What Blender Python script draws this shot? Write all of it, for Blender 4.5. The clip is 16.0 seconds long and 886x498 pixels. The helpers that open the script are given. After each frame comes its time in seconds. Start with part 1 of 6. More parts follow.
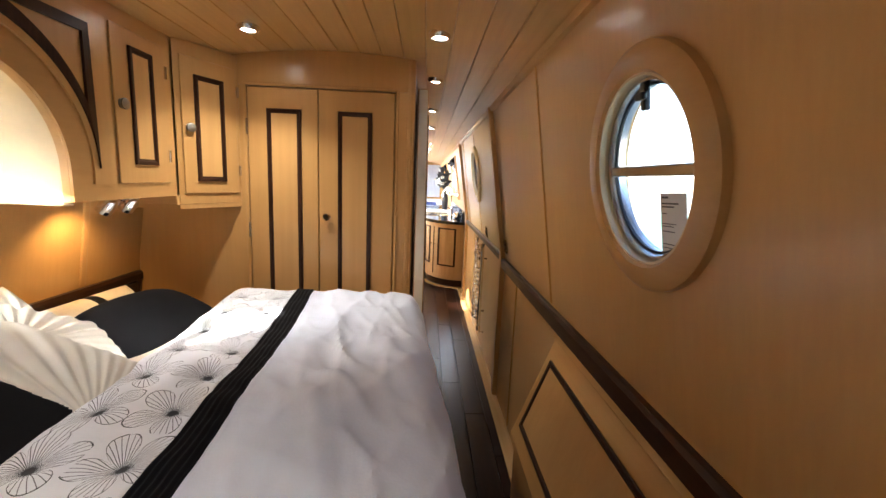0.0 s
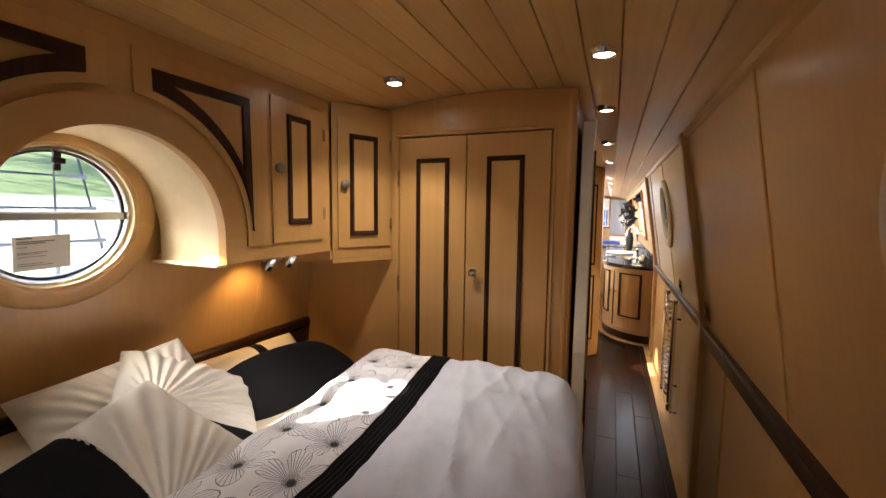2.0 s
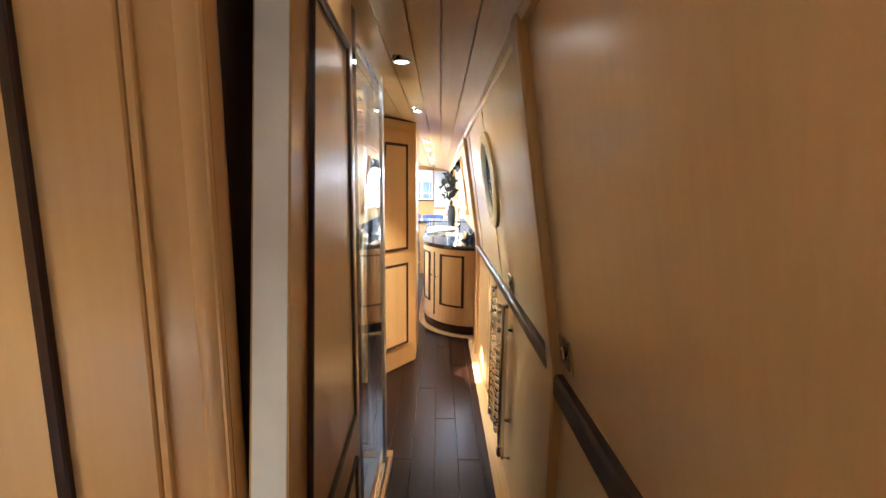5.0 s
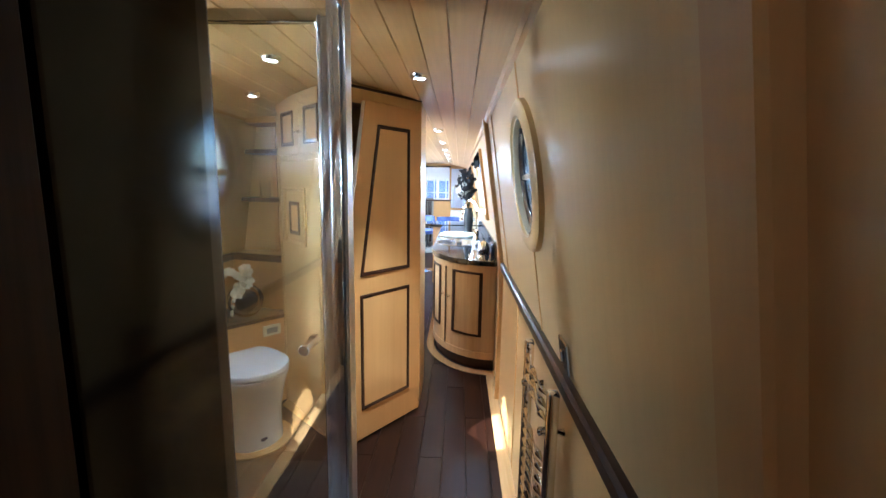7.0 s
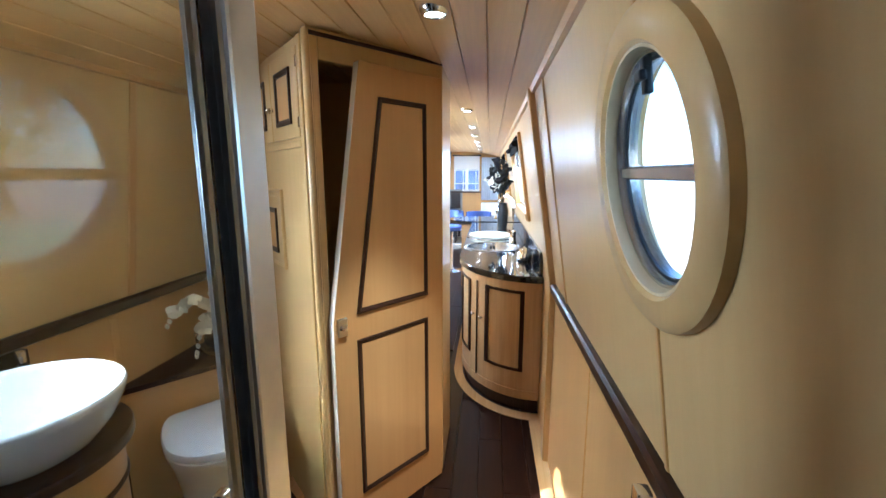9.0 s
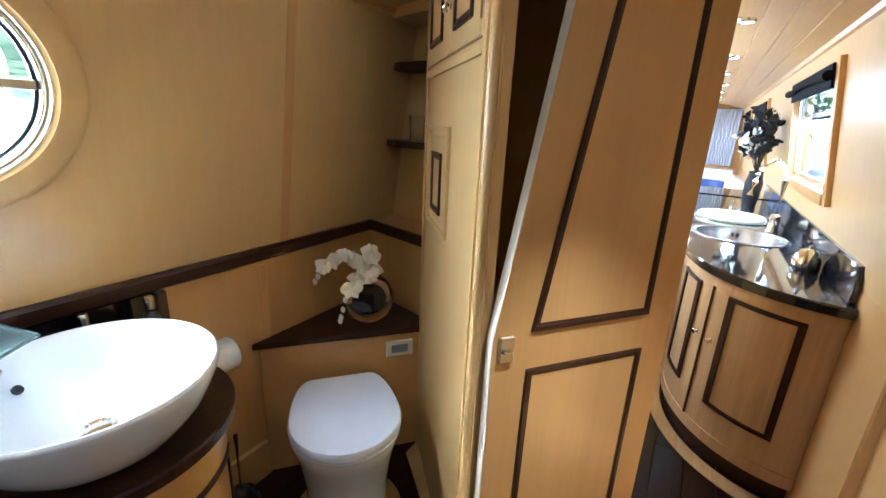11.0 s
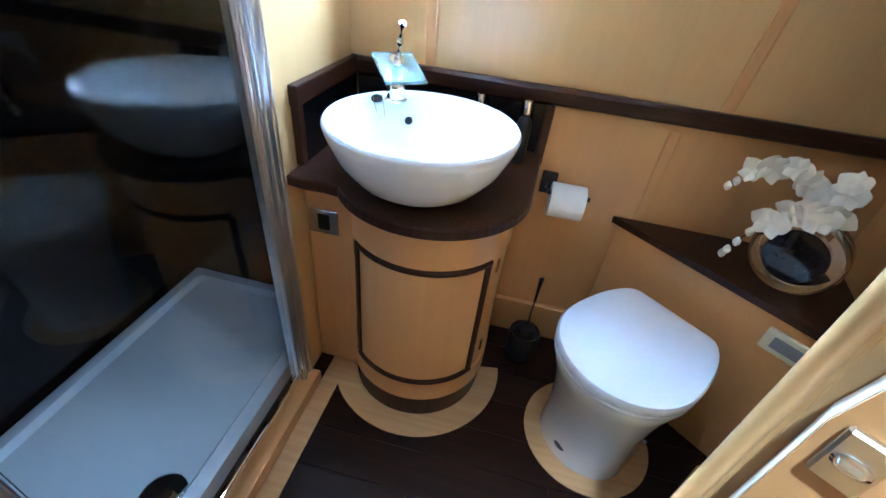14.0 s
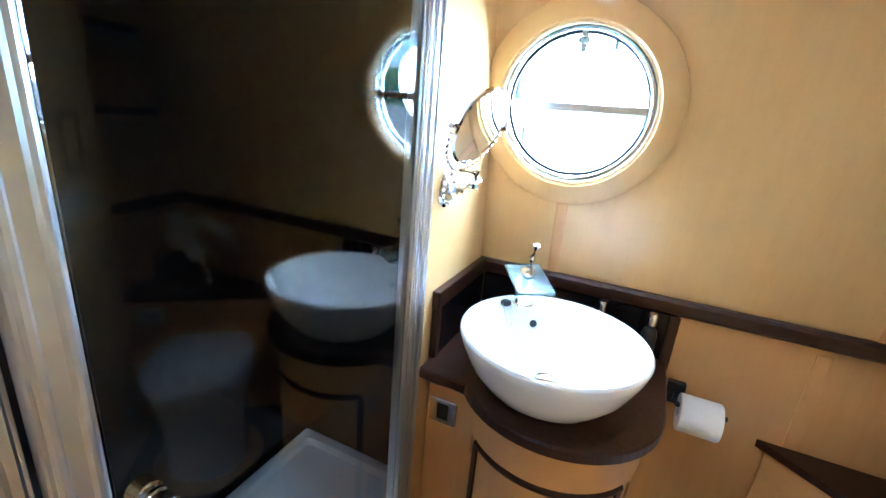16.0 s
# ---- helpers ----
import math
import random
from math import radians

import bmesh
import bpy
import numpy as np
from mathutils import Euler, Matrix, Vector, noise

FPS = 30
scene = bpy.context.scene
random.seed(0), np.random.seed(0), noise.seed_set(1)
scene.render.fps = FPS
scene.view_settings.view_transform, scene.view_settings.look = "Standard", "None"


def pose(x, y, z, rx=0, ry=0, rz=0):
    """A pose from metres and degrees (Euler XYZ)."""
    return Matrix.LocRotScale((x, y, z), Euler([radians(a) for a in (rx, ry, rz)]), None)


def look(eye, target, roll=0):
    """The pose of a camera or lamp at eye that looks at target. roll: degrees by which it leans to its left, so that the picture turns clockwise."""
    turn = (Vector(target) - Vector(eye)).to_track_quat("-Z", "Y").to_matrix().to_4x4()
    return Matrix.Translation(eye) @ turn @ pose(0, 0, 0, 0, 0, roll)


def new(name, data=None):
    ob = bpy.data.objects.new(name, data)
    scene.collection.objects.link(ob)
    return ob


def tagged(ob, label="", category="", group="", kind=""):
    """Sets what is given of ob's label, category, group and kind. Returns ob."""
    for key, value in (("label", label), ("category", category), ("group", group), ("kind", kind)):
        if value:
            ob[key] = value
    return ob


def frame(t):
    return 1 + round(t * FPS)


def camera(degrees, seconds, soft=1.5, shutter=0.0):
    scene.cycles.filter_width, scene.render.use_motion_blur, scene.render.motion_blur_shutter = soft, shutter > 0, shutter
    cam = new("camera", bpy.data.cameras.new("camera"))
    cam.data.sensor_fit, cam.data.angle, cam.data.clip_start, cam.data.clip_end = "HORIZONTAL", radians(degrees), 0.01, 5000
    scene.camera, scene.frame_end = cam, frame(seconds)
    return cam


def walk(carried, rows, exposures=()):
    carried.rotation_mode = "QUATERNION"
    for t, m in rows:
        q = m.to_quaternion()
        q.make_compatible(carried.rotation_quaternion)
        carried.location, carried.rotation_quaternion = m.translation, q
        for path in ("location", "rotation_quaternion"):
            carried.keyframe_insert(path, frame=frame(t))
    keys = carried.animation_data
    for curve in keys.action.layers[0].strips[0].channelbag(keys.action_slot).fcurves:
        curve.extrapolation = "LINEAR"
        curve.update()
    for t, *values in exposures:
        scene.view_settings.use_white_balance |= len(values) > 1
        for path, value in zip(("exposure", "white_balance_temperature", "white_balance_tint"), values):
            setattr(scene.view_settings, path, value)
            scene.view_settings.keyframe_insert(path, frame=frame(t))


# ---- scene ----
cam = camera(93.4, 16.0)
PATH = [
    (0, (0.584, 0.328, 1.415), (0.672, 2.299, 1.091), 2.4),
    (0.5, (0.609, 0.41, 1.446), (0.357, 2.369, 1.136), -0.3),
    (1, (0.613, 0.469, 1.466), (-0.025, 2.345, 1.193), 1.0),
    (1.5, (0.643, 0.52, 1.484), (-0.136, 2.349, 1.265), 0.0),
    (2, (0.657, 0.639, 1.476), (-0.09, 2.486, 1.297), 0.7),
    (2.5, (0.631, 0.848, 1.498), (-0.075, 2.71, 1.316), -0.5),
    (3, (0.63, 1.063, 1.5), (0.12, 2.982, 1.264), 0.2),
    (3.5, (0.661, 1.21, 1.475), (0.405, 3.172, 1.184), 0.6),
    (4, (0.701, 1.388, 1.448), (0.559, 3.365, 1.181), 0.4),
    (4.4, (0.761, 1.592, 1.441), (0.695, 3.575, 1.195), 0.3),
    (4.5, (0.753, 1.6, 1.453), (0.701, 3.582, 1.186), 0.2),
    (5, (0.761, 1.852, 1.443), (0.775, 3.831, 1.15), 0.6),
    (5.2, (0.75, 1.948, 1.434), (0.772, 3.927, 1.153), 1.3),
    (7.3, (0.804, 2.776, 1.455), (0.71, 4.75, 1.145), 0.5),
    (7.5, (0.798, 2.862, 1.467), (0.686, 4.833, 1.143), 0.2),
    (8, (0.783, 3.008, 1.465), (0.615, 4.973, 1.131), 0.2),
    (8.2, (0.786, 3.06, 1.468), (0.643, 5.025, 1.122), -0.4),
    (10.3, (0.661, 3.801, 1.483), (-0.049, 5.634, 1.114), 1.1),
    (10.5, (0.631, 3.84, 1.47), (-0.19, 5.618, 1.061), 1.2),
    (11, (0.557, 3.922, 1.433), (-0.423, 5.565, 0.852), 2.6),
    (11.5, (0.524, 4.052, 1.379), (-0.67, 5.45, 0.591), 2.3),
    (12, (0.503, 4.166, 1.323), (-0.812, 5.271, 0.299), 5.0),
    (12.5, (0.471, 4.237, 1.27), (-0.923, 5.035, 0.078), 7.0),
    (13, (0.442, 4.297, 1.269), (-1.121, 4.771, 0.115), 7.3),
    (13.5, (0.475, 4.34, 1.264), (-1.123, 4.422, 0.065), 7.3),
    (14, (0.523, 4.403, 1.272), (-1.069, 4.154, 0.087), 6.9),
    (14.5, (0.571, 4.413, 1.305), (-0.992, 3.832, 0.2), 6.2),
    (15, (0.596, 4.397, 1.356), (-0.995, 3.588, 0.452), 4.6),
    (15.5, (0.603, 4.355, 1.396), (-1.036, 3.453, 0.689), 4.7),
    (16, (0.563, 4.285, 1.412), (-1.185, 3.518, 0.817), 5.0),
]
LIGHT = [
    (0.0, 2.82, 6000, 12), (1.0, 2.80, 6100, 13), (1.5, 2.44, 6400, 15), (2.5, 2.00, 6400, 15), (3.0, 2.27, 6500, 16), (3.5, 2.54, 6300, 14), (4.5, 3.12, 5600, 8), (5.0, 3.06, 5500, 8), (7.5, 2.45, 4700, 5), (8.2, 2.40, 4700, 5),
    (10.5, 2.10, 5100, 6), (11.5, 2.52, 4800, 4), (12.0, 2.52, 4800, 5), (12.5, 2.47, 4550, 4), (13.5, 2.78, 3950, 1), (14.0, 2.92, 4050, 3), (14.5, 3.12, 4350, 4), (15.0, 3.27, 4400, 3), (15.5, 3.17, 4400, 2), (16.0, 2.97, 4400, 2),
]
walk(cam, [(t, look(eye, target, roll)) for t, eye, target, roll in PATH], LIGHT)

# ---- world, sun, exposure ----
SUN = Vector((0.70, 0.345, -0.57)).normalized()
world = bpy.data.worlds.new("sky")
scene.world = world
world.use_nodes = True
wn = world.node_tree
sky = wn.nodes.new("ShaderNodeTexSky")
sky.sky_type, sky.sun_disc = "NISHITA", False
sky.sun_elevation = math.asin(-SUN.z)
sky.sun_rotation = math.atan2(-SUN.x, -SUN.y)
wn.links.new(sky.outputs[0], wn.nodes["Background"].inputs[0])
wn.nodes["Background"].inputs[1].default_value = 0.15
sun_data = bpy.data.lights.new("sun", "SUN")
sun_data.energy, sun_data.angle, sun_data.color = 5.0, radians(0.53), (1.0, 0.93, 0.82)
sun = new("sun", sun_data)
sun.matrix_world = look((-8, -4, 7), Vector((-8, -4, 7)) + SUN)



def sky_panel(name, m, w, h, watts, round_=False):
    """Daylight coming in through a window opening."""
    d = bpy.data.lights.new(name, "AREA")
    d.shape, d.size, d.size_y = ("ELLIPSE" if round_ else "RECTANGLE"), w, h
    d.energy, d.color = watts, (0.84, 0.92, 1.0)
    new(name, d).matrix_world = m


sky_panel("daylight_washroom", look((-0.80, 4.095, 1.478), (0.2, 4.27, 0.85)), 0.36, 0.36, 3.3, True)
for y_, w_ in ((7.0, 10.0), (9.4, 11.0), (11.1, 10.0)):
    sky_panel("daylight_galley", look((-0.75, y_, 1.47), (0.2, y_, 0.85)), 0.9, 0.46, w_)
for y_, w_ in ((6.92, 8.0), (9.4, 9.0)):
    sky_panel("daylight_galley", look((1.09, y_, 1.47), (0.2, y_, 0.75)), 0.9, 0.46, w_)


# ---- materials ----
def nodes_of(name):
    m = bpy.data.materials.new(name)
    m.use_nodes = True
    return m, m.node_tree.nodes, m.node_tree.links, m.node_tree.nodes["Principled BSDF"]


def setv(b, **kw):
    for k, v in kw.items():
        b.inputs[k.replace("_", " ")].default_value = v


def ramp(n, l, fac, stops):
    r = n.new("ShaderNodeValToRGB")
    e = r.color_ramp.elements
    e[0].position, e[0].color = stops[0][0], (*stops[0][1], 1)
    e[1].position, e[1].color = stops[-1][0], (*stops[-1][1], 1)
    for p, c in stops[1:-1]:
        k = e.new(p)
        k.color = (*c, 1)
    l.new(fac, r.inputs[0])
    return r.outputs[0]


def noise_tex(n, l, scale, detail=4, stretch=(1, 1, 1), rough=0.55, shift=None):
    tc = n.new("ShaderNodeTexCoord")
    mp = n.new("ShaderNodeMapping")
    mp.inputs["Scale"].default_value = stretch
    l.new(tc.outputs["Object"], mp.inputs[0])
    if shift is not None:
        l.new(shift, mp.inputs["Location"])
    t = n.new("ShaderNodeTexNoise")
    t.inputs["Scale"].default_value, t.inputs["Detail"].default_value, t.inputs["Roughness"].default_value = scale, detail, rough
    l.new(mp.outputs[0], t.inputs[0])
    return t.outputs[0]


def mul(n, l, a, b, fac=1.0, mode="MULTIPLY"):
    x = n.new("ShaderNodeMix")
    x.data_type, x.blend_type = "RGBA", mode
    x.inputs[0].default_value = fac
    l.new(a, x.inputs[6])
    l.new(b, x.inputs[7])
    return x.outputs[2]


def bump(n, l, b, height, strength, dist=0.002):
    k = n.new("ShaderNodeBump")
    k.inputs["Strength"].default_value, k.inputs["Distance"].default_value = strength, dist
    l.new(height, k.inputs["Height"])
    l.new(k.outputs[0], b.inputs["Normal"])


def wood(name, dark, light, axis, rough=0.3, coat=0.18, fine=60.0, vary=0.06, relief=0.03, pieces=False, spec=0.42, boards=False):
    """Veneer or board: fine grain drawn out along one axis, slow colour drift, lacquer."""
    m, n, l, b = nodes_of(name)
    st = [1.0, 1.0, 1.0]
    st[axis] = 0.035
    rnd = None
    if pieces:
        rnd = n.new("ShaderNodeObjectInfo").outputs["Random"]
        sc = n.new("ShaderNodeMath")
        sc.operation = "MULTIPLY"
        sc.inputs[1].default_value = 7.0
        l.new(rnd, sc.inputs[0])
        shift = sc.outputs[0]
    else:
        shift = None
    g = noise_tex(n, l, fine, 6, st, 0.62, shift)
    st2 = [1.0, 1.0, 1.0]
    st2[axis] = 0.22
    d = noise_tex(n, l, 4.5, 3, st2, 0.5, shift)
    col = ramp(n, l, g, [(0.28, dark), (0.5, [(p + q) / 2 for p, q in zip(dark, light)]), (0.72, light)])
    lo, hi = 1 - vary, 1 + vary * 0.6
    tone = ramp(n, l, d, [(0.3, (lo, lo, lo)), (0.7, (hi, hi, hi))])
    out = mul(n, l, col, tone)
    if pieces:
        out = mul(n, l, out, ramp(n, l, rnd, [(0.0, (0.86, 0.86, 0.86)), (1.0, (1.12, 1.10, 1.08))]))
    if boards:
        isl = n.new("ShaderNodeNewGeometry").outputs["Random Per Island"]
        out = mul(n, l, out, ramp(n, l, isl, [(0.0, (0.92, 0.91, 0.88)), (1.0, (1.07, 1.06, 1.05))]))
    l.new(out, b.inputs["Base Color"])
    rr = n.new("ShaderNodeMapRange")
    rr.inputs["To Min"].default_value, rr.inputs["To Max"].default_value = rough * (1 - vary), rough * (1 + vary)
    l.new(d, rr.inputs[0])
    l.new(rr.outputs[0], b.inputs["Roughness"])
    setv(b, Coat_Weight=coat, Coat_Roughness=0.18, Specular_IOR_Level=spec)
    bump(n, l, b, g, relief, 0.001)
    return m


def plain(name, col, rough=0.5, metal=0.0, vary=0.06, scale=12.0, relief=0.0, coat=0.0, **kw):
    m, n, l, b = nodes_of(name)
    d = noise_tex(n, l, scale, 4)
    a = [max(0, c * (1 - vary)) for c in col]
    z = [min(1, c * (1 + vary)) for c in col]
    l.new(ramp(n, l, d, [(0.3, a), (0.7, z)]), b.inputs["Base Color"])
    setv(b, Metallic=metal, Coat_Weight=coat, **{k: v for k, v in kw.items()})
    rr = n.new("ShaderNodeMapRange")
    rr.inputs["To Min"].default_value, rr.inputs["To Max"].default_value = rough * 0.85, min(1, rough * 1.2)
    l.new(d, rr.inputs[0])
    l.new(rr.outputs[0], b.inputs["Roughness"])
    if relief:
        bump(n, l, b, noise_tex(n, l, scale * 18, 3), relief, 0.002)
    return m


def glow(name, col, strength):
    m, n, l, b = nodes_of(name)
    setv(b, Base_Color=(*col, 1), Emission_Color=(*col, 1), Emission_Strength=strength)
    return m


def glass(name, col=(1, 1, 1), rough=0.0, ior=1.45):
    m, n, l, b = nodes_of(name)
    setv(b, Base_Color=(*col, 1), Roughness=rough, Transmission_Weight=1.0, IOR=ior)
    return m


MAPLE_D, MAPLE_L = (0.552, 0.304, 0.099), (0.592, 0.334, 0.113)
maple = wood("maple_veneer", MAPLE_D, MAPLE_L, 2)
maple_h = wood("maple_lengthwise", MAPLE_D, MAPLE_L, 1)
maple_x = wood("maple_crosswise", MAPLE_D, MAPLE_L, 0)
panel_wood = wood("figured_panel_veneer", (0.575, 0.322, 0.109), (0.64, 0.37, 0.132), 2, fine=26, vary=0.09)
pale_wall = wood("pale_wall_veneer", (0.59, 0.375, 0.138), (0.63, 0.41, 0.158), 2, rough=0.30, vary=0.035, fine=40, relief=0.02)
ceil_wood = wood("ceiling_boards", (0.545, 0.312, 0.104), (0.63, 0.375, 0.130), 1, rough=0.34, coat=0.0, vary=0.06, boards=True, spec=0.4)
wenge = wood("wenge", (0.018, 0.006, 0.0025), (0.050, 0.018, 0.008), 2, rough=0.36, coat=0.04, fine=90, relief=0.15, spec=0.3)
wenge_h = wood("wenge_lengthwise", (0.018, 0.006, 0.0025), (0.050, 0.018, 0.008), 1, rough=0.36, coat=0.04, fine=90, relief=0.15, spec=0.3)
floor_wood = wood("dark_floor_boards", (0.008, 0.0034, 0.0022), (0.026, 0.0088, 0.0042), 1, rough=0.30, coat=0.0, fine=45, pieces=True, relief=0.08, spec=0.24)
inlay_wood = wood("floor_inlay", (0.46, 0.28, 0.11), (0.58, 0.38, 0.17), 1, rough=0.25)
cream = plain("cream_paint", (0.74, 0.60, 0.36), 0.4)
porcelain = plain("porcelain", (0.78, 0.79, 0.80), 0.08, coat=0.6, vary=0.01)
plastic_w = plain("white_plastic", (0.68, 0.72, 0.79), 0.2, coat=0.3, vary=0.01)
ivory = plain("ivory_plastic", (0.74, 0.70, 0.52), 0.35, vary=0.02)
smoked = plain("dark_aluminium", (0.10, 0.105, 0.125), 0.16, 1.0)
dull_nickel = plain("dull_nickel", (0.34, 0.31, 0.26), 0.45, 1.0)
chrome = plain("chrome", (0.80, 0.80, 0.82), 0.06, 1.0, vary=0.03)
lipping = plain("pale_lipping", (0.80, 0.74, 0.60), 0.45)
post_metal = plain("polished_aluminium", (0.60, 0.62, 0.65), 0.3, 1.0, vary=0.04, scale=30)
alu = plain("brushed_aluminium", (0.66, 0.66, 0.66), 0.24, 1.0, vary=0.05, scale=30)
steel = plain("stainless_steel", (0.62, 0.63, 0.65), 0.22, 1.0, vary=0.05, scale=25)
black_pl = plain("black_plastic", (0.012, 0.012, 0.013), 0.35)
black_panel = plain("black_shower_panel", (0.006, 0.005, 0.005), 0.11, vary=0.3, Specular_IOR_Level=0.35)
granite = plain("black_granite", (0.014, 0.014, 0.016), 0.07, vary=0.6, scale=160, coat=0.4)
linen = plain("white_cotton", (0.66, 0.70, 0.78), 0.85, vary=0.04, scale=9, relief=0.25)
sheet_cream = plain("cream_sheet", (0.70, 0.62, 0.46), 0.85, vary=0.05, relief=0.25)
pleat_white = plain("pleated_ivory_satin", (0.74, 0.71, 0.62), 0.55, vary=0.04, relief=0.15)
black_cloth = plain("black_satin", (0.006, 0.006, 0.007), 0.9, vary=0.25, relief=0.2, Specular_IOR_Level=0.15)
paper = plain("paper", (0.80, 0.80, 0.78), 0.8, vary=0.02)
ink = plain("grey_ink", (0.10, 0.10, 0.11), 0.8)
pane_glass = glass("window_glass", (0.97, 0.99, 0.98))
shower_glass = glass("shower_glass", (0.93, 0.97, 0.96), 0.0, 1.33)
tap_glass = glass("frosted_tap_glass", (0.62, 0.90, 0.86), 0.25)
vase_glass = glass("clear_vase_glass", (0.95, 0.97, 0.97), 0.02)
mirror_m = plain("mirror_silver", (0.9, 0.9, 0.9), 0.02, 1.0, vary=0.01)
lamp_glow = glow("lamp_lens", (1.0, 0.93, 0.82), 14.0)
petal_m = plain("orchid_petal", (0.80, 0.77, 0.66), 0.6, vary=0.05)
stem_m = plain("dark_stem", (0.05, 0.045, 0.02), 0.6)
tissue = plain("toilet_tissue", (0.80, 0.80, 0.79), 0.9, vary=0.02, relief=0.2)


# ---- shape helpers ----
def part(name, bm, material, parent=None, label="", smooth=False):
    me = bpy.data.meshes.new(name)
    bmesh.ops.recalc_face_normals(bm, faces=bm.faces)
    bm.to_mesh(me)
    bm.free()
    for k in material if isinstance(material, (list, tuple)) else [material]:
        me.materials.append(k)
    if smooth:
        for p in me.polygons:
            p.use_smooth = True
        me.set_sharp_from_angle(angle=radians(38))
    ob = new(name, me)
    if parent is not None:
        ob.parent = parent
        if parent.type == "EMPTY":
            ob.matrix_parent_inverse = Matrix.Translation(-parent.location)
    if label:
        ob["label"] = label
    return ob


def thing(name, loc, label, category, group="", kind=""):
    e = new(name)
    e.empty_display_size = 0.05
    e.location = loc
    return tagged(e, label, category, group, kind)


class Plane:
    """A flat frame of reference: (a, b, c) is a along u, b along v and c out along the normal."""

    def __init__(self, o, u, v):
        self.o, self.u, self.v = Vector(o), Vector(u).normalized(), Vector(v).normalized()
        self.n = self.u.cross(self.v).normalized()

    def at(self, a, b, c=0.0):
        return self.o + self.u * a + self.v * b + self.n * c

    def shifted(self, a, b, c=0.0):
        return Plane(self.at(a, b, c), self.u, self.v)


FLAT = Plane((0, 0, 0), (1, 0, 0), (0, 1, 0))


def slab(bm, P, a0, a1, b0, b1, c0, c1, bev=0.002):
    """A box in a frame with its edges eased."""
    a0, a1 = min(a0, a1), max(a0, a1)
    b0, b1 = min(b0, b1), max(b0, b1)
    c0, c1 = min(c0, c1), max(c0, c1)
    r = min(bev, (a1 - a0) * 0.45, (b1 - b0) * 0.45, (c1 - c0) * 0.45)
    vs = [bm.verts.new(P.at(a, b, c)) for c in (c0, c1) for b in (b0, b1) for a in (a0, a1)]
    fs = [bm.faces.new([vs[i] for i in q]) for q in ((0, 2, 3, 1), (4, 5, 7, 6), (0, 1, 5, 4), (2, 6, 7, 3), (0, 4, 6, 2), (1, 3, 7, 5))]
    if r > 0.0004:
        es = list({e for f in fs for e in f.edges})
        bmesh.ops.bevel(bm, geom=es, offset=r, segments=1 if r < 0.004 else 2, affect="EDGES", profile=0.6)
    return bm


def box(bm, x0, x1, y0, y1, z0, z1, bev=0.002):
    return slab(bm, FLAT, x0, x1, y0, y1, z0, z1, bev)


def prism(bm, P, pts, c0, c1):
    lo = [bm.verts.new(P.at(a, b, c0)) for a, b in pts]
    hi = [bm.verts.new(P.at(a, b, c1)) for a, b in pts]
    bm.faces.new(lo)
    bm.faces.new(hi)
    for i in range(len(pts)):
        j = (i + 1) % len(pts)
        bm.faces.new((lo[i], lo[j], hi[j], hi[i]))
    return bm


def loft(bm, rings, cap0=True, cap1=True, closed=True):
    vs = [[bm.verts.new(p) for p in r] for r in rings]
    for r, s in zip(vs, vs[1:]):
        n = len(r)
        for i in range(n if closed else n - 1):
            j = (i + 1) % n
            bm.faces.new((r[i], r[j], s[j], s[i]))
    if cap0:
        bm.faces.new(vs[0])
    if cap1:
        bm.faces.new(vs[-1])
    return bm


def lathe(bm, P, prof, seg=40, sa=1.0, sb=1.0, cap0=True, cap1=True):
    """Profile of (radius, height) turned about the frame's normal."""
    return loft(bm, [[P.at(r * sa * math.cos(k * math.tau / seg), r * sb * math.sin(k * math.tau / seg), h) for k in range(seg)] for r, h in prof], cap0, cap1)


def ring_solid(bm, P, prof, seg=56, a0=0.0, a1=math.tau, sa=1.0, sb=1.0):
    """A closed profile of (radius, height) swept round an arc."""
    full = abs(a1 - a0 - math.tau) < 1e-6
    m = seg if full else seg + 1
    rings = [[P.at(r * sa * math.cos(a0 + (a1 - a0) * k / seg), r * sb * math.sin(a0 + (a1 - a0) * k / seg), h) for r, h in prof] for k in range(m)]
    if full:
        rings.append(rings[0])
        loft(bm, rings, False, False)
        bmesh.ops.remove_doubles(bm, verts=bm.verts, dist=1e-6)
        return bm
    return loft(bm, rings)


def tube(bm, pts, r, seg=10, taper=None):
    pts = [Vector(p) for p in pts]
    rings = []
    ref = Vector((0, 0, 1))
    for i, p in enumerate(pts):
        d = (pts[min(i + 1, len(pts) - 1)] - pts[max(i - 1, 0)]).normalized()
        if abs(d.dot(ref)) > 0.95:
            ref = Vector((1, 0, 0)) if abs(d.x) < 0.9 else Vector((0, 1, 0))
        u = d.cross(ref).normalized()
        v = d.cross(u)
        ref = v
        k = r if taper is None else r * taper[i]
        rings.append([p + (u * math.cos(t * math.tau / seg) + v * math.sin(t * math.tau / seg)) * k for t in range(seg)])
    return loft(bm, rings)


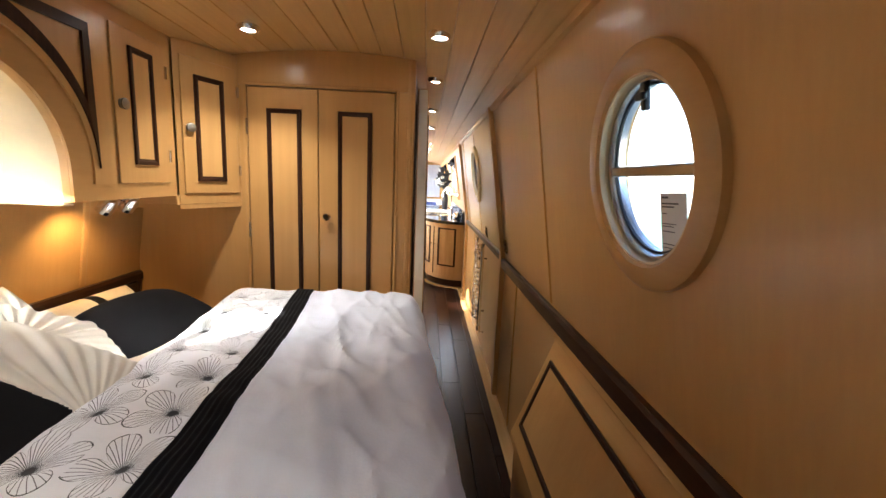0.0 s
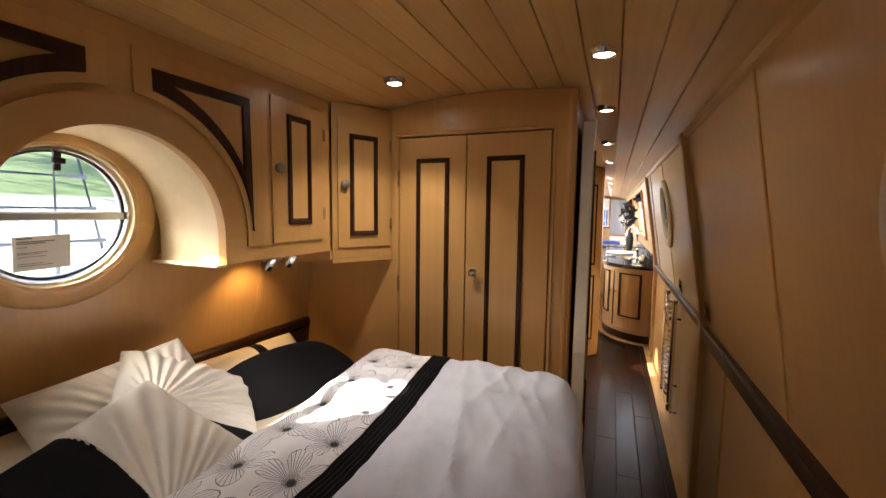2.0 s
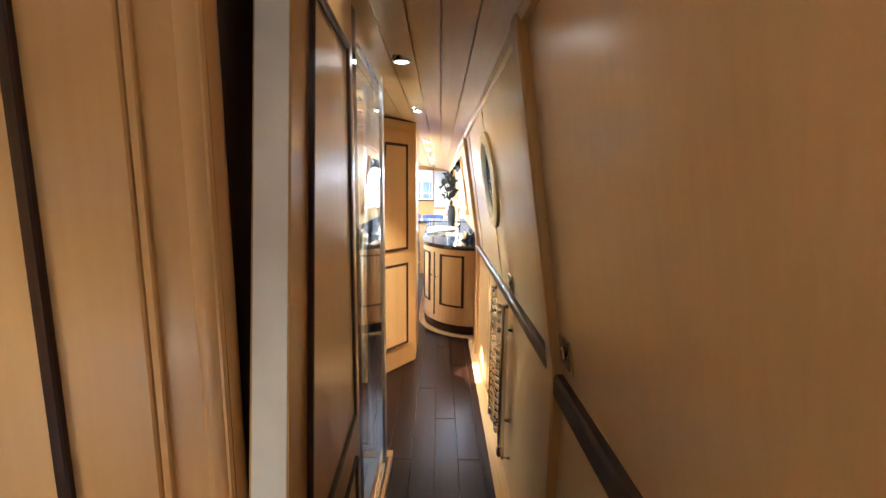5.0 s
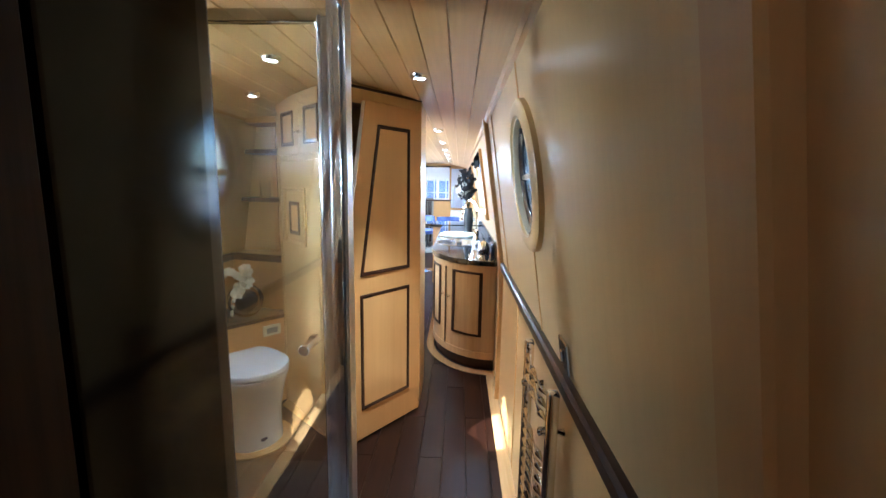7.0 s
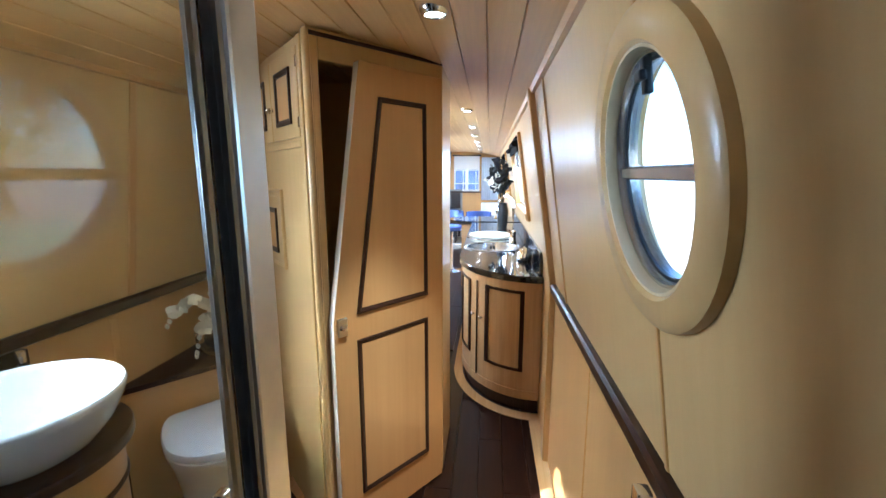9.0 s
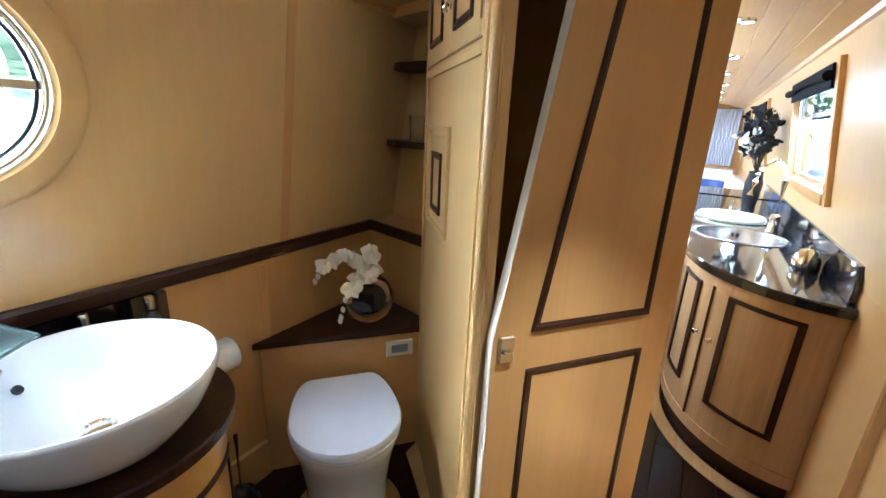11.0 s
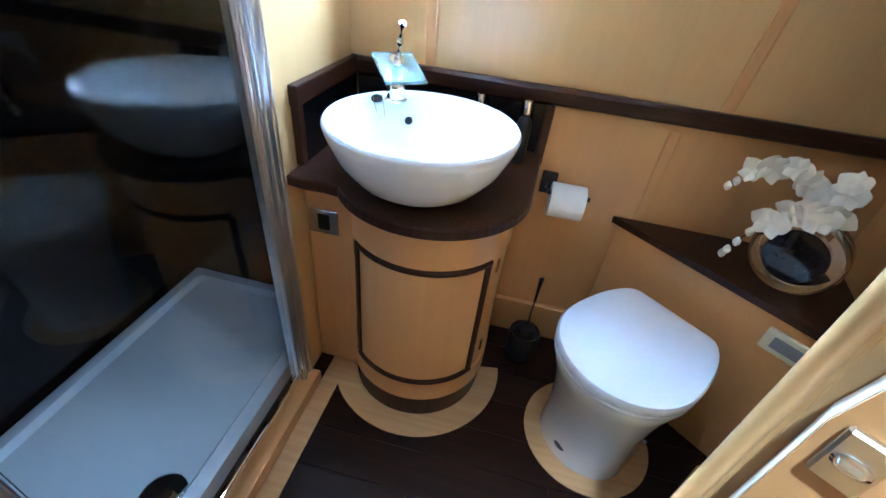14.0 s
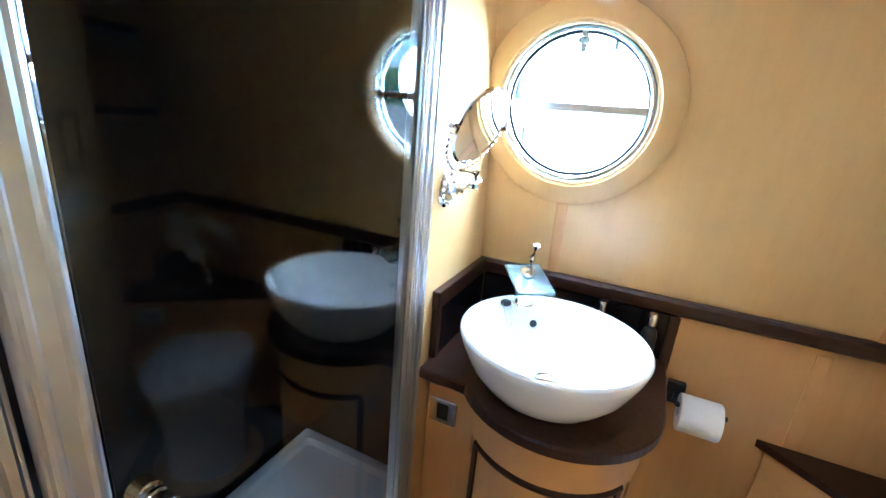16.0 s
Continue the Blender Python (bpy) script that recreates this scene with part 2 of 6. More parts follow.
def moulding(bm, P, pts, width, depth, c0=0.0):
    """A raised bead swept round a closed outline, mitred inwards."""
    n = len(pts)
    area = sum(pts[i][0] * pts[(i + 1) % n][1] - pts[(i + 1) % n][0] * pts[i][1] for i in range(n))
    s = 1 if area > 0 else -1
    prof = [(0, c0 - 0.002), (0, c0 + depth * 0.75), (width * 0.14, c0 + depth), (width * 0.6, c0 + depth * 0.85), (width * 0.75, c0 + depth * 0.45), (width, c0 + depth * 0.35), (width, c0 - 0.002)]
    rings = []
    for i in range(n):
        p0, p1, p2 = Vector(pts[i - 1]), Vector(pts[i]), Vector(pts[(i + 1) % n])
        d0, d1 = (p1 - p0).normalized(), (p2 - p1).normalized()
        n0, n1 = Vector((-d0.y, d0.x)) * s, Vector((-d1.y, d1.x)) * s
        m = n0 + n1
        m = m / max(0.25, m.dot(n0))
        rings.append([P.at(*(p1 + m * w), h) for w, h in prof])
    rings.append(rings[0])
    loft(bm, rings, False, False)
    bmesh.ops.remove_doubles(bm, verts=bm.verts, dist=1e-6)
    return bm


def rect(a0, a1, b0, b1):
    return [(a0, b0), (a1, b0), (a1, b1), (a0, b1)]


def knob(P, a, b, parent, r=0.014, proud=0.022, name="knob", label="round chrome knob", mat=None):
    bm = bmesh.new()
    lathe(bm, P.shifted(a, b), [(r * 0.9, 0), (r * 0.9, 0.003), (r * 0.45, 0.005), (r * 0.45, proud * 0.45), (r, proud * 0.6), (r, proud * 0.85), (r * 0.7, proud)], 18)
    return part(name, bm, mat or chrome, parent, label, True)


def hinge(P, a, b, parent, h=0.05):
    bm = bmesh.new()
    slab(bm, P, a - 0.006, a + 0.006, b - h / 2, b + h / 2, -0.001, 0.004, 0.001)
    return part("hinge", bm, alu, parent)


def panel_door(parent, P, w, h, t, panels, mat_leaf, mat_panel, name="door", edge=None, bead=0.02, deep=0.008):
    """A door leaf with applied dark beads round figured panels. panels: (a0, a1, b0, b1)."""
    bm = bmesh.new()
    slab(bm, P, 0, w, 0, h, -t, 0, 0.0025)
    leaf = part(name, bm, mat_leaf, parent)
    for a0, a1, b0, b1 in panels:
        bm = bmesh.new()
        slab(bm, P, a0 + bead * 0.6, a1 - bead * 0.6, b0 + bead * 0.6, b1 - bead * 0.6, -0.002, 0.0025, 0.001)
        part("panel", bm, mat_panel, leaf)
        bm = bmesh.new()
        moulding(bm, P, rect(a0, a1, b0, b1), bead, deep)
        part("bead", bm, wenge, leaf, "dark wenge bead")
    return leaf


# ---- the shell of the boat ----
CX = 0.17
Y0, Y1 = -1.7, 12.6


def half(z):
    return 0.93 if z <= 0.95 else 0.93 - (z - 0.95) * 0.15


def wx(z, side):
    return CX + side * half(z)


def ceil_z(x):
    return 1.962 - 0.110 * ((x - CX) / 0.8) ** 2


def wall_plane(y, z, side):
    """Frame on the sloping upper wall, normal into the cabin."""
    v = Vector((-side * 0.15, 0, 1)).normalized()
    u = Vector((0, 1, 0)) if side > 0 else Vector((0, -1, 0))
    P = Plane((wx(z, side), y, z), u, v)
    if P.n.x * side > 0:
        P = Plane((wx(z, side), y, z), -u, v)
    return P


def shell_wall(name, side, rounds, rects, label):
    """Inner lining, hull skin and the openings through both."""
    T = 0.055
    bm = bmesh.new()

    def at(y, z, d):
        return Vector((wx(z, side) + side * d, y, z))

    def quad(y0, y1, z0, z1):
        for d in (0, T):
            bm.faces.new([bm.verts.new(at(y, z, d)) for y, z in ((y0, z0), (y1, z0), (y1, z1), (y0, z1))])

    ZT = 1.93
    quad(Y0, 2.96, -0.03, 0.95)
    quad(2.96, Y1, -0.03, 0.95)
    S = 0.27
    cells = sorted([(y - S, y + S, "r", y, z, k) for y, z, k in rounds] + [(a, b, "q", c, d, 1) for a, b, c, d in rects])
    y = Y0
    for a, b, kind, p, q, size in cells:
        if y < 2.96 < a:
            quad(y, 2.96, 0.95, ZT)
            y = 2.96
        quad(y, a, 0.95, ZT)
        if kind == "q":
            quad(a, b, 0.95, p)
            quad(a, b, q, ZT)
            for (ya, za), (yb, zb) in (((a, p), (b, p)), ((b, p), (b, q)), ((b, q), (a, q)), ((a, q), (a, p))):
                bm.faces.new([bm.verts.new(v) for v in (at(ya, za, 0), at(yb, zb, 0), at(yb, zb, T), at(ya, za, T))])
        else:
            quad(a, b, 0.95, q - S)
            quad(a, b, q + S, ZT)
            N, R = 64, 0.186 * size
            inner, outer = [], []
            for k in range(N):
                t = k * math.tau / N
                c, s = math.cos(t), math.sin(t)
                m = S / max(abs(c), abs(s))
                inner.append((p + R * c, q + R * s))
                outer.append((p + m * c, q + m * s))
            for k in range(N):
                j = (k + 1) % N
                for d in (0, T):
                    bm.faces.new([bm.verts.new(at(*w, d)) for w in (inner[k], inner[j], outer[j], outer[k])])
                bm.faces.new([bm.verts.new(v) for v in (at(*inner[k], 0), at(*inner[j], 0), at(*inner[j], T), at(*inner[k], T))])
        y = b
    quad(y, Y1, 0.95, ZT)
    bmesh.ops.remove_doubles(bm, verts=bm.verts, dist=1e-5)
    wall = part(name, bm, [pale_wall, maple])
    for p in wall.data.polygons:
        if p.center.y < 2.96 or p.center.z < 0.95:
            p.material_index = 1
    return tagged(wall, label, "wall", kind="structure")


RIGHT_ROUND = [(1.17, 1.45, 1.0), (4.03, 1.48, 1.0)]
LEFT_ROUND = [(1.27, 1.45, 1.0), (4.095, 1.47, 1.11)]
RIGHT_RECT = [(6.40, 7.45, 1.20, 1.72), (8.9, 9.9, 1.20, 1.72), (10.7, 11.5, 1.2, 1.72)]
LEFT_RECT = [(6.5, 7.5, 1.20, 1.72), (8.9, 9.9, 1.20, 1.72), (10.7, 11.5, 1.2, 1.72)]
shell_wall("wall_right", 1, RIGHT_ROUND, RIGHT_RECT, "pale lacquered maple cabin wall leaning inwards above the rail")
shell_wall("wall_left", -1, LEFT_ROUND, LEFT_RECT, "pale lacquered maple cabin wall leaning inwards above the rail")

# ceiling: tongue and groove boards in one mesh
bm = bmesh.new()
BW = 0.098
nb = 18
for i in range(nb):
    xa = CX - nb * BW / 2 + i * BW
    xb = xa + BW
    g = 0.003
    prof = []
    for x, dz in ((xa, 0.006), (xa + g, 0.0), (xa + BW * 0.33, 0), (xa + BW * 0.66, 0), (xb - g, 0.0), (xb, 0.006)):
        prof.append((x, ceil_z(x) + dz))
    rows = [[bm.verts.new((x, y, z)) for x, z in prof] for y in (Y0, Y1)]
    for k in range(5):
        bm.faces.new((rows[0][k], rows[0][k + 1], rows[1][k + 1], rows[1][k]))
tagged(part("ceiling", bm, ceil_wood), "varnished tongue-and-groove maple board ceiling", "ceiling", kind="structure")
bm = bmesh.new()
xs = [CX - 1.0 + 2.0 * k / 20 for k in range(21)]
loft(bm, [[(x, y, ceil_z(x) + 0.03) for x in xs] + [(x, y, ceil_z(x) + 0.07) for x in reversed(xs)] for y in (Y0 - 0.05, Y1 + 0.05)])
tagged(part("roof", bm, plain("roof_steel", (0.05, 0.06, 0.07), 0.5)), "painted steel boat roof", "roof", kind="structure")

# cornice beads where wall meets ceiling
for side, nm in ((1, "cornice_right"), (-1, "cornice_left")):
    bm = bmesh.new()
    x = wx(1.86, side)
    pr = [(x + side * 0.01, 1.835), (x - side * 0.012, 1.84), (x - side * 0.022, 1.862), (x - side * 0.02, 1.885), (x + side * 0.01, 1.885)]
    loft(bm, [[(a, y, z) for a, z in pr] for y in (Y0, Y1)])
    tagged(part(nm, bm, maple_h), "narrow maple bead between wall and ceiling", "trim", kind="structure")

# bulkheads closing the ends
for nm, y in (("wall_stern", Y0 - 0.04), ("wall_bow", Y1)):
    bm = bmesh.new()
    if nm == "wall_stern":
        box(bm, CX - 1.0, CX + 1.0, y, y + 0.04, -0.03, 2.0)
    else:
        for x0, x1, z0, z1 in ((CX - 1, 0.0, -0.03, 2), (0.56, CX + 1, -0.03, 2), (0.0, 0.56, -0.03, 1.12), (0.0, 0.56, 1.86, 2)):
            box(bm, x0, x1, y, y + 0.04, z0, z1, 0.001)
    tagged(part(nm, bm, maple), "maple-panelled end bulkhead", "wall", kind="structure")


# rails along the walls
def rail(name, side, y0, y1, z=0.940, h=0.068, label="dark wenge rail along the wall"):
    bm = bmesh.new()
    x = wx(0.9, side)
    pr = [(x + side * 0.01, z - h), (x - side * 0.014, z - h), (x - side * 0.024, z - h + 0.008), (x - side * 0.026, z - 0.010), (x - side * 0.018, z), (x + side * 0.01, z)]
    loft(bm, [[(a, y, q) for a, q in pr] for y in (y0, y1)])
    return tagged(part(name, bm, wenge_h), label, "trim", kind="structure")


rail("rail_bedroom_right", 1, Y0, 2.93)
rail("rail_corridor_right", 1, 3.0, 5.34, 0.958, 0.05)
rail("rail_bedroom_left", -1, Y0, 2.30, 0.94, 0.045)


# upright beads over joints in the lining
def strip(name, side, y, z0, z1, w=0.03, mat=None, proud=0.006):
    bm = bmesh.new()
    xs0, xs1 = wx(z0, side), wx(z1, side)
    pr = [(-w / 2, 0.01), (-w / 2, -proud * 0.6), (-w / 3, -proud), (w / 3, -proud), (w / 2, -proud * 0.6), (w / 2, 0.01)]
    loft(bm, [[(x + side * d, y + a, z) for a, d in pr] for x, z in ((xs0, z0), (xs1, z1))])
    return tagged(part(name, bm, mat or maple), "slim upright maple bead on the wall joint", "trim", kind="structure")


strip("trim_1", 1, 1.93, 0.95, 1.84, 0.022)
strip("trim_2", 1, 4.05, 0.95, 1.25, 0.014, proud=0.004)
strip("trim_3", 1, 4.05, 1.73, 1.84, 0.014, proud=0.004)
strip("trim_4", 1, 5.05, 0.95, 1.84, 0.03)
strip("trim_5", -1, 4.10, 0.95, 1.22, 0.035, proud=0.004)
strip("trim_6", -1, 4.93, 0.95, 1.84, 0.035, proud=0.004)
strip("trim_7", -1, 1.98, 0.95, 1.30, 0.03)
strip("trim_8", -1, 4.83, 0.0, 0.90, 0.035, proud=0.004)
strip("trim_9", 1, 2.55, 0.02, 0.89, 0.022)
strip("trim_10", 1, 4.62, 0.02, 0.90, 0.012, proud=0.004)
# door posts on the right wall
for nm, y, w in (("door_post_1", 2.965, 0.07), ("door_post_2", 5.38, 0.075)):
    bm = bmesh.new()
    for z0, z1 in ((0, 0.95), (0.95, 1.86)):
        loft(bm, [[(wx(z, 1) + d, y + a, z) for a, d in ((-w / 2, 0.01), (-w / 2, -0.022), (-w / 2 + 0.006, -0.028), (w / 2 - 0.006, -0.028), (w / 2, -0.022), (w / 2, 0.01))] for z in (z0, z1)])
    tagged(part(nm, bm, maple), "maple door post against the cabin wall", "trim", kind="structure")

# floor bed, boards and pale inlay
bm = bmesh.new()
box(bm, CX - 0.98, CX + 0.98, Y0, Y1, -0.06, -0.012)
floor = tagged(part("floor", bm, plain("floor_bed", (0.012, 0.008, 0.006), 0.7)), "glossy dark brown wooden boat floor", "floor", kind="structure")
bm = bmesh.new()
box(bm, 1.035, 1.101, Y0, 5.78, 0.0, 0.0035, 0.001)
part("floor_border", bm, inlay_wood, floor, "pale maple border inlaid along the wall")


# ---- round windows ----
def porthole(name, y, z, side, label, ring=maple_h, size=1.0):
    P = wall_plane(y, z, side)
    k = size
    w = thing(name, P.o, label, "window", kind="structure")
    bm = bmesh.new()
    ring_solid(bm, P, [(0.188 * k, -0.004), (0.188 * k, 0.018), (0.194 * k, 0.025), (0.230 * k, 0.025), (0.243 * k, 0.015), (0.245 * k, -0.004)])
    part("wooden_ring", bm, ring, w, "turned maple surround", True)
    bm = bmesh.new()
    ring_solid(bm, P, [(0.1875 * k, 0.018), (0.1875 * k, -0.05), (0.183 * k, -0.05), (0.183 * k, 0.018)])
    part("lining", bm, cream, w, "", True)
    bm = bmesh.new()
    ring_solid(bm, P, [(0.1825 * k, -0.008), (0.179 * k, 0.000), (0.173 * k, 0.000), (0.170 * k, -0.010), (0.168 * k, -0.040), (0.1825 * k, -0.040)])
    part("metal_frame", bm, alu, w, "bright aluminium frame", True)
    bm = bmesh.new()
    ring_solid(bm, P, [(0.169 * k, -0.013), (0.1645 * k, -0.013), (0.1645 * k, -0.022), (0.169 * k, -0.022)])
    part("gasket", bm, black_pl, w, "black rubber gasket", True)
    bm = bmesh.new()
    slab(bm, P, -0.168 * k, 0.168 * k, -0.011, 0.011, -0.028, -0.004, 0.003)
    part("glazing_bar", bm, alu, w, "flat aluminium bar")
    for a0, a1 in ((0.08, math.pi - 0.08), (math.pi + 0.08, math.tau - 0.08)):
        bm = bmesh.new()
        pts = [(0.166 * k * math.cos(a0 + (a1 - a0) * j / 24), 0.166 * k * math.sin(a0 + (a1 - a0) * j / 24)) for j in range(25)]
        prism(bm, P, pts, -0.020, -0.016)
        g = part("pane", bm, pane_glass, w)
        g.visible_shadow = False
    bm = bmesh.new()
    slab(bm, P, -0.008, 0.008, 0.172 * k - 0.054, 0.172 * k, -0.010, 0.004, 0.004)
    slab(bm, P, -0.014, 0.014, 0.172 * k - 0.034, 0.172 * k - 0.018, 0.000, 0.012, 0.004)
    part("catch", bm, black_pl if size == 1.0 else alu, w, "window catch")
    return w


porthole("window_1", 1.17, 1.45, 1, "round cabin window in a maple surround")
porthole("window_2", 1.27, 1.45, -1, "round cabin window deep inside the arched cupboard recess")
porthole("window_3", 4.03, 1.48, 1, "round cabin window in a maple surround by the corridor", pale_wall)
porthole("window_4", 4.095, 1.47, -1, "large round cabin window in a maple surround over the washbasin", pale_wall, 1.11)


def notice(y, z, side, w, h, tilt):
    P = wall_plane(y, z, side)
    t = math.radians(tilt)
    P = Plane(P.at(0, 0, -0.0155), P.u * math.cos(t) + P.v * math.sin(t), P.v * math.cos(t) - P.u * math.sin(t))
    e = thing("paper_notice", P.o, "white printed paper notice stuck to the round window glass", "notice")
    bm = bmesh.new()
    slab(bm, P, -w / 2, w / 2, -h / 2, h / 2, 0, 0.0012, 0)
    part("sheet", bm, paper, e)
    bm = bmesh.new()
    rows = [(0.42, 0.3, 0.03), (0.33, 0.75, 0.022), (0.28, 0.55, 0.022), (0.18, 0.2, 0.012), (0.02, 0.6, 0.012), (-0.02, 0.5, 0.012), (-0.1, 0.55, 0.012), (-0.3, 0.5, 0.012), (-0.36, 0.7, 0.012)]
    for b, l, k in rows:
        slab(bm, P, -w * 0.43, -w * 0.43 + w * 0.86 * l, h * b, h * (b + k), 0.0012, 0.0018, 0)
    part("print", bm, ink, e, "rows of grey print")["kind"] = "stuff"


notice(1.10, 1.345, 1, 0.085, 0.125, 2)
notice(1.25, 1.355, -1, 0.12, 0.09, 2)

# ---- bedroom ----
# wardrobe across the end of the bed
WY = 2.31
P = Plane((0, WY, 0), (1, 0, 0), (0, 0, 1))  # normal towards the bed
ward = thing("wardrobe", (0.1, 2.6, 0), "built-in maple wardrobe with two tall dark-beaded doors", "wardrobe")
bm = bmesh.new()
top = [(x, ceil_z(x) - 0.004) for x in [-0.66 + 1.18 * k / 12 for k in range(13)]]
for a0, a1, b0, b1 in ((-0.755, -0.236, 0, 1.80), (0.432, 0.515, 0, 1.80)):
    slab(bm, P, a0, a1, b0, b1, -0.03, 0, 0.003)
pts = [(-0.62, 1.80), (0.515, 1.80)] + [(x, ceil_z(x) - 0.003) for x in [0.515 - 1.13 * k / 12 for k in range(13)]]
prism(bm, P, pts, -0.03, 0)
slab(bm, P, -0.236, 0.432, 0, 0.10, -0.03, 0, 0.002)
part("front_frame", bm, maple, ward)
# end panel in the gap, given the same dark colour as the beads
bm = bmesh.new()
box(bm, 0.49, 0.514, WY + 0.031, 2.93, 0, 1.93, 0.003)
part("side_panel", bm, wenge, ward, "dark end panel behind the folded door")
bm = bmesh.new()
lathe(bm, Plane((0.497, WY + 0.019, 0), (1, 0, 0), (0, 1, 0)), [(0.0225, 0.0), (0.0225, 1.94)], 20)
part("corner_bead", bm, maple, ward, "", True)
bm = bmesh.new()
moulding(bm, P, [(-0.25, 0.09), (0.446, 0.09), (0.446, 1.812), (-0.25, 1.812)], 0.013, 0.007)
part("door_surround", bm, maple, ward)
for a0, a1, pa, pb in ((-0.231, 0.081, -0.146, 0.007), (0.085, 0.428, 0.172, 0.326)):
    Q = P.shifted(a0, 0.11, 0.002)
    d = panel_door(ward, Q, a1 - a0, 1.683, 0.02, [(pa - a0, pb - a0, 0.66, 1.592)], maple, panel_wood)
    knob_here = a0 > 0
    if knob_here:
        knob(P.shifted(0, 0, 0.002), 0.122, 1.225, d, 0.017, 0.03)
    for zz in (0.5, 1.15, 1.62):
        if a0 < 0:
            hinge(P.shifted(0, 0, 0.003), a0 - 0.003, zz, d, 0.07)

# overhead cupboards with the arched recess
AY, AZ, AR = 1.27, 1.40, 0.262
FX = -0.40
P = Plane((FX, 0, 0), (0, 1, 0), (0, 0, 1))  # normal +x
ov = thing("overhead_cupboard", (FX, 1.0, 1.31), "maple overhead cupboards arched round the bedside window", "cupboard")


def arch(r, a0, a1, n, cy=AY, cz=AZ):
    return [(cy + r * math.cos(a0 + (a1 - a0) * k / n), cz + r * math.sin(a0 + (a1 - a0) * k / n)) for k in range(n + 1)]


bm = bmesh.new()
ZB = 1.312
CT = ceil_z(FX) - 0.003
pts = [(-0.7, ZB), (AY - AR, ZB)] + arch(AR, math.pi, 0, 28) + [(AY + AR, ZB), (2.0478, ZB), (2.0478, CT), (-0.7, CT)]
prism(bm, P, pts, -0.022, 0)
part("front_frame", bm, maple_h, ov)
bm = bmesh.new()
for a0, a1 in ((-0.7, AY - AR - 0.009), (AY + AR + 0.009, 2.0478)):
    slab(bm, P, a0, a1, ZB, ZB + 0.018, -0.33, -0.0221, 0.001)
part("bottom_board", bm, maple_h, ov)
bm = bmesh.new()
rings = []
for c, r in ((-0.021, AR), (-0.15, AR + 0.0), (-0.27, AR - 0.004)):
    rings.append([P.at(a, b, c) for a, b in [(AY - r, ZB)] + arch(r, math.pi, 0, 28) + [(AY + r, ZB)]])
for c, r in ((-0.27, AR + 0.006), (-0.021, AR + 0.006)):
    rings.append([P.at(a, b, c) for a, b in [(AY - r, ZB)] + arch(r, math.pi, 0, 28) + [(AY + r, ZB)]])
loft(bm, rings, False, False, closed=False)
part("arch_lining", bm, cream, ov, "cream-painted curved recess", True)
# little sills at the feet of the arch
for s in (-1, 1):
    bm = bmesh.new()
    a = AY + s * AR
    slab(bm, P, a - 0.012 if s < 0 else a - 0.024, a + 0.024 if s < 0 else a + 0.012, ZB - 0.010, ZB - 0.001, -0.29, -0.002, 0.003)
    part("arch_sill", bm, cream, ov, "pale sill at the foot of the arch")
bm = bmesh.new()
pts = [(AY + AR, ZB)] + arch(AR, 0, math.pi, 30) + [(AY - AR, ZB), (AY - 0.33, ZB)] + arch(0.33, math.pi, 0, 30) + [(AY + 0.33, ZB)]
prism(bm, P, pts, 0.0005, 0.009)
part("arch_band", bm, maple_h, ov)
A0 = 0.347
for s in (1, -1):
    lo, hi = 0.028, 0.432
    t_top = math.acos(lo / A0)
    pts = [(AY + s * hi, 1.362), (AY + s * hi, 1.853), (AY + s * lo, 1.853)]
    t_end = math.asin((1.362 - AZ) / A0)
    pts += [(AY + s * A0 * math.cos(t_top + (t_end - t_top) * k / 20), AZ + A0 * math.sin(t_top + (t_end - t_top) * k / 20)) for k in range(21)]
    bm = bmesh.new()
    prism(bm, P, pts, 0.0005, 0.007)
    d = part("door", bm, panel_wood, ov, "maple door cut to the curve of the arch")
    outer, inner = [], []
    for k in range(9):
        q = k / 8
        outer.append((0.070 + 0.290 * q, 1.812))
        inner.append((0.119 + 0.215 * q, 1.783))
    for k in range(1, 9):
        q = k / 8
        outer.append((0.360 + 0.006 * q, 1.812 - 0.404 * q))
        inner.append((0.334, 1.783 - 0.195 * q))
    for k in range(1, 25):
        q = k / 24
        t = math.radians(1.3 + 77.8 * q)
        outer.append((0.366 * math.cos(t) + 0.002 * q, AZ + 0.366 * math.sin(t)))
        t = math.radians(29.4 + 43.4 * q)
        inner.append(((0.384 + 0.016 * q) * math.cos(t), AZ + (0.384 + 0.016 * q) * math.sin(t)))
    bm = bmesh.new()
    rings = []
    for pts_, c in ((outer, 0.006), (outer, 0.013), (inner, 0.0155), (inner, 0.006)):
        rings.append([P.at(AY + s * y, z, c) for y, z in pts_])
    loft(bm, rings, False, False)
    bmesh.ops.remove_doubles(bm, verts=bm.verts, dist=1e-5)
    part("bead", bm, wenge, d, "curved dark wenge bead")
Q = P.shifted(1.720, 1.362, 0.007)
d = panel_door(ov, Q, 0.262, 0.49, 0.006, [(0.073, 0.190, 0.063, 0.440)], maple, panel_wood)
knob(Q, 0.03, 0.252, d, 0.018, 0.016, label="flat dull nickel knob", mat=dull_nickel)
for zz in (0.1, 0.4):
    hinge(Q, 0.268, zz, d, 0.045)
Q = P.shifted(0.30, 1.362, 0.007)
panel_door(ov, Q, 0.262, 0.49, 0.006, [(0.075, 0.192, 0.072, 0.425)], maple, panel_wood)

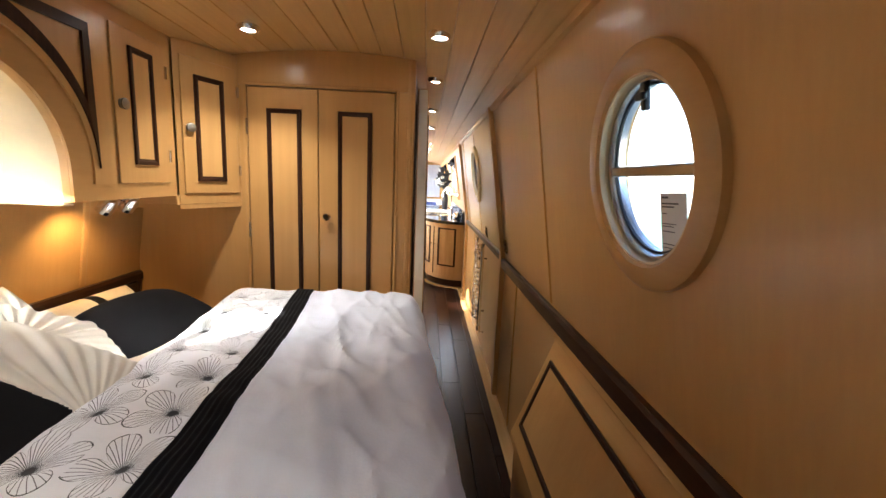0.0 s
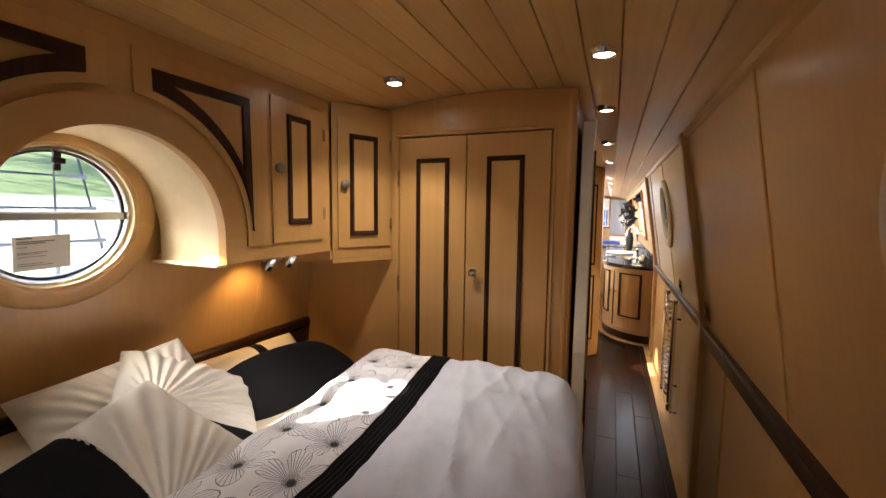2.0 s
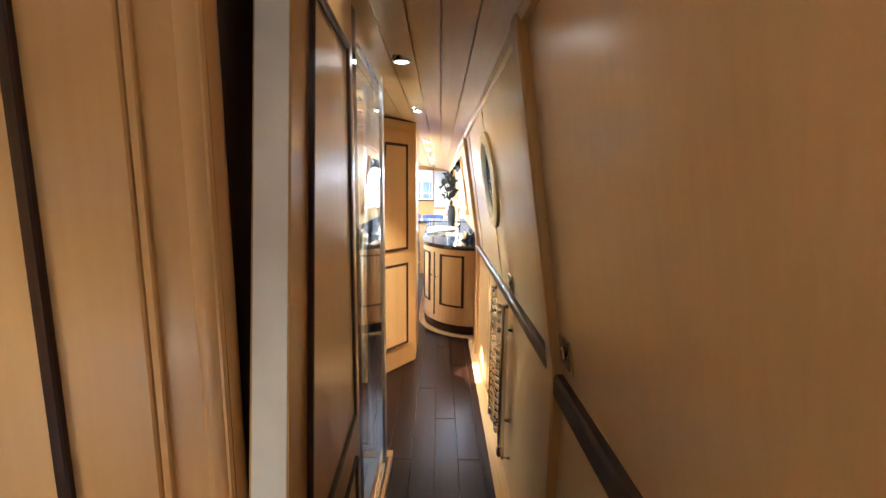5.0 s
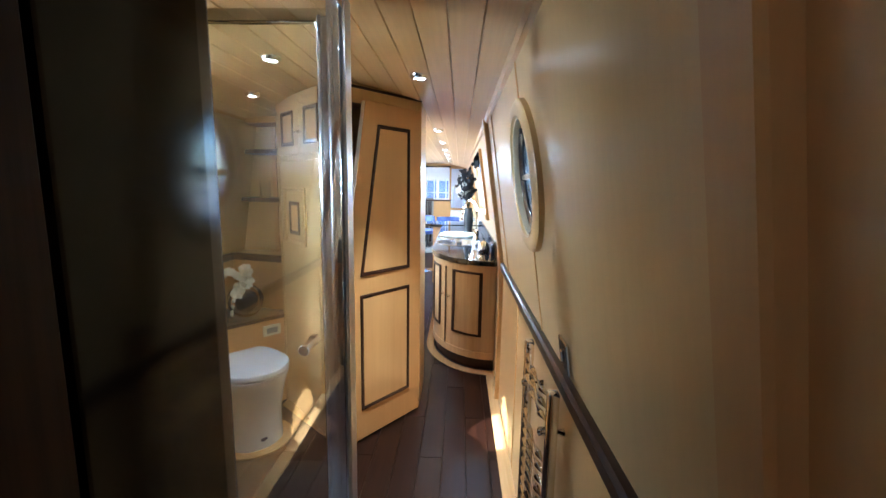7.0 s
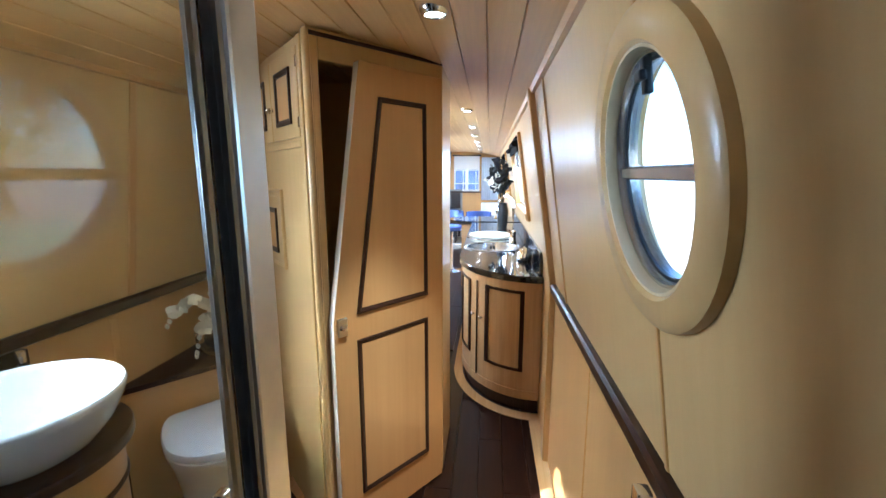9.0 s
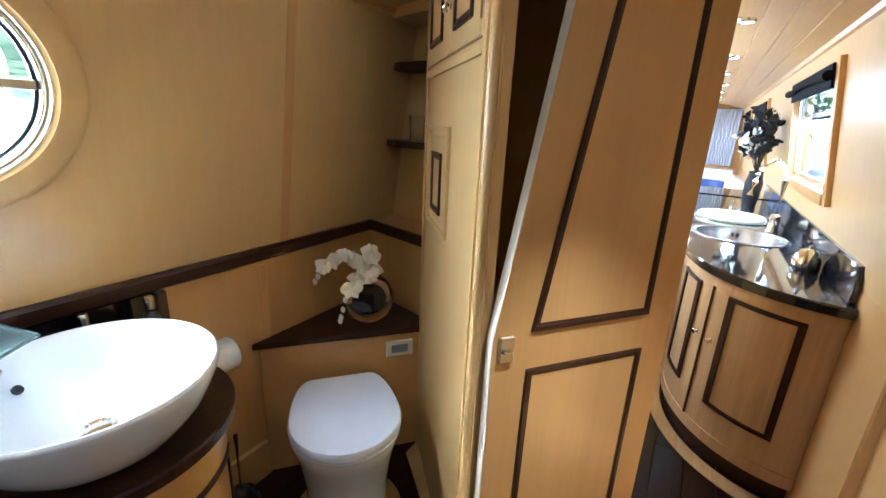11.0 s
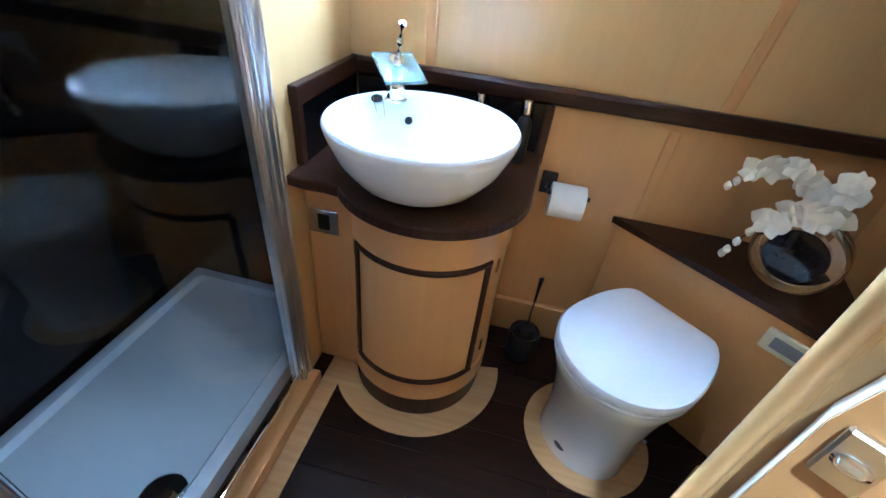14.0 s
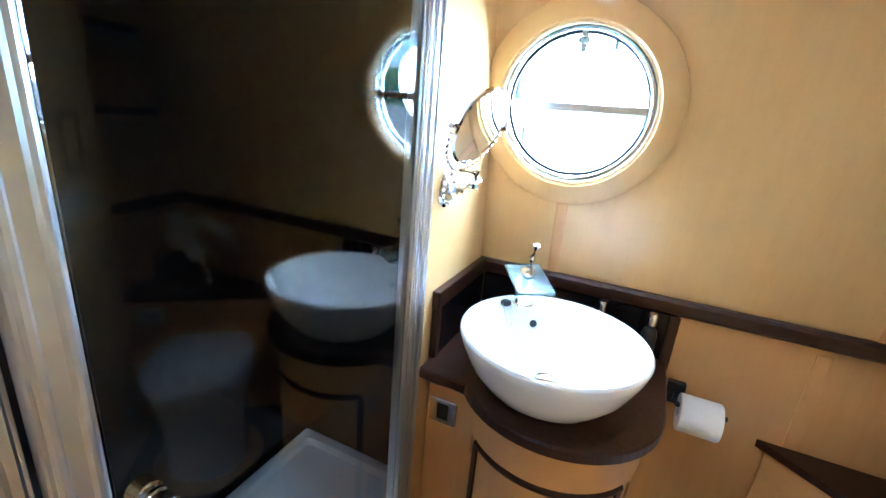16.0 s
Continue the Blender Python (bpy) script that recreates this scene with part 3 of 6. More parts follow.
# angled corner cupboard beside the wardrobe
cc = thing("corner_cupboard", (-0.4, 2.2, 1.258), "angled maple corner cupboard with one dark-beaded door", "cupboard")
A, B = Vector((-0.40, 2.048, 0)), Vector((-0.268, 2.308, 0))
bm = bmesh.new()
prism(bm, FLAT, [(-0.73, 2.048), (A.x, A.y), (B.x, B.y), (-0.73, 2.308)], 1.258, 1.275)
part("bottom_board", bm, maple, cc)
P = Plane((A.x, A.y, 1.258), B - A, (0, 0, 1))
W = (B - A).length
bm = bmesh.new()
slab(bm, P, 0, W, 0.017, 0.655, -0.018, 0, 0.002)
slab(bm, Plane((A.x, A.y, 1.258), (-1, 0, 0), (0, 0, 1)), 0.0, 0.32, 0.0175, 0.64, -0.018, 0, 0.002)
part("body", bm, maple, cc)
Q = P.shifted(0.022, 0.062, 0.007)
d = panel_door(cc, Q, W - 0.04, 0.535, 0.006, [(0.054, 0.187, 0.050, 0.470)], maple, panel_wood)
knob(Q, 0.03, 0.262, d, 0.018, 0.016, label="flat dull nickel knob", mat=dull_nickel)
for zz in (0.1, 0.44):
    hinge(Q, W - 0.034, zz, d, 0.045)

# reading lamp under the cupboard
rl = thing("reading_lamp", (-0.57, 1.93, 1.312), "chrome twin-spot reading lamp under the overhead cupboard", "lamp")
bm = bmesh.new()
box(bm, -0.60, -0.52, 1.90, 1.98, 1.300, 1.312, 0.004)
part("base", bm, chrome, rl)
for yy, nx in ((1.86, -0.55), (1.97, -0.60)):
    bm = bmesh.new()
    tube(bm, [(-0.56, 1.94, 1.30), (-0.56, (1.94 + yy) / 2, 1.283), (-0.56, yy, 1.277)], 0.007)
    a = Plane((-0.56, yy, 1.275), (0, 1, 0), (0.5, 0, 0.87))
    lathe(bm, Plane((-0.54, yy, 1.287), (0, 1, 0), Vector((0.6, 0, 0.8)).cross(Vector((0, 1, 0)))), [(0.018, -0.045), (0.026, -0.04), (0.026, 0.012), (0.02, 0.022)], 18)
    part("spot", bm, chrome, rl, "chrome spot head", True)
rl_l = bpy.data.lights.new("reading_lamp_light", "SPOT")
rl_l.energy, rl_l.color, rl_l.spot_size, rl_l.spot_blend, rl_l.shadow_soft_size = 0.85, (1.0, 0.66, 0.28), radians(120), 0.8, 0.02
new("reading_lamp_light", rl_l).matrix_world = look((-0.60, 1.87, 1.262), (-0.74, 1.89, 0.95))

# dark headboard under the left rail, with sockets
hb = thing("headboard", (-0.74, 0.8, 0.3), "long dark wenge headboard board along the cabin wall", "headboard")
bm = bmesh.new()
box(bm, -0.757, -0.738, -0.9, 2.28, 0.30, 0.892, 0.002)
part("board", bm, wenge_h, hb)
bm = bmesh.new()
box(bm, -0.738, -0.731, 2.02, 2.16, 0.74, 0.82, 0.003)
so = part("socket_plate", bm, steel, hb, "steel double socket plate")
for yy in (2.055, 2.125):
    bm = bmesh.new()
    box(bm, -0.7312, -0.728, yy - 0.02, yy + 0.02, 0.755, 0.80, 0.002)
    part("socket", bm, black_pl, so)


# the bed
def flower_cotton():
    """White cotton with black line-drawn fan flowers on a staggered net."""
    m, n, l, b = nodes_of("flower_print_cotton")
    tc = n.new("ShaderNodeTexCoord")
    sep = n.new("ShaderNodeSeparateXYZ")
    l.new(tc.outputs["UV"], sep.inputs[0])

    def M(op, a, b2=None, c=None):
        k = n.new("ShaderNodeMath")
        k.operation = op
        for i, v in enumerate((a, b2, c)):
            if v is None:
                continue
            if isinstance(v, (int, float)):
                k.inputs[i].default_value = v
            else:
                l.new(v, k.inputs[i])
        return k.outputs[0]

    u, v = M("DIVIDE", M("ADD", sep.outputs[0], -0.0295), 0.14), M("DIVIDE", M("ADD", sep.outputs[1], 0.0895), 0.157)
    row = M("FLOOR", v)
    cu, cv = M("SUBTRACT", M("FRACT", u), 0.5), M("SUBTRACT", M("FRACT", v), 0.5)
    h = M("FRACT", M("MULTIPLY", M("SINE", M("ADD", M("MULTIPLY", M("FLOOR", u), 12.99), M("MULTIPLY", row, 78.2))), 437.5))
    r = M("SQRT", M("ADD", M("MULTIPLY", cu, cu), M("MULTIPLY", cv, cv)))
    ang = M("ADD", M("ARCTAN2", cv, cu), M("MULTIPLY", h, 6.28))
    pet = M("SUBTRACT", M("FRACT", M("DIVIDE", ang, math.tau / 5)), 0.5)
    lobe = M("MULTIPLY", M("POWER", M("MAXIMUM", M("COSINE", M("MULTIPLY", pet, 3.1)), 0.001), 0.45), 0.56)
    inside = M("LESS_THAN", r, lobe)
    outline = M("LESS_THAN", M("ABSOLUTE", M("SUBTRACT", r, lobe)), 0.009)
    fan = M("ABSOLUTE", M("SUBTRACT", M("FRACT", M("MULTIPLY", pet, 9.0)), 0.5))
    lines = M("LESS_THAN", M("MULTIPLY", fan, r), 0.031)
    lines = M("MULTIPLY", lines, inside)
    dot = M("LESS_THAN", r, 0.06)
    allk = M("MINIMUM", M("ADD", M("ADD", M("MULTIPLY", lines, 0.92), M("MULTIPLY", outline, 0.92)), dot), 1.0)
    mx = n.new("ShaderNodeMix")
    mx.data_type = "RGBA"
    l.new(allk, mx.inputs[0])
    base = ramp(n, l, noise_tex(n, l, 9, 4), [(0.3, (0.70, 0.71, 0.74)), (0.7, (0.77, 0.78, 0.80))])
    l.new(base, mx.inputs[6])
    mx.inputs[7].default_value = (0.02, 0.02, 0.022, 1)
    l.new(mx.outputs[2], b.inputs["Base Color"])
    setv(b, Roughness=0.85)
    bump(n, l, b, noise_tex(n, l, 160, 3), 0.25, 0.002)
    return m


bed = thing("bed", (0.0, 0.9, 0), "made-up cross bed with black and white bedding", "bed")
bm = bmesh.new()
box(bm, -0.735, 0.60, -0.7, 2.02, 0.0, 0.50, 0.006)
part("base", bm, maple_h, bed, "maple bed base")
bm = bmesh.new()
box(bm, -0.733, 0.60, -0.72, 2.02, 0.502, 0.845, 0.04)
part("mattress", bm, sheet_cream, bed, "cream sheeted mattress", True)

DT = 0.958
EX, EY, RD = 0.548, 1.965, 0.105
XL = -0.155


def duvet_at(s, t):
    """A point on the duvet, s across the bed and t along it, hanging over two edges."""
    def fold(q, e):
        if q <= e:
            return q, 0.0
        a = (q - e) / RD
        if a < math.pi / 2:
            return e + RD * math.sin(a), RD * (1 - math.cos(a))
        k = q - e - RD * math.pi / 2
        return e + RD + 0.10 * k, RD + k

    x, dx = fold(s, EX)
    y, dy = fold(t, EY)
    z = DT - dx - dy
    if s < XL + 0.10:
        k = (XL + 0.10 - s) / 0.10
        z -= 0.085 * k * k
    v = Vector((s * 2.6, t * 2.2, 3.1))
    amp = 1.0
    z += amp * (0.020 * noise.noise(v) + 0.010 * noise.noise(v * 2.3) + 0.005 * noise.noise(v * 5.1))
    # creases drawn towards the middle of the plain side
    if s > 0.213:
        c = Vector((s * 8 + t * 1.5, t * 1.8 - s * 1.2, 0.4))
        f = min(1, (s - 0.213) / 0.12)
        k = 1 - abs(noise.noise(c))
        q = 1 - abs(noise.noise(Vector((s * 6 - t * 2.6, t * 1.6 + s * 1.5, 5.0))))
        h = 1 - abs(noise.noise(Vector((s * 9 + t * 6, t * 3 - s * 4, 9.0))))
        w = 1 - abs(noise.noise(Vector((s * 15 + t * 5, t * 4 - s * 6, 2.7))))
        mid = math.exp(-((s - 0.36) ** 2 / 0.02 + (t - 1.15) ** 2 / 0.10))
        z += f * (0.013 * k ** 4 + 0.013 * q ** 4 + 0.022 * mid * h ** 3 + 0.004 * noise.noise(c * 2.3) + 0.007 * w ** 6) - 0.018 * f
        x += f * 0.012 * noise.noise(Vector((t * 5, s * 3, 7))) * min(1, dx * 8)
    else:
        z += 0.008 * abs(noise.noise(Vector((s * 14, t * 14, 2))))
        if s < 0.15:
            du, dv = ((s - 0.0295) / 0.14) % 1 - 0.5, ((t + 0.0895) / 0.157) % 1 - 0.5
            z -= 0.016 * math.exp(-((du * 0.14) ** 2 + (dv * 0.157) ** 2) / 0.0011)
    return Vector((x - 0.092 * (min(t, 2.0) - 1.22), y, max(z, 0.36)))


def duvet_piece(name, s0, s1, ns, lift, mat, label):
    T0, T1 = -0.75, EY + 0.75
    nt = 300
    bm = bmesh.new()
    uvl = bm.loops.layers.uv.new("UVMap")
    grid = []
    info = {}
    for j in range(nt + 1):
        t = T0 + (T1 - T0) * j / nt
        rowv = []
        for i in range(ns + 1):
            s = s0 + (s1 - s0) * i / ns
            p = duvet_at(s, t)
            if lift:
                p.z += lift + 0.0016 * math.sin((s - 0.15) * 500)
                if s > EX:
                    p.x += lift
            vtx = bm.verts.new(p)
            info[vtx] = (s, t)
            rowv.append(vtx)
        grid.append(rowv)
    for r0, r1 in zip(grid, grid[1:]):
        for i in range(ns):
            f = bm.faces.new((r0[i], r0[i + 1], r1[i + 1], r1[i]))
            for lp in f.loops:
                lp[uvl].uv = info[lp.vert]
    ob = part(name, bm, mat, bed, label, True)
    so2 = ob.modifiers.new("thickness", "SOLIDIFY")
    so2.thickness, so2.offset = 0.012, -1
    return ob


duvet_piece("flowered_duvet_panel", XL, 0.1495, 34, 0.0, flower_cotton(), "white duvet panel printed with black line flowers")
duvet_piece("duvet_band", 0.150, 0.2125, 30, 0.003, black_cloth, "black satin band across the duvet")
duvet_piece("plain_duvet_panel", 0.213, EX + RD * 1.571 + 0.38, 100, 0.0, linen, "plain white cotton duvet panel")


def cushion(name, centre, udir, vdir, w, h, t, label, mats, fan=None, split=None, rnd=0.06, plump=0.5, N=100):
    """A stuffed cushion; fan: the corner from which pleats spread; split(u, v) picks the second cloth."""
    P = Plane(centre, udir, vdir)
    bm = bmesh.new()
    sides = []
    for sg in (1, -1):
        grid = []
        for j in range(N + 1):
            v = -1 + 2 * j / N
            rowv = []
            for i in range(N + 1):
                u = -1 + 2 * i / N
                k = max(0.0, (1 - u ** 4)) * max(0.0, (1 - v ** 4))
                pin = 1 - 0.07 * (1 - v * v) * abs(u) ** 3, 1 - 0.07 * (1 - u * u) * abs(v) ** 3
                th = t / 2 * k ** plump
                if fan is not None and sg > 0:
                    dx, dy = u - fan[0], v - fan[1]
                    d = math.hypot(dx, dy)
                    if not (split and split(u, v)):
                        th += 0.0048 * math.sin(math.atan2(dy, dx) * 40) * min(1, d * 1.1) ** 1.5 * k
                th += 0.006 * noise.noise(Vector((u * 2 + centre[0] * 9, v * 2, centre[1] * 7 + sg)))* k ** 0.4
                ru, rv = math.sqrt(1 - rnd * v * v / 2), math.sqrt(1 - rnd * u * u / 2)
                rowv.append(bm.verts.new(P.at(u * ru * w / 2 * pin[0], v * rv * h / 2 * pin[1], sg * th)))
            grid.append(rowv)
        sides.append(grid)
        for j in range(N):
            for i in range(N):
                f = bm.faces.new((grid[j][i], grid[j][i + 1], grid[j + 1][i + 1], grid[j + 1][i]))
                uc, vc = -1 + 2 * (i + 0.5) / N, -1 + 2 * (j + 0.5) / N
                if split and split(uc, vc):
                    f.material_index = 1
    bmesh.ops.remove_doubles(bm, verts=bm.verts, dist=0.0006)
    e = part(name, bm, mats, None, "", True)
    return tagged(e, label, "cushion")


pale = plain("cream_pillow_cotton", (0.72, 0.64, 0.50), 0.85, vary=0.05, relief=0.2)
tagged(cushion("pillow", (-0.585, 1.72, 0.790), (0.06, 1, 0.0), (-0.60, 0, 0.80), 0.76, 0.36, 0.16, "cream pillow with a black stripe leaning on the headboard", [pale, black_cloth], split=lambda u, v: 0.30 < u < 0.42, rnd=0.2), category="pillow")
tagged(cushion("pillow", (-0.38, 1.79, 0.83), (0.05, 1, 0), (-0.80, 0, 0.45), 0.64, 0.40, 0.16, "black satin pillow lying before the cream one", [black_cloth, black_cloth], rnd=0.95), category="pillow")
tagged(cushion("pillow", (-0.585, 0.92, 0.785), (0.0, 1, 0.0), (-0.60, 0, 0.80), 0.74, 0.36, 0.16, "cream pillow leaning on the dark headboard", [pale, black_cloth], split=lambda u, v: -0.68 < u < -0.55, rnd=0.2), category="pillow")
cushion("scatter_cushion", (-0.485, 1.33, 0.895), (0.10, 0.95, 0.12), (-0.68, -0.02, 0.66), 0.42, 0.42, 0.13, "ivory and black scatter cushion with fanned pleats against the wall", [pleat_white, black_cloth], fan=(0.2, -0.25), split=lambda u, v: v < -0.32)
cushion("scatter_cushion", (-0.410, 1.41, 0.930), (0.45, 0.75, -0.48), (-0.68, 0.53, 0.19), 0.39, 0.38, 0.12, "ivory scatter cushion with fanned pleats and a black corner", [pleat_white, black_cloth], fan=(-0.55, -0.62), split=lambda u, v: v < -0.68)
cushion("scatter_cushion", (-0.212, 1.11, 0.938), (-0.12, 0.96, 0.22), (-0.90, -0.14, 0.40), 0.43, 0.34, 0.12, "ivory and black square scatter cushion with fanned pleats at the front", [pleat_white, black_cloth], fan=(-0.15, -1.0), split=lambda u, v: u < -0.14 + 0.04 * (v + 1) + 0.12 * (1 - v * v), N=200)

# low cupboard under the gunwale on the right
lc = thing("gunwale_cupboard", (1.1, 1.4, 0.03), "low maple cupboard front sloping under the wall rail", "cupboard")
LA, LB = Vector((1.098, 0, 0.852)), Vector((0.948, 0, 0.45))
bm = bmesh.new()
P = Plane((0, 1.82, 0), (1, 0, 0), (0, 0, 1))
prism(bm, P, [(1.098, 0.0), (0.965, 0.0), (0.965, 0.44), (LB.x, LB.z), (LA.x, LA.z)], 0, 1.6)
part("body", bm, maple_h, lc)
P = Plane((LB.x, 1.82, LB.z), (0, -1, 0), LA - LB)
sl = (LA - LB).length
bm = bmesh.new()
moulding(bm, P, rect(0.05, 1.5, 0.06, sl - 0.085), 0.022, 0.008)
part("bead", bm, wenge_h, lc, "dark wenge bead")
bm = bmesh.new()
slab(bm, P, 0.065, 1.485, 0.075, sl - 0.10, -0.002, 0.003, 0.001)
part("panel", bm, panel_wood, lc)
bm = bmesh.new()
slab(bm, P, -0.01, 1.55, sl - 0.012, sl + 0.012, -0.004, 0.014, 0.004)
part("top_bead", bm, maple_h, lc)

# bedroom door folded back along the wardrobe
def framed_leaf(name, O, U, w, h, t, label, rows, inset=0.085, rake=0.14):
    """A panelled leaf whose free edge leans in with the cabin wall above the rail."""
    e = thing(name, O, label, "door")
    P = Plane(O, U, (0, 0, 1))
    zk = 0.93

    def lean(b):
        return 0.0 if b <= zk else rake * (b - zk) / (h - zk)

    bm = bmesh.new()
    prism(bm, P, [(0, 0), (w, 0), (w, h), (lean(h), h), (0, zk)], -t, 0)
    bmesh.ops.bevel(bm, geom=list(bm.edges), offset=0.0025, segments=1, affect="EDGES")
    leaf = part("leaf", bm, maple, e)
    bm = bmesh.new()
    prism(bm, P, [(-0.0012, 0.004), (-0.0012, zk), (lean(h) - 0.0012, h - 0.004), (lean(h) + 0.001, h - 0.004), (0.001, zk), (0.001, 0.004)], -t + 0.003, -0.003)
    part("edge_lipping", bm, lipping, leaf, "pale lipping on the free edge")
    for b0, b1 in rows:
        out = [(inset + lean(b0), b0), (w - inset, b0), (w - inset, b1), (inset + lean(b1), b1)]
        bm = bmesh.new()
        moulding(bm, P, out, 0.02, 0.008)
        part("bead", bm, wenge, leaf, "dark wenge bead")
        bm = bmesh.new()
        prism(bm, P, [(inset + lean(b0) + 0.012, b0 + 0.012), (w - inset - 0.012, b0 + 0.012), (w - inset - 0.012, b1 - 0.012), (inset + lean(b1) + 0.012, b1 - 0.012)], -0.001, 0.0025)
        part("panel", bm, panel_wood, leaf)
    return e, P, leaf


e, P, d = framed_leaf("bedroom_door", (0.583, 2.285, 0.012), (-0.022, 0.57, 0), 0.55, 1.83, 0.047, "panelled maple door folded back beside the wardrobe", [(0.13, 0.80), (0.90, 1.72)], 0.075, 0.14)
bm = bmesh.new()
slab(bm, P, 0.03, 0.07, 0.87, 0.99, 0.0, 0.004, 0.002)
pl = part("lock_plate", bm, chrome, d)

# ---- shower and bathroom ----
SY0 = 3.17
for nm, pts in (("wall_shower_back", (-0.74, 0.498, 2.935, 3.120)), ("wall_shower_end", (-0.745, -0.29, 3.82, 3.855))):
    bm = bmesh.new()
    x0, x1, y0, y1 = pts
    box(bm, x0, x1, y0, y1, 0, 1.955 if nm == "wall_shower_back" else 1.90, 0.002)
    tagged(part(nm, bm, pale_wall if "end" in nm else maple), "pale maple partition wall beside the shower", "wall", kind="structure")
shower = thing("shower_enclosure", (0, 3.5, 0), "black-lined shower cubicle with chrome-framed clear glass", "shower")
bm = bmesh.new()
box(bm, -0.60, 0.462, 3.1205, SY0 + 0.010, 0.02, 1.93, 0.001)
part("back_lining", bm, black_panel, shower, "black wall panel")
bm = bmesh.new()
box(bm, -0.735, -0.60, 3.1205, 3.818, 0.02, 1.90, 0.001)
part("side_lining", bm, black_panel, shower, "black wall panel")
bm = bmesh.new()
box(bm, -0.6, -0.29, 3.80, 3.819, 0.02, 1.90, 0.001)
part("end_lining", bm, black_panel, shower, "black wall panel")
bm = bmesh.new()
box(bm, 0.4985, 0.514, 2.937, 3.120, 0.0, 1.935, 0.002)
part("end_panel", bm, black_panel, shower, "black edge panel on the corridor")
# tray with raised rim and sunk floor
bm = bmesh.new()
P = Plane((0, 0, 0), (1, 0, 0), (0, 1, 0))


def rrect(x0, x1, y0, y1, r, z, n=5):
    out = []
    for cx, cy, a in ((x1 - r, y1 - r, 0), (x0 + r, y1 - r, 90), (x0 + r, y0 + r, 180), (x1 - r, y0 + r, 270)):
        for k in range(n + 1):
            t = radians(a + 90 * k / n)
            out.append((cx + r * math.cos(t), cy + r * math.sin(t), z))
    return out


tx0, tx1, ty0, ty1 = -0.598, 0.455, 3.20, 3.80
loft(bm, [rrect(tx0, tx1, ty0, ty1, 0.01, 0.01), rrect(tx0, tx1, ty0, ty1, 0.01, 0.075), rrect(tx0 + 0.006, tx1 - 0.006, ty0 + 0.006, ty1 - 0.006, 0.012, 0.080),
          rrect(tx0 + 0.04, tx1 - 0.04, ty0 + 0.04, ty1 - 0.04, 0.03, 0.080), rrect(tx0 + 0.055, tx1 - 0.055, ty0 + 0.055, ty1 - 0.055, 0.03, 0.060)])
part("tray", bm, plastic_w, shower, "white shower tray", True)
bm = bmesh.new()
lathe(bm, Plane((0.19, 3.705, 0.060), (1, 0, 0), (0, 1, 0)), [(0.058, 0), (0.058, 0.006), (0.05, 0.012), (0.02, 0.016)], 28)
part("drain_cover", bm, chrome, shower, "domed chrome drain cover", True)


def profile_post(name, x, y, w, d, z0=0.0, z1=1.93, mat=post_metal, label="polished aluminium upright"):
    bm = bmesh.new()
    box(bm, x - w / 2, x + w / 2, y - d / 2, y + d / 2, z0, z1, 0.006)
    for s in (-1, 1):
        box(bm, x + s * w * 0.28 - w * 0.12, x + s * w * 0.28 + w * 0.12, y - d / 2 - 0.004, y + d / 2 + 0.004, z0, z1, 0.003)
    return part(name, bm, mat, shower, label)


profile_post("corner_post", 0.468, 3.820, 0.055, 0.062)
# the wall post's dark reflections are put into its metal colour
profile_post("wall_post", 0.489, 3.143, 0.028, 0.040, mat=smoked, label="aluminium upright with its dark reflections put into the colour")
profile_post("hinge_post", -0.262, 3.848, 0.05, 0.055)
profile_post("door_stile", 0.4165, 3.862, 0.044, 0.026, 0.10, 1.90)
profile_post("door_stile", -0.215, 3.862, 0.022, 0.026, 0.10, 1.90)
for y0, y1, x0, x1, z in ((3.172, 3.76, 0.472, 0.498, 0.06), (3.172, 3.76, 0.472, 0.498, 1.90), (3.850, 3.876, -0.236, 0.44, 0.10), (3.850, 3.876, -0.236, 0.44, 1.90)):
    bm = bmesh.new()
    box(bm, x0, x1, y0, y1, z - 0.018, z + 0.018, 0.004)
    part("cross_rail", bm, chrome, shower, "polished aluminium rail")
bm = bmesh.new()
box(bm, 0.482, 0.488, 3.168, 3.757, 0.078, 1.882, 0)
g = part("side_glass", bm, shower_glass, shower, "clear fixed glass panel")
g.visible_shadow = False
bm = bmesh.new()
box(bm, -0.204, 0.39, 3.861, 3.867, 0.118, 1.882, 0)
g = part("door_glass", bm, shower_glass, shower, "clear glass door")
g.visible_shadow = False
bm = bmesh.new()
for s in (1, -1):
    Q = Plane((0.345, 3.864 + s * 0.003, 0.955), (s, 0, 0), (0, 0, 1))
    Q = Plane(Q.o, (-s, 0, 0), (0, 0, 1))
    lathe(bm, Q, [(0.014, 0), (0.014, 0.008), (0.010, 0.010), (0.015, 0.013), (0.015, 0.019), (0.011, 0.021), (0.011, 0.024), (0.017, 0.027), (0.018, 0.046), (0.015, 0.050)], 28)
part("door_knob", bm, chrome, shower, "turned chrome knob", True)
bm = bmesh.new()
box(bm, -0.29, 0.52, 3.845, 3.905, 0.0, 0.05, 0.004)
box(bm, 0.502, 0.52, 3.17, 3.844, 0.0, 0.05, 0.004)
part("sill", bm, maple_x, shower, "pale maple sill")

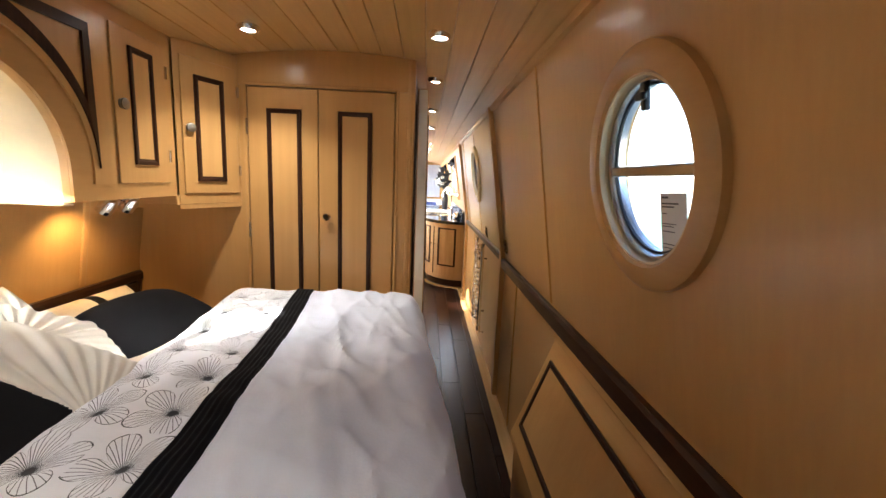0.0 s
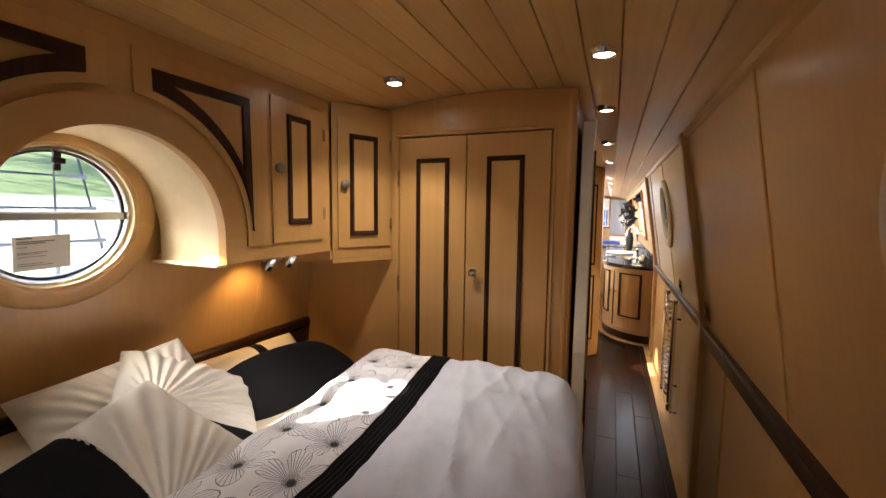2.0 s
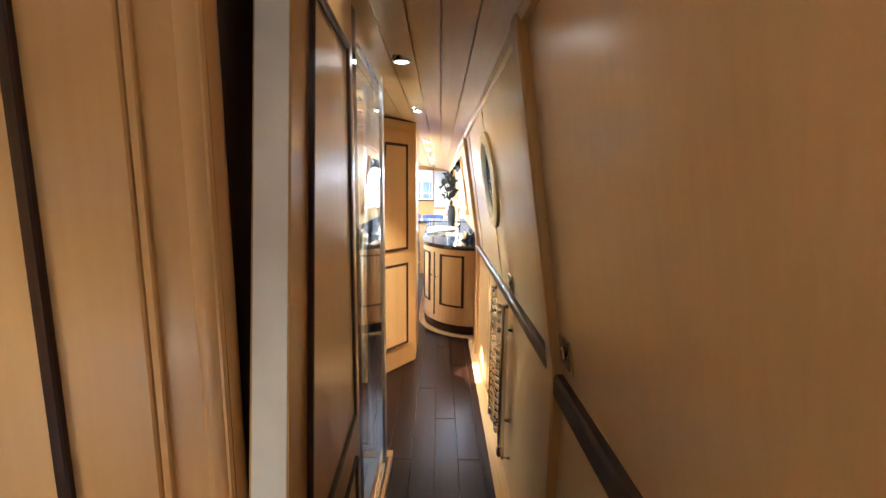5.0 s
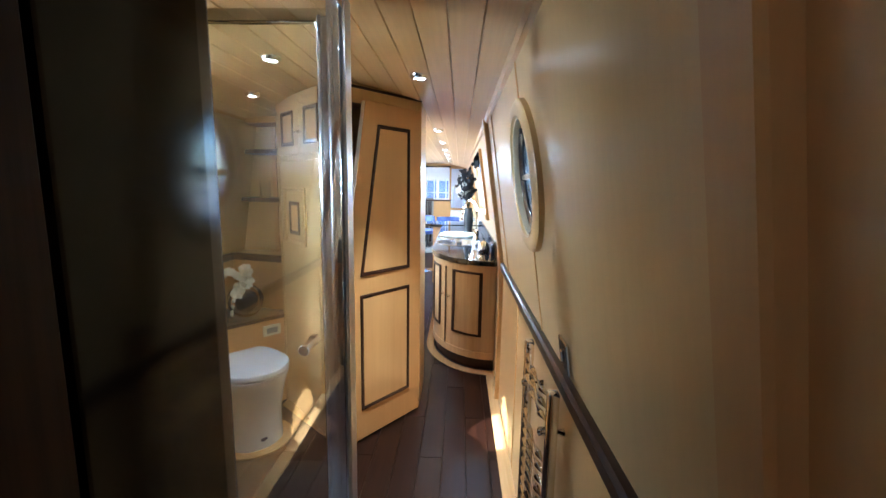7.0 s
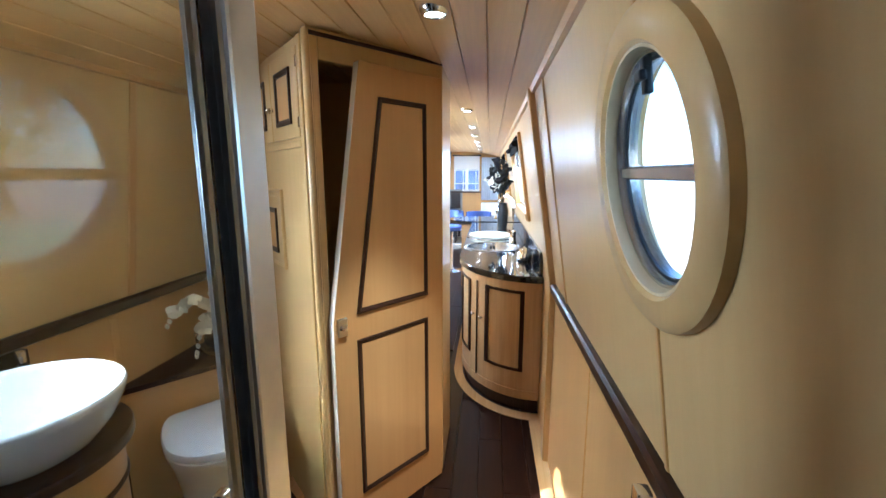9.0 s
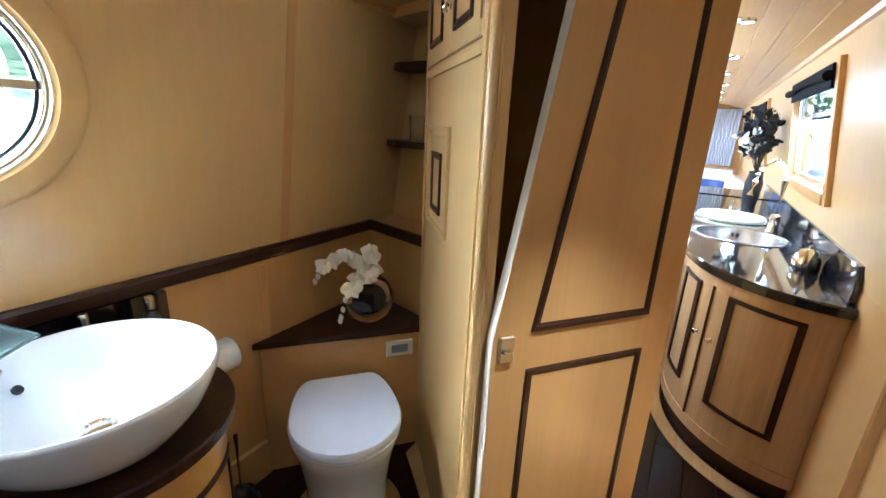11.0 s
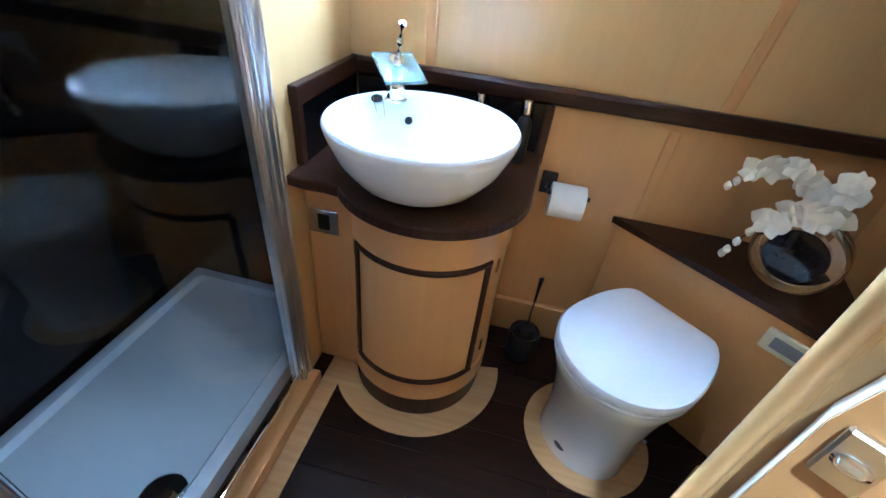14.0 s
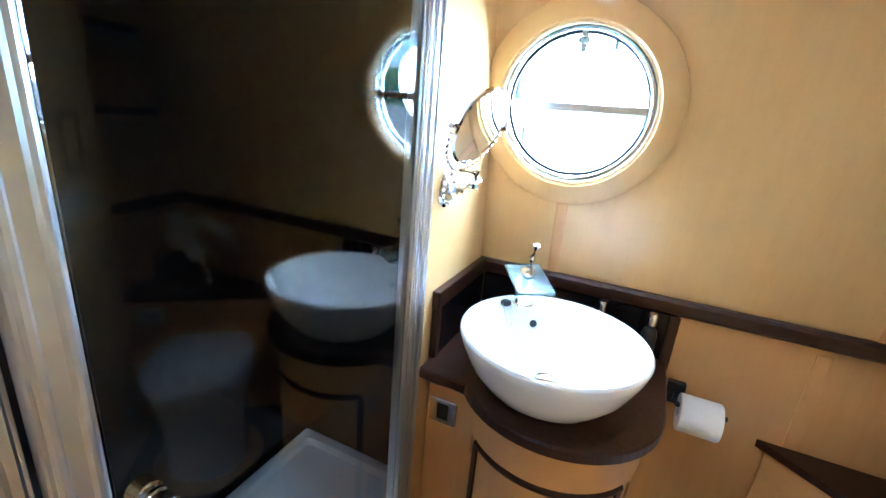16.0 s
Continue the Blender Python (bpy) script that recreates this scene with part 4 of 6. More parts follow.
# wall behind the toilet, niche with shelves
bm = bmesh.new()
box(bm, -0.76, 0.56, 5.60, 5.63, 0, 1.96, 0.002)
tagged(part("wall_galley", bm, pale_wall), "pale maple partition before the galley", "wall", kind="structure")
bm = bmesh.new()
P = Plane((-0.755, 5.43, 0), (0.40, -0.098, 0), (0, 0, 1))
slab(bm, P, 0, 0.42, 0, 0.925, -0.02, 0, 0.002)
tagged(part("wall_toilet_end", bm, maple), "pale maple half wall under the shelf ledge", "wall", kind="structure")
niche = thing("niche_shelves", (-0.55, 5.5, 0.95), "open corner shelves with dark wenge fronts", "shelf")
bm = bmesh.new()
prism(bm, FLAT, [(-0.75, 5.44), (-0.345, 5.34), (-0.345, 5.60), (-0.75, 5.60)], 0.925, 0.965)
part("ledge", bm, maple_x, niche, "pale maple ledge")
bm = bmesh.new()
slab(bm, P, 0.0, 0.425, 0.925, 0.972, 0.0, 0.022, 0.005)
part("ledge_front", bm, wenge, niche, "dark wenge edge")
for z, yy in ((1.318, 5.42), (1.638, 5.44)):
    bm = bmesh.new()
    prism(bm, FLAT, [(-0.70, yy + 0.06), (-0.60, yy), (-0.346, yy - 0.02), (-0.346, 5.60), (-0.70, 5.60)], z, z + 0.028)
    part("shelf", bm, wenge, niche, "dark wenge shelf")
bm = bmesh.new()
box(bm, -0.52, -0.49, 5.575, 5.60, 0.965, 1.86, 0.003)
part("batten", bm, maple, niche)
bm = bmesh.new()
prism(bm, FLAT, [(-0.70, 5.44), (-0.346, 5.36), (-0.346, 5.60), (-0.70, 5.60)], 1.83, 1.87)
part("top_board", bm, maple_x, niche)
gl = thing("glass_tumbler", (-0.525, 5.47, 1.346), "small clear glass tumbler on the niche shelf", "glass")
bm = bmesh.new()
lathe(bm, Plane((-0.525, 5.47, 1.346), (1, 0, 0), (0, 1, 0)), [(0.03, 0), (0.035, 0.11), (0.032, 0.11), (0.027, 0.008)], 22)
part("tumbler", bm, vase_glass, gl, "", True)

# rail on the bathroom walls
rail("rail_bath_left", -1, 3.856, 5.42, 0.970, 0.050)
bm = bmesh.new()
box(bm, -0.76, -0.375, 3.853, 3.877, 0.920, 0.970, 0.005)
tagged(part("rail_bath_end", bm, wenge), "dark wenge rail on the partition", "trim", kind="structure")

# boxed-in corner behind the toilet
A, B = Vector((-0.745, 4.776, 0)), Vector((-0.335, 5.262, 0))
P = Plane(A, B - A, (0, 0, 1))
L = (B - A).length
bx = thing("toilet_boxing", A, "maple boxed-in cistern with a dark triangular shelf", "cabinet")
bm = bmesh.new()
slab(bm, P, 0, L, 0, 0.578, -0.02, 0, 0.002)
part("front", bm, maple_x, bx)
bm = bmesh.new()
pr = [(-0.753, 4.752), (-0.315, 5.262), (-0.335, 5.31), (-0.352, 5.322), (-0.753, 5.42)]
prism(bm, FLAT, pr, 0.579, 0.602)
part("shelf", bm, wenge, bx, "dark wenge triangular shelf")
bm = bmesh.new()
slab(bm, P, L - 0.006, L + 0.006, 0, 0.578, 0.0, 0.004, 0.001)
part("corner_bead", bm, wenge, bx, "dark corner bead")
sp = thing("flush_control", P.at(L - 0.09, 0.51, 0), "ivory flush control panel on the cistern boxing", "switch")
bm = bmesh.new()
slab(bm, P, L - 0.15, L - 0.035, 0.475, 0.545, 0.0005, 0.012, 0.005)
q = part("plate", bm, ivory, sp)
bm = bmesh.new()
slab(bm, P, L - 0.128, L - 0.058, 0.492, 0.528, 0.011, 0.0135, 0.002)
part("key", bm, plain("grey_key", (0.22, 0.23, 0.25), 0.4), q, "grey control keys")

# toilet
AX = Vector((0.76, -0.65, 0)).normalized()
LT = Vector((0.65, 0.76, 0)).normalized()
TC = Vector((-0.325, 4.80, 0))
wc = thing("toilet", TC, "white ceramic toilet with its lid closed", "toilet")


def dee(front, back, half_w, z, cx=0.0, flat=0.11, n=28):
    out = []
    for k in range(n + 1):
        t = -math.pi / 2 + math.pi * k / n
        out.append((cx + front * math.cos(t), half_w * math.sin(t)))
    m = 8
    for k in range(1, m + 1):
        q = k / m
        out.append((cx - back * math.sin(q * math.pi / 2) , flat + (half_w - flat) * math.cos(q * math.pi / 2)))
    for k in range(m, 0, -1):
        q = k / m
        out.append((cx - back * math.sin(q * math.pi / 2), -(flat + (half_w - flat) * math.cos(q * math.pi / 2))))
    return [TC + AX * a + LT * b + Vector((0, 0, z)) for a, b in out]


bm = bmesh.new()
loft(bm, [dee(0.118, 0.235, 0.143, 0.0, 0, 0.10), dee(0.121, 0.235, 0.146, 0.012, 0, 0.10), dee(0.120, 0.235, 0.141, 0.09, 0, 0.10), dee(0.125, 0.235, 0.144, 0.20, 0, 0.10),
          dee(0.144, 0.235, 0.157, 0.28, 0, 0.10), dee(0.166, 0.237, 0.170, 0.35, 0, 0.11), dee(0.178, 0.24, 0.180, 0.39, 0, 0.11), dee(0.176, 0.24, 0.178, 0.403, 0, 0.11)])
part("bowl", bm, porcelain, wc, "glazed white bowl", True)
bm = bmesh.new()
loft(bm, [dee(0.182, 0.225, 0.182, 0.406), dee(0.188, 0.228, 0.188, 0.410), dee(0.188, 0.228, 0.188, 0.420), dee(0.183, 0.225, 0.183, 0.424)])
part("seat", bm, plastic_w, wc, "", True)
bm = bmesh.new()
loft(bm, [dee(0.184, 0.232, 0.184, 0.427), dee(0.190, 0.235, 0.190, 0.431), dee(0.191, 0.236, 0.191, 0.448), dee(0.185, 0.232, 0.185, 0.457), dee(0.16, 0.215, 0.16, 0.461)])
part("lid", bm, plastic_w, wc, "closed white lid", True)
bm = bmesh.new()
Q = Plane(TC + AX * 0.119 - LT * 0.008 + Vector((0, 0, 0.058)), LT, (0, 0, 1))
lathe(bm, Q.shifted(0.0, 0, -0.006), [(0.016, 0), (0.016, 0.006), (0.012, 0.008)], 20, 1.3, 0.75)
part("badge", bm, plain("navy_badge", (0.03, 0.04, 0.12), 0.3), wc, "small dark oval badge")
for s in (-1, 1):
    for f in (-0.04, -0.12):
        bm = bmesh.new()
        Q = Plane(TC + AX * f + LT * (s * 0.133) + Vector((0, 0, 0.10 + f * 0.3)), AX, (0, 0, 1))
        lathe(bm, Plane(Q.o, AX, Vector((0, 0, 1)) if s > 0 else Vector((0, 0, -1))), [(0.008, -0.012), (0.008, 0.010), (0.005, 0.013)], 12)
        part("bolt_cap", bm, alu, wc)
bm = bmesh.new()
ring = [TC - AX * 0.025 + AX * (0.203 * math.cos(t)) + LT * (0.203 * math.sin(t)) for t in [k * math.tau / 48 for k in range(48)]]
loft(bm, [[p + Vector((0, 0, z)) for p in ring] for z in (0.0, 0.0038)])
part("floor_ring", bm, inlay_wood, floor, "round pale inlay under the toilet")

# vanity unit
VC = Vector((-0.468, 4.205, 0))
van = thing("vanity_unit", VC, "bow-fronted maple vanity with a dark wenge worktop", "vanity")


def bow(r, a0, a1, n=26):
    return [(VC.x + r * math.cos(radians(a0 + (a1 - a0) * k / n)), VC.y + r * math.sin(radians(a0 + (a1 - a0) * k / n))) for k in range(n + 1)]


def bow_body(r, z0, z1, mat, name, label=""):
    bm = bmesh.new()
    prism(bm, FLAT, [(-0.735, VC.y - r * 0.78), (VC.x + r * 0.63, VC.y - r * 0.78)] + bow(r, -50, 92) + [(-0.735, VC.y + r)], z0, z1)
    return part(name, bm, mat, van, label, True)


bow_body(0.221, 0.0, 0.098, wenge, "plinth", "dark recessed plinth")
bow_body(0.225, 0.0985, 0.735, maple, "body")
bow_body(0.231, 0.0985, 0.176, maple_x, "lower_rail")
bow_body(0.231, 0.628, 0.735, maple_x, "upper_rail")
# curved door with beads
for z0, z1 in ((0.176, 0.196), (0.608, 0.628)):
    bm = bmesh.new()
    ring_solid(bm, Plane((VC.x, VC.y, 0), (1, 0, 0), (0, 1, 0)), [(0.222, z0), (0.232, z0), (0.236, z0 + 0.006), (0.236, z1 - 0.006), (0.232, z1), (0.222, z1)], 24, radians(-44), radians(57))
    part("bead", bm, wenge, van, "curved dark bead", True)
for ang in (-43.5, 55):
    bm = bmesh.new()
    ring_solid(bm, Plane((VC.x, VC.y, 0), (1, 0, 0), (0, 1, 0)), [(0.222, 0.196), (0.233, 0.196), (0.233, 0.608), (0.222, 0.608)], 4, radians(ang - 2.4), radians(ang + 2.4))
    part("bead", bm, wenge, van, "upright dark bead", True)
bm = bmesh.new()
ring_solid(bm, Plane((VC.x, VC.y, 0), (1, 0, 0), (0, 1, 0)), [(0.222, 0.196), (0.2275, 0.196), (0.2275, 0.608), (0.222, 0.608)], 24, radians(-41), radians(52.5))
part("door_panel", bm, panel_wood, van, "figured curved door panel", True)
bm = bmesh.new()
top = [(-0.757, 3.858), (-0.318, 3.858), (-0.313, 3.90), (-0.316, 3.95)] + bow(0.262, -53, 90) + [(-0.60, 4.474), (-0.757, 4.478)]
loft(bm, [[(VC.x + (x - VC.x) * k, VC.y + (y - VC.y) * k, z) for x, y in top] for k, z in ((0.975, 0.736), (1.0, 0.741), (1.0, 0.764), (0.985, 0.77))])
part("worktop", bm, wenge, van, "dark wenge worktop")
bm = bmesh.new()
box(bm, -0.42, -0.395, 3.858, 4.03, 0.0, 0.735, 0.002)
part("side_panel", bm, maple, van)
for ang, z0 in ((-52, 0.24), (-52, 0.56), (68, 0.24), (68, 0.56)):
    bm = bmesh.new()
    ring_solid(bm, Plane((VC.x, VC.y, 0), (1, 0, 0), (0, 1, 0)), [(0.224, z0), (0.2285, z0), (0.2285, z0 + 0.045), (0.224, z0 + 0.045)], 3, radians(ang - 1.6), radians(ang + 1.6))
    part("hinge", bm, alu, van, "small steel hinge", True)
bm = bmesh.new()
box(bm, -0.757, -0.742, 3.878, 4.476, 0.771, 0.919, 0.001)
box(bm, -0.742, -0.385, 3.857, 3.874, 0.771, 0.919, 0.001)
part("splashback", bm, black_panel, van, "black glossy splashback")
bm = bmesh.new()
box(bm, -0.745, -0.725, 4.455, 4.482, 0.74, 0.92, 0.002)
part("splash_edge", bm, wenge, van, "dark upright edging")
bm = bmesh.new()
box(bm, -0.40, -0.3755, 3.857, 3.8765, 0.771, 0.9205, 0.001)
part("splash_edge", bm, wenge, van, "dark upright edging")
sz = thing("shaver_socket", (-0.395, 3.91, 0.597), "chrome shaver socket on the vanity side", "socket")
P = Plane((-0.395, 3.866, 0.537), (0, 1, 0), (0, 0, 1))
bm = bmesh.new()
slab(bm, P, 0.0, 0.088, 0.02, 0.10, 0.0005, 0.007, 0.003)
q = part("plate", bm, steel, sz)
bm = bmesh.new()
slab(bm, P, 0.028, 0.062, 0.036, 0.086, 0.0065, 0.009, 0.001)
part("shutter", bm, black_pl, q)
bm = bmesh.new()
ring_solid(bm, Plane((VC.x, VC.y, 0), (1, 0, 0), (0, 1, 0)), [(0.2215, -0.001), (0.2215, 0.0038), (0.30, 0.0038), (0.30, -0.001)], 40, radians(-85), radians(100))
part("vanity_ring", bm, inlay_wood, floor, "curved pale inlay round the vanity")
bm = bmesh.new()
box(bm, -0.395, 0.50, 3.905, 3.965, -0.001, 0.0036, 0.001)
part("shower_border", bm, inlay_wood, floor, "pale inlay before the shower")

# vessel basin
BC = Vector((-0.396, 4.178, 0.771))
ba = thing("washbasin", BC, "white porcelain vessel basin on the dark worktop", "basin")
P = Plane(BC, (1, 0, 0), (0, 1, 0))
bm = bmesh.new()
lathe(bm, P, [(0.112, 0.0), (0.124, 0.005), (0.166, 0.036), (0.202, 0.085), (0.223, 0.135), (0.229, 0.158), (0.227, 0.163), (0.223, 0.166), (0.217, 0.164), (0.207, 0.152), (0.183, 0.115), (0.150, 0.070), (0.105, 0.036), (0.045, 0.022), (0.025, 0.020)], 72)
part("bowl", bm, porcelain, ba, "", True)
bm = bmesh.new()
lathe(bm, Plane(BC + Vector((-0.012, 0.0, 0.0225)), (1, 0, 0), (0, 1, 0)), [(0.032, -0.002), (0.032, 0.003), (0.026, 0.005), (0.022, 0.002), (0.012, 0.004), (0.004, 0.004)], 28)
part("waste", bm, chrome, ba, "chrome waste", True)
TD = Vector((-0.80, -0.60, 0)).normalized()
n_in = (-TD * 0.75 + Vector((0, 0, 0.66))).normalized()
bm = bmesh.new()
o = BC + Vector((-0.145, -0.076, 0.104))
sd = Vector((0, 0, 1)).cross(TD).normalized()
lathe(bm, Plane(o, sd, n_in.cross(sd)), [(0.010, -0.003), (0.010, 0.003), (0.006, 0.004)], 18)
part("overflow", bm, black_pl, ba, "dark overflow hole")
# glass waterfall tap
tp = thing("basin_tap", BC + TD * 0.20 + Vector((0, 0, 0.165)), "chrome tap with a square frosted glass spout plate", "tap")
o = BC + TD * 0.196 + Vector((0, 0, 0.150))
bm = bmesh.new()
lathe(bm, Plane(o, (1, 0, 0), (0, 1, 0)), [(0.031, 0), (0.031, 0.004), (0.027, 0.008), (0.025, 0.078), (0.022, 0.083)], 28)
part("body", bm, chrome, tp, "", True)
up = (Vector((0, 0, 1)) - TD * 0.34).normalized()
fw = (-TD - up * (-TD).dot(up)).normalized()
Q = Plane(o + Vector((0, 0, 0.090)), sd, fw)
if Q.n.z < 0:
    Q = Plane(Q.o, -sd, fw)
bm = bmesh.new()
slab(bm, Q, -0.055, 0.055, -0.045, 0.085, -0.004, 0.006, 0.003)
part("spout_plate", bm, tap_glass, tp, "greenish frosted glass plate")
bm = bmesh.new()
lathe(bm, Q, [(0.021, 0.0065), (0.020, 0.012), (0.016, 0.018), (0.011, 0.022), (0.008, 0.024)], 26)
hb2 = part("cap", bm, chrome, tp, "", True)
bm = bmesh.new()
a = Q.at(0, 0, 0.026)
tube(bm, [a - Vector((0, 0, 0.006)), a + Vector((0, 0, 0.03)) - TD * 0.010, a + Vector((0, 0, 0.072)) - TD * 0.026, a + Vector((0, 0, 0.075)) - TD * 0.027], 0.0105, 16, [1.0, 0.9, 0.85, 0.6])
part("lever", bm, alu, tp, "", True)
# plug on its chain
pg = thing("plug_chain", BC + TD * 0.2, "black plug on a fine chain beside the tap", "plug")
a = BC + TD * 0.193 + sd * 0.052 + Vector((0, 0, 0.150))
bm = bmesh.new()
lathe(bm, Plane(a, (1, 0, 0), (0, 1, 0)), [(0.014, 0), (0.016, 0.006), (0.013, 0.012), (0.005, 0.016)], 18)
part("plug", bm, black_pl, pg, "", True)
bm = bmesh.new()
pts = []
for k in range(22):
    t = k / 21
    th = -0.3 + t * 3.6
    pts.append(BC + TD * (0.19 - 0.045 * math.sin(t * math.pi)) + sd * (0.052 - 0.012 * math.cos(th)) + Vector((0, 0, 0.166 - 0.055 * math.sin(t * math.pi))))
tube(bm, pts, 0.0011, 5)
part("chain", bm, chrome, pg)


# bottles behind the basin
def bottle(x, y, h, r):
    e = thing("soap_bottle", (x, y, 0.771), "small dark bottle with a chrome cap by the splashback", "bottle", "bottles behind the basin")
    P = Plane((x, y, 0.771), (1, 0, 0), (0, 1, 0))
    bm = bmesh.new()
    lathe(bm, P, [(r, 0), (r, h * 0.62), (r * 0.8, h * 0.72), (r * 0.45, h * 0.76), (r * 0.45, h * 0.8)], 20)
    part("bottle_body", bm, black_pl, e, "", True)
    bm = bmesh.new()
    lathe(bm, P, [(r * 0.6, h * 0.80), (r * 0.6, h * 0.98), (r * 0.5, h)], 20)
    part("cap", bm, chrome, e, "chrome cap", True)


bottle(-0.69, 4.27, 0.165, 0.020)
bottle(-0.655, 4.405, 0.175, 0.021)

# swivel mirror
mr = thing("shaving_mirror", (-0.41, 3.855, 1.245), "round chrome swivel shaving mirror on the partition", "mirror")
P = Plane((-0.395, 3.856, 1.245), (-1, 0, 0), (0, 0, 1))
bm = bmesh.new()
lathe(bm, P, [(0.048, 0), (0.048, 0.006), (0.040, 0.012), (0.015, 0.016), (0.012, 0.035)], 32)
for k in range(14):
    t = k * math.tau / 14
    lathe(bm, P.shifted(0.037 * math.cos(t), 0.037 * math.sin(t)), [(0.006, 0.008), (0.006, 0.013), (0.003, 0.016)], 8)
part("wall_plate", bm, chrome, mr, "", True)
J = Vector((-0.475, 3.905, 1.262))
bm = bmesh.new()
tube(bm, [P.at(0, 0, 0.02), P.at(0, 0, 0.045), (-0.435, 3.905, 1.255), J, J + Vector((-0.03, 0.0, 0))], 0.008, 12)
tube(bm, [J + Vector((0, 0, -0.02)), J + Vector((0, 0, 0.03))], 0.011, 12)
part("arm", bm, chrome, mr, "", True)
MN = Vector((0.18, 0.88, -0.40)).normalized()
MC = Vector((-0.415, 3.925, 1.400))
mu = Vector((0, 0, 1)).cross(MN).normalized()
Q = Plane(MC, mu, MN.cross(mu))
bm = bmesh.new()
ring_solid(bm, Q, [(0.092, -0.006), (0.098, -0.004), (0.099, 0.004), (0.092, 0.006)], 48)
rim = part("rim", bm, chrome, mr, "", True)
for s in (1, -1):
    bm = bmesh.new()
    lathe(bm, Q, [(0.0925, s * 0.001), (0.0925, s * 0.004), (0.06, s * 0.0042), (0.01, s * 0.0043)], 48)
    part("mirror_glass", bm, mirror_m, rim, "silvered mirror disc", True)
bm = bmesh.new()
tube(bm, [MC + mu * (0.108 * math.cos(t)) + Q.v * (0.118 * math.sin(t)) for t in [math.pi + k * math.pi / 20 for k in range(21)]], 0.005, 8)
tube(bm, [MC - Q.v * 0.118, J + Vector((0, 0, 0.02))], 0.006, 8)
for s in (1, -1):
    tube(bm, [MC + mu * (s * 0.094), MC + mu * (s * 0.122)], 0.008, 10)
part("yoke", bm, chrome, mr, "", True)

# paper roll
pr = thing("toilet_roll_holder", (-0.73, 4.55, 0.70), "toilet roll on a dark wall holder", "toilet roll")
bm = bmesh.new()
box(bm, -0.757, -0.735, 4.495, 4.545, 0.645, 0.715, 0.004)
tube(bm, [(-0.74, 4.512, 0.680), (-0.69, 4.512, 0.680), (-0.685, 4.52, 0.676), (-0.685, 4.65, 0.674)], 0.008, 10)
part("bracket", bm, black_pl, pr, "dark metal bracket")
bm = bmesh.new()
Q = Plane((-0.685, 4.530, 0.655), (1, 0, 0), (0, 0, 1))
Q = Plane(Q.o, (0, 0, 1), (1, 0, 0))
ring_solid(bm, Q, [(0.02, 0), (0.052, 0), (0.054, 0.003), (0.054, 0.102), (0.052, 0.105), (0.02, 0.105)], 40)
part("roll", bm, tissue, pr, "white paper roll", True)

# brush in its pot
tb = thing("toilet_brush", (-0.62, 4.56, 0), "black toilet brush standing in its pot", "brush")
P = Plane((-0.625, 4.572, 0), (1, 0, 0), (0, 1, 0))
bm = bmesh.new()
lathe(bm, P, [(0.05, 0), (0.056, 0.01), (0.062, 0.10), (0.055, 0.125), (0.048, 0.125), (0.05, 0.02)], 26)
part("pot", bm, black_pl, tb, "", True)
bm = bmesh.new()
tube(bm, [P.at(0, 0, 0.05), P.at(0.012, 0.0, 0.39)], 0.008, 10)
lathe(bm, P, [(0.044, 0.08), (0.046, 0.115), (0.03, 0.15), (0.01, 0.16)], 22)
part("handle", bm, black_pl, tb, "", True)
bm = bmesh.new()
lathe(bm, P.shifted(0.052, 0.0), [(0.006, 0.06), (0.008, 0.066), (0.004, 0.07)], 10)
part("chrome_dot", bm, chrome, tb)

# skirting on the left wall
bm = bmesh.new()
box(bm, -0.757, -0.735, 4.43, 4.775, 0.0, 0.16, 0.004)
tagged(part("baseboard", bm, maple_h), "maple skirting board behind the toilet", "trim", kind="structure")

# orchid in a round glass vase
VO = Vector((-0.545, 5.17, 0.602))
vs = thing("vase", VO, "round flat glass vase with a dark core", "vase")
vn = Vector((0.74, -0.67, 0)).normalized()
Q = Plane(VO + Vector((0, 0, 0.105)), Vector((0, 0, 1)).cross(vn), (0, 0, 1))
bm = bmesh.new()
ring_solid(bm, Q, [(0.072, -0.030), (0.100, -0.038), (0.105, -0.024), (0.105, 0.024), (0.100, 0.038), (0.072, 0.030)], 56)
part("glass_ring", bm, vase_glass, vs, "thick clear glass ring", True)
bm = bmesh.new()
lathe(bm, Q, [(0.068, -0.028), (0.0715, -0.018), (0.0715, 0.018), (0.068, 0.028), (0.03, 0.030)], 48)
part("core", bm, granite, vs, "glossy dark core", True)
orc = thing("orchid", VO + Vector((0, 0, 0.17)), "white orchid sprays arching from the vase", "plant")


def petal(bm, c, d, side, n, l, w, curl=0.25):
    rows = []
    for k in range(6):
        q = k / 5
        ww = w * math.sin(math.pi * (0.12 + 0.86 * q)) ** 0.8
        mid = c + d * (l * q) + n * (curl * l * q * q - 0.1 * l * q)
        rows.append([mid + side * (ww * s) + n * (-0.25 * ww * abs(s)) for s in (-1, -0.5, 0, 0.5, 1)])
    loft(bm, rows, False, False, closed=False)


def bloom(bm, c, facing, size, rng):
    f = facing.normalized()
    a = Vector((0, 0, 1)).cross(f).normalized()
    b = f.cross(a)
    spin = rng.uniform(-0.4, 0.4)
    for k in range(5):
        t = spin + k * math.tau / 5 + math.pi / 2
        d = (a * math.cos(t) + b * math.sin(t) + f * 0.15).normalized()
        s = f.cross(d).normalized()
        petal(bm, c, d, s, f, size * (1.0 if k in (1, 4) else 0.85), size * (0.60 if k in (1, 4) else 0.38))


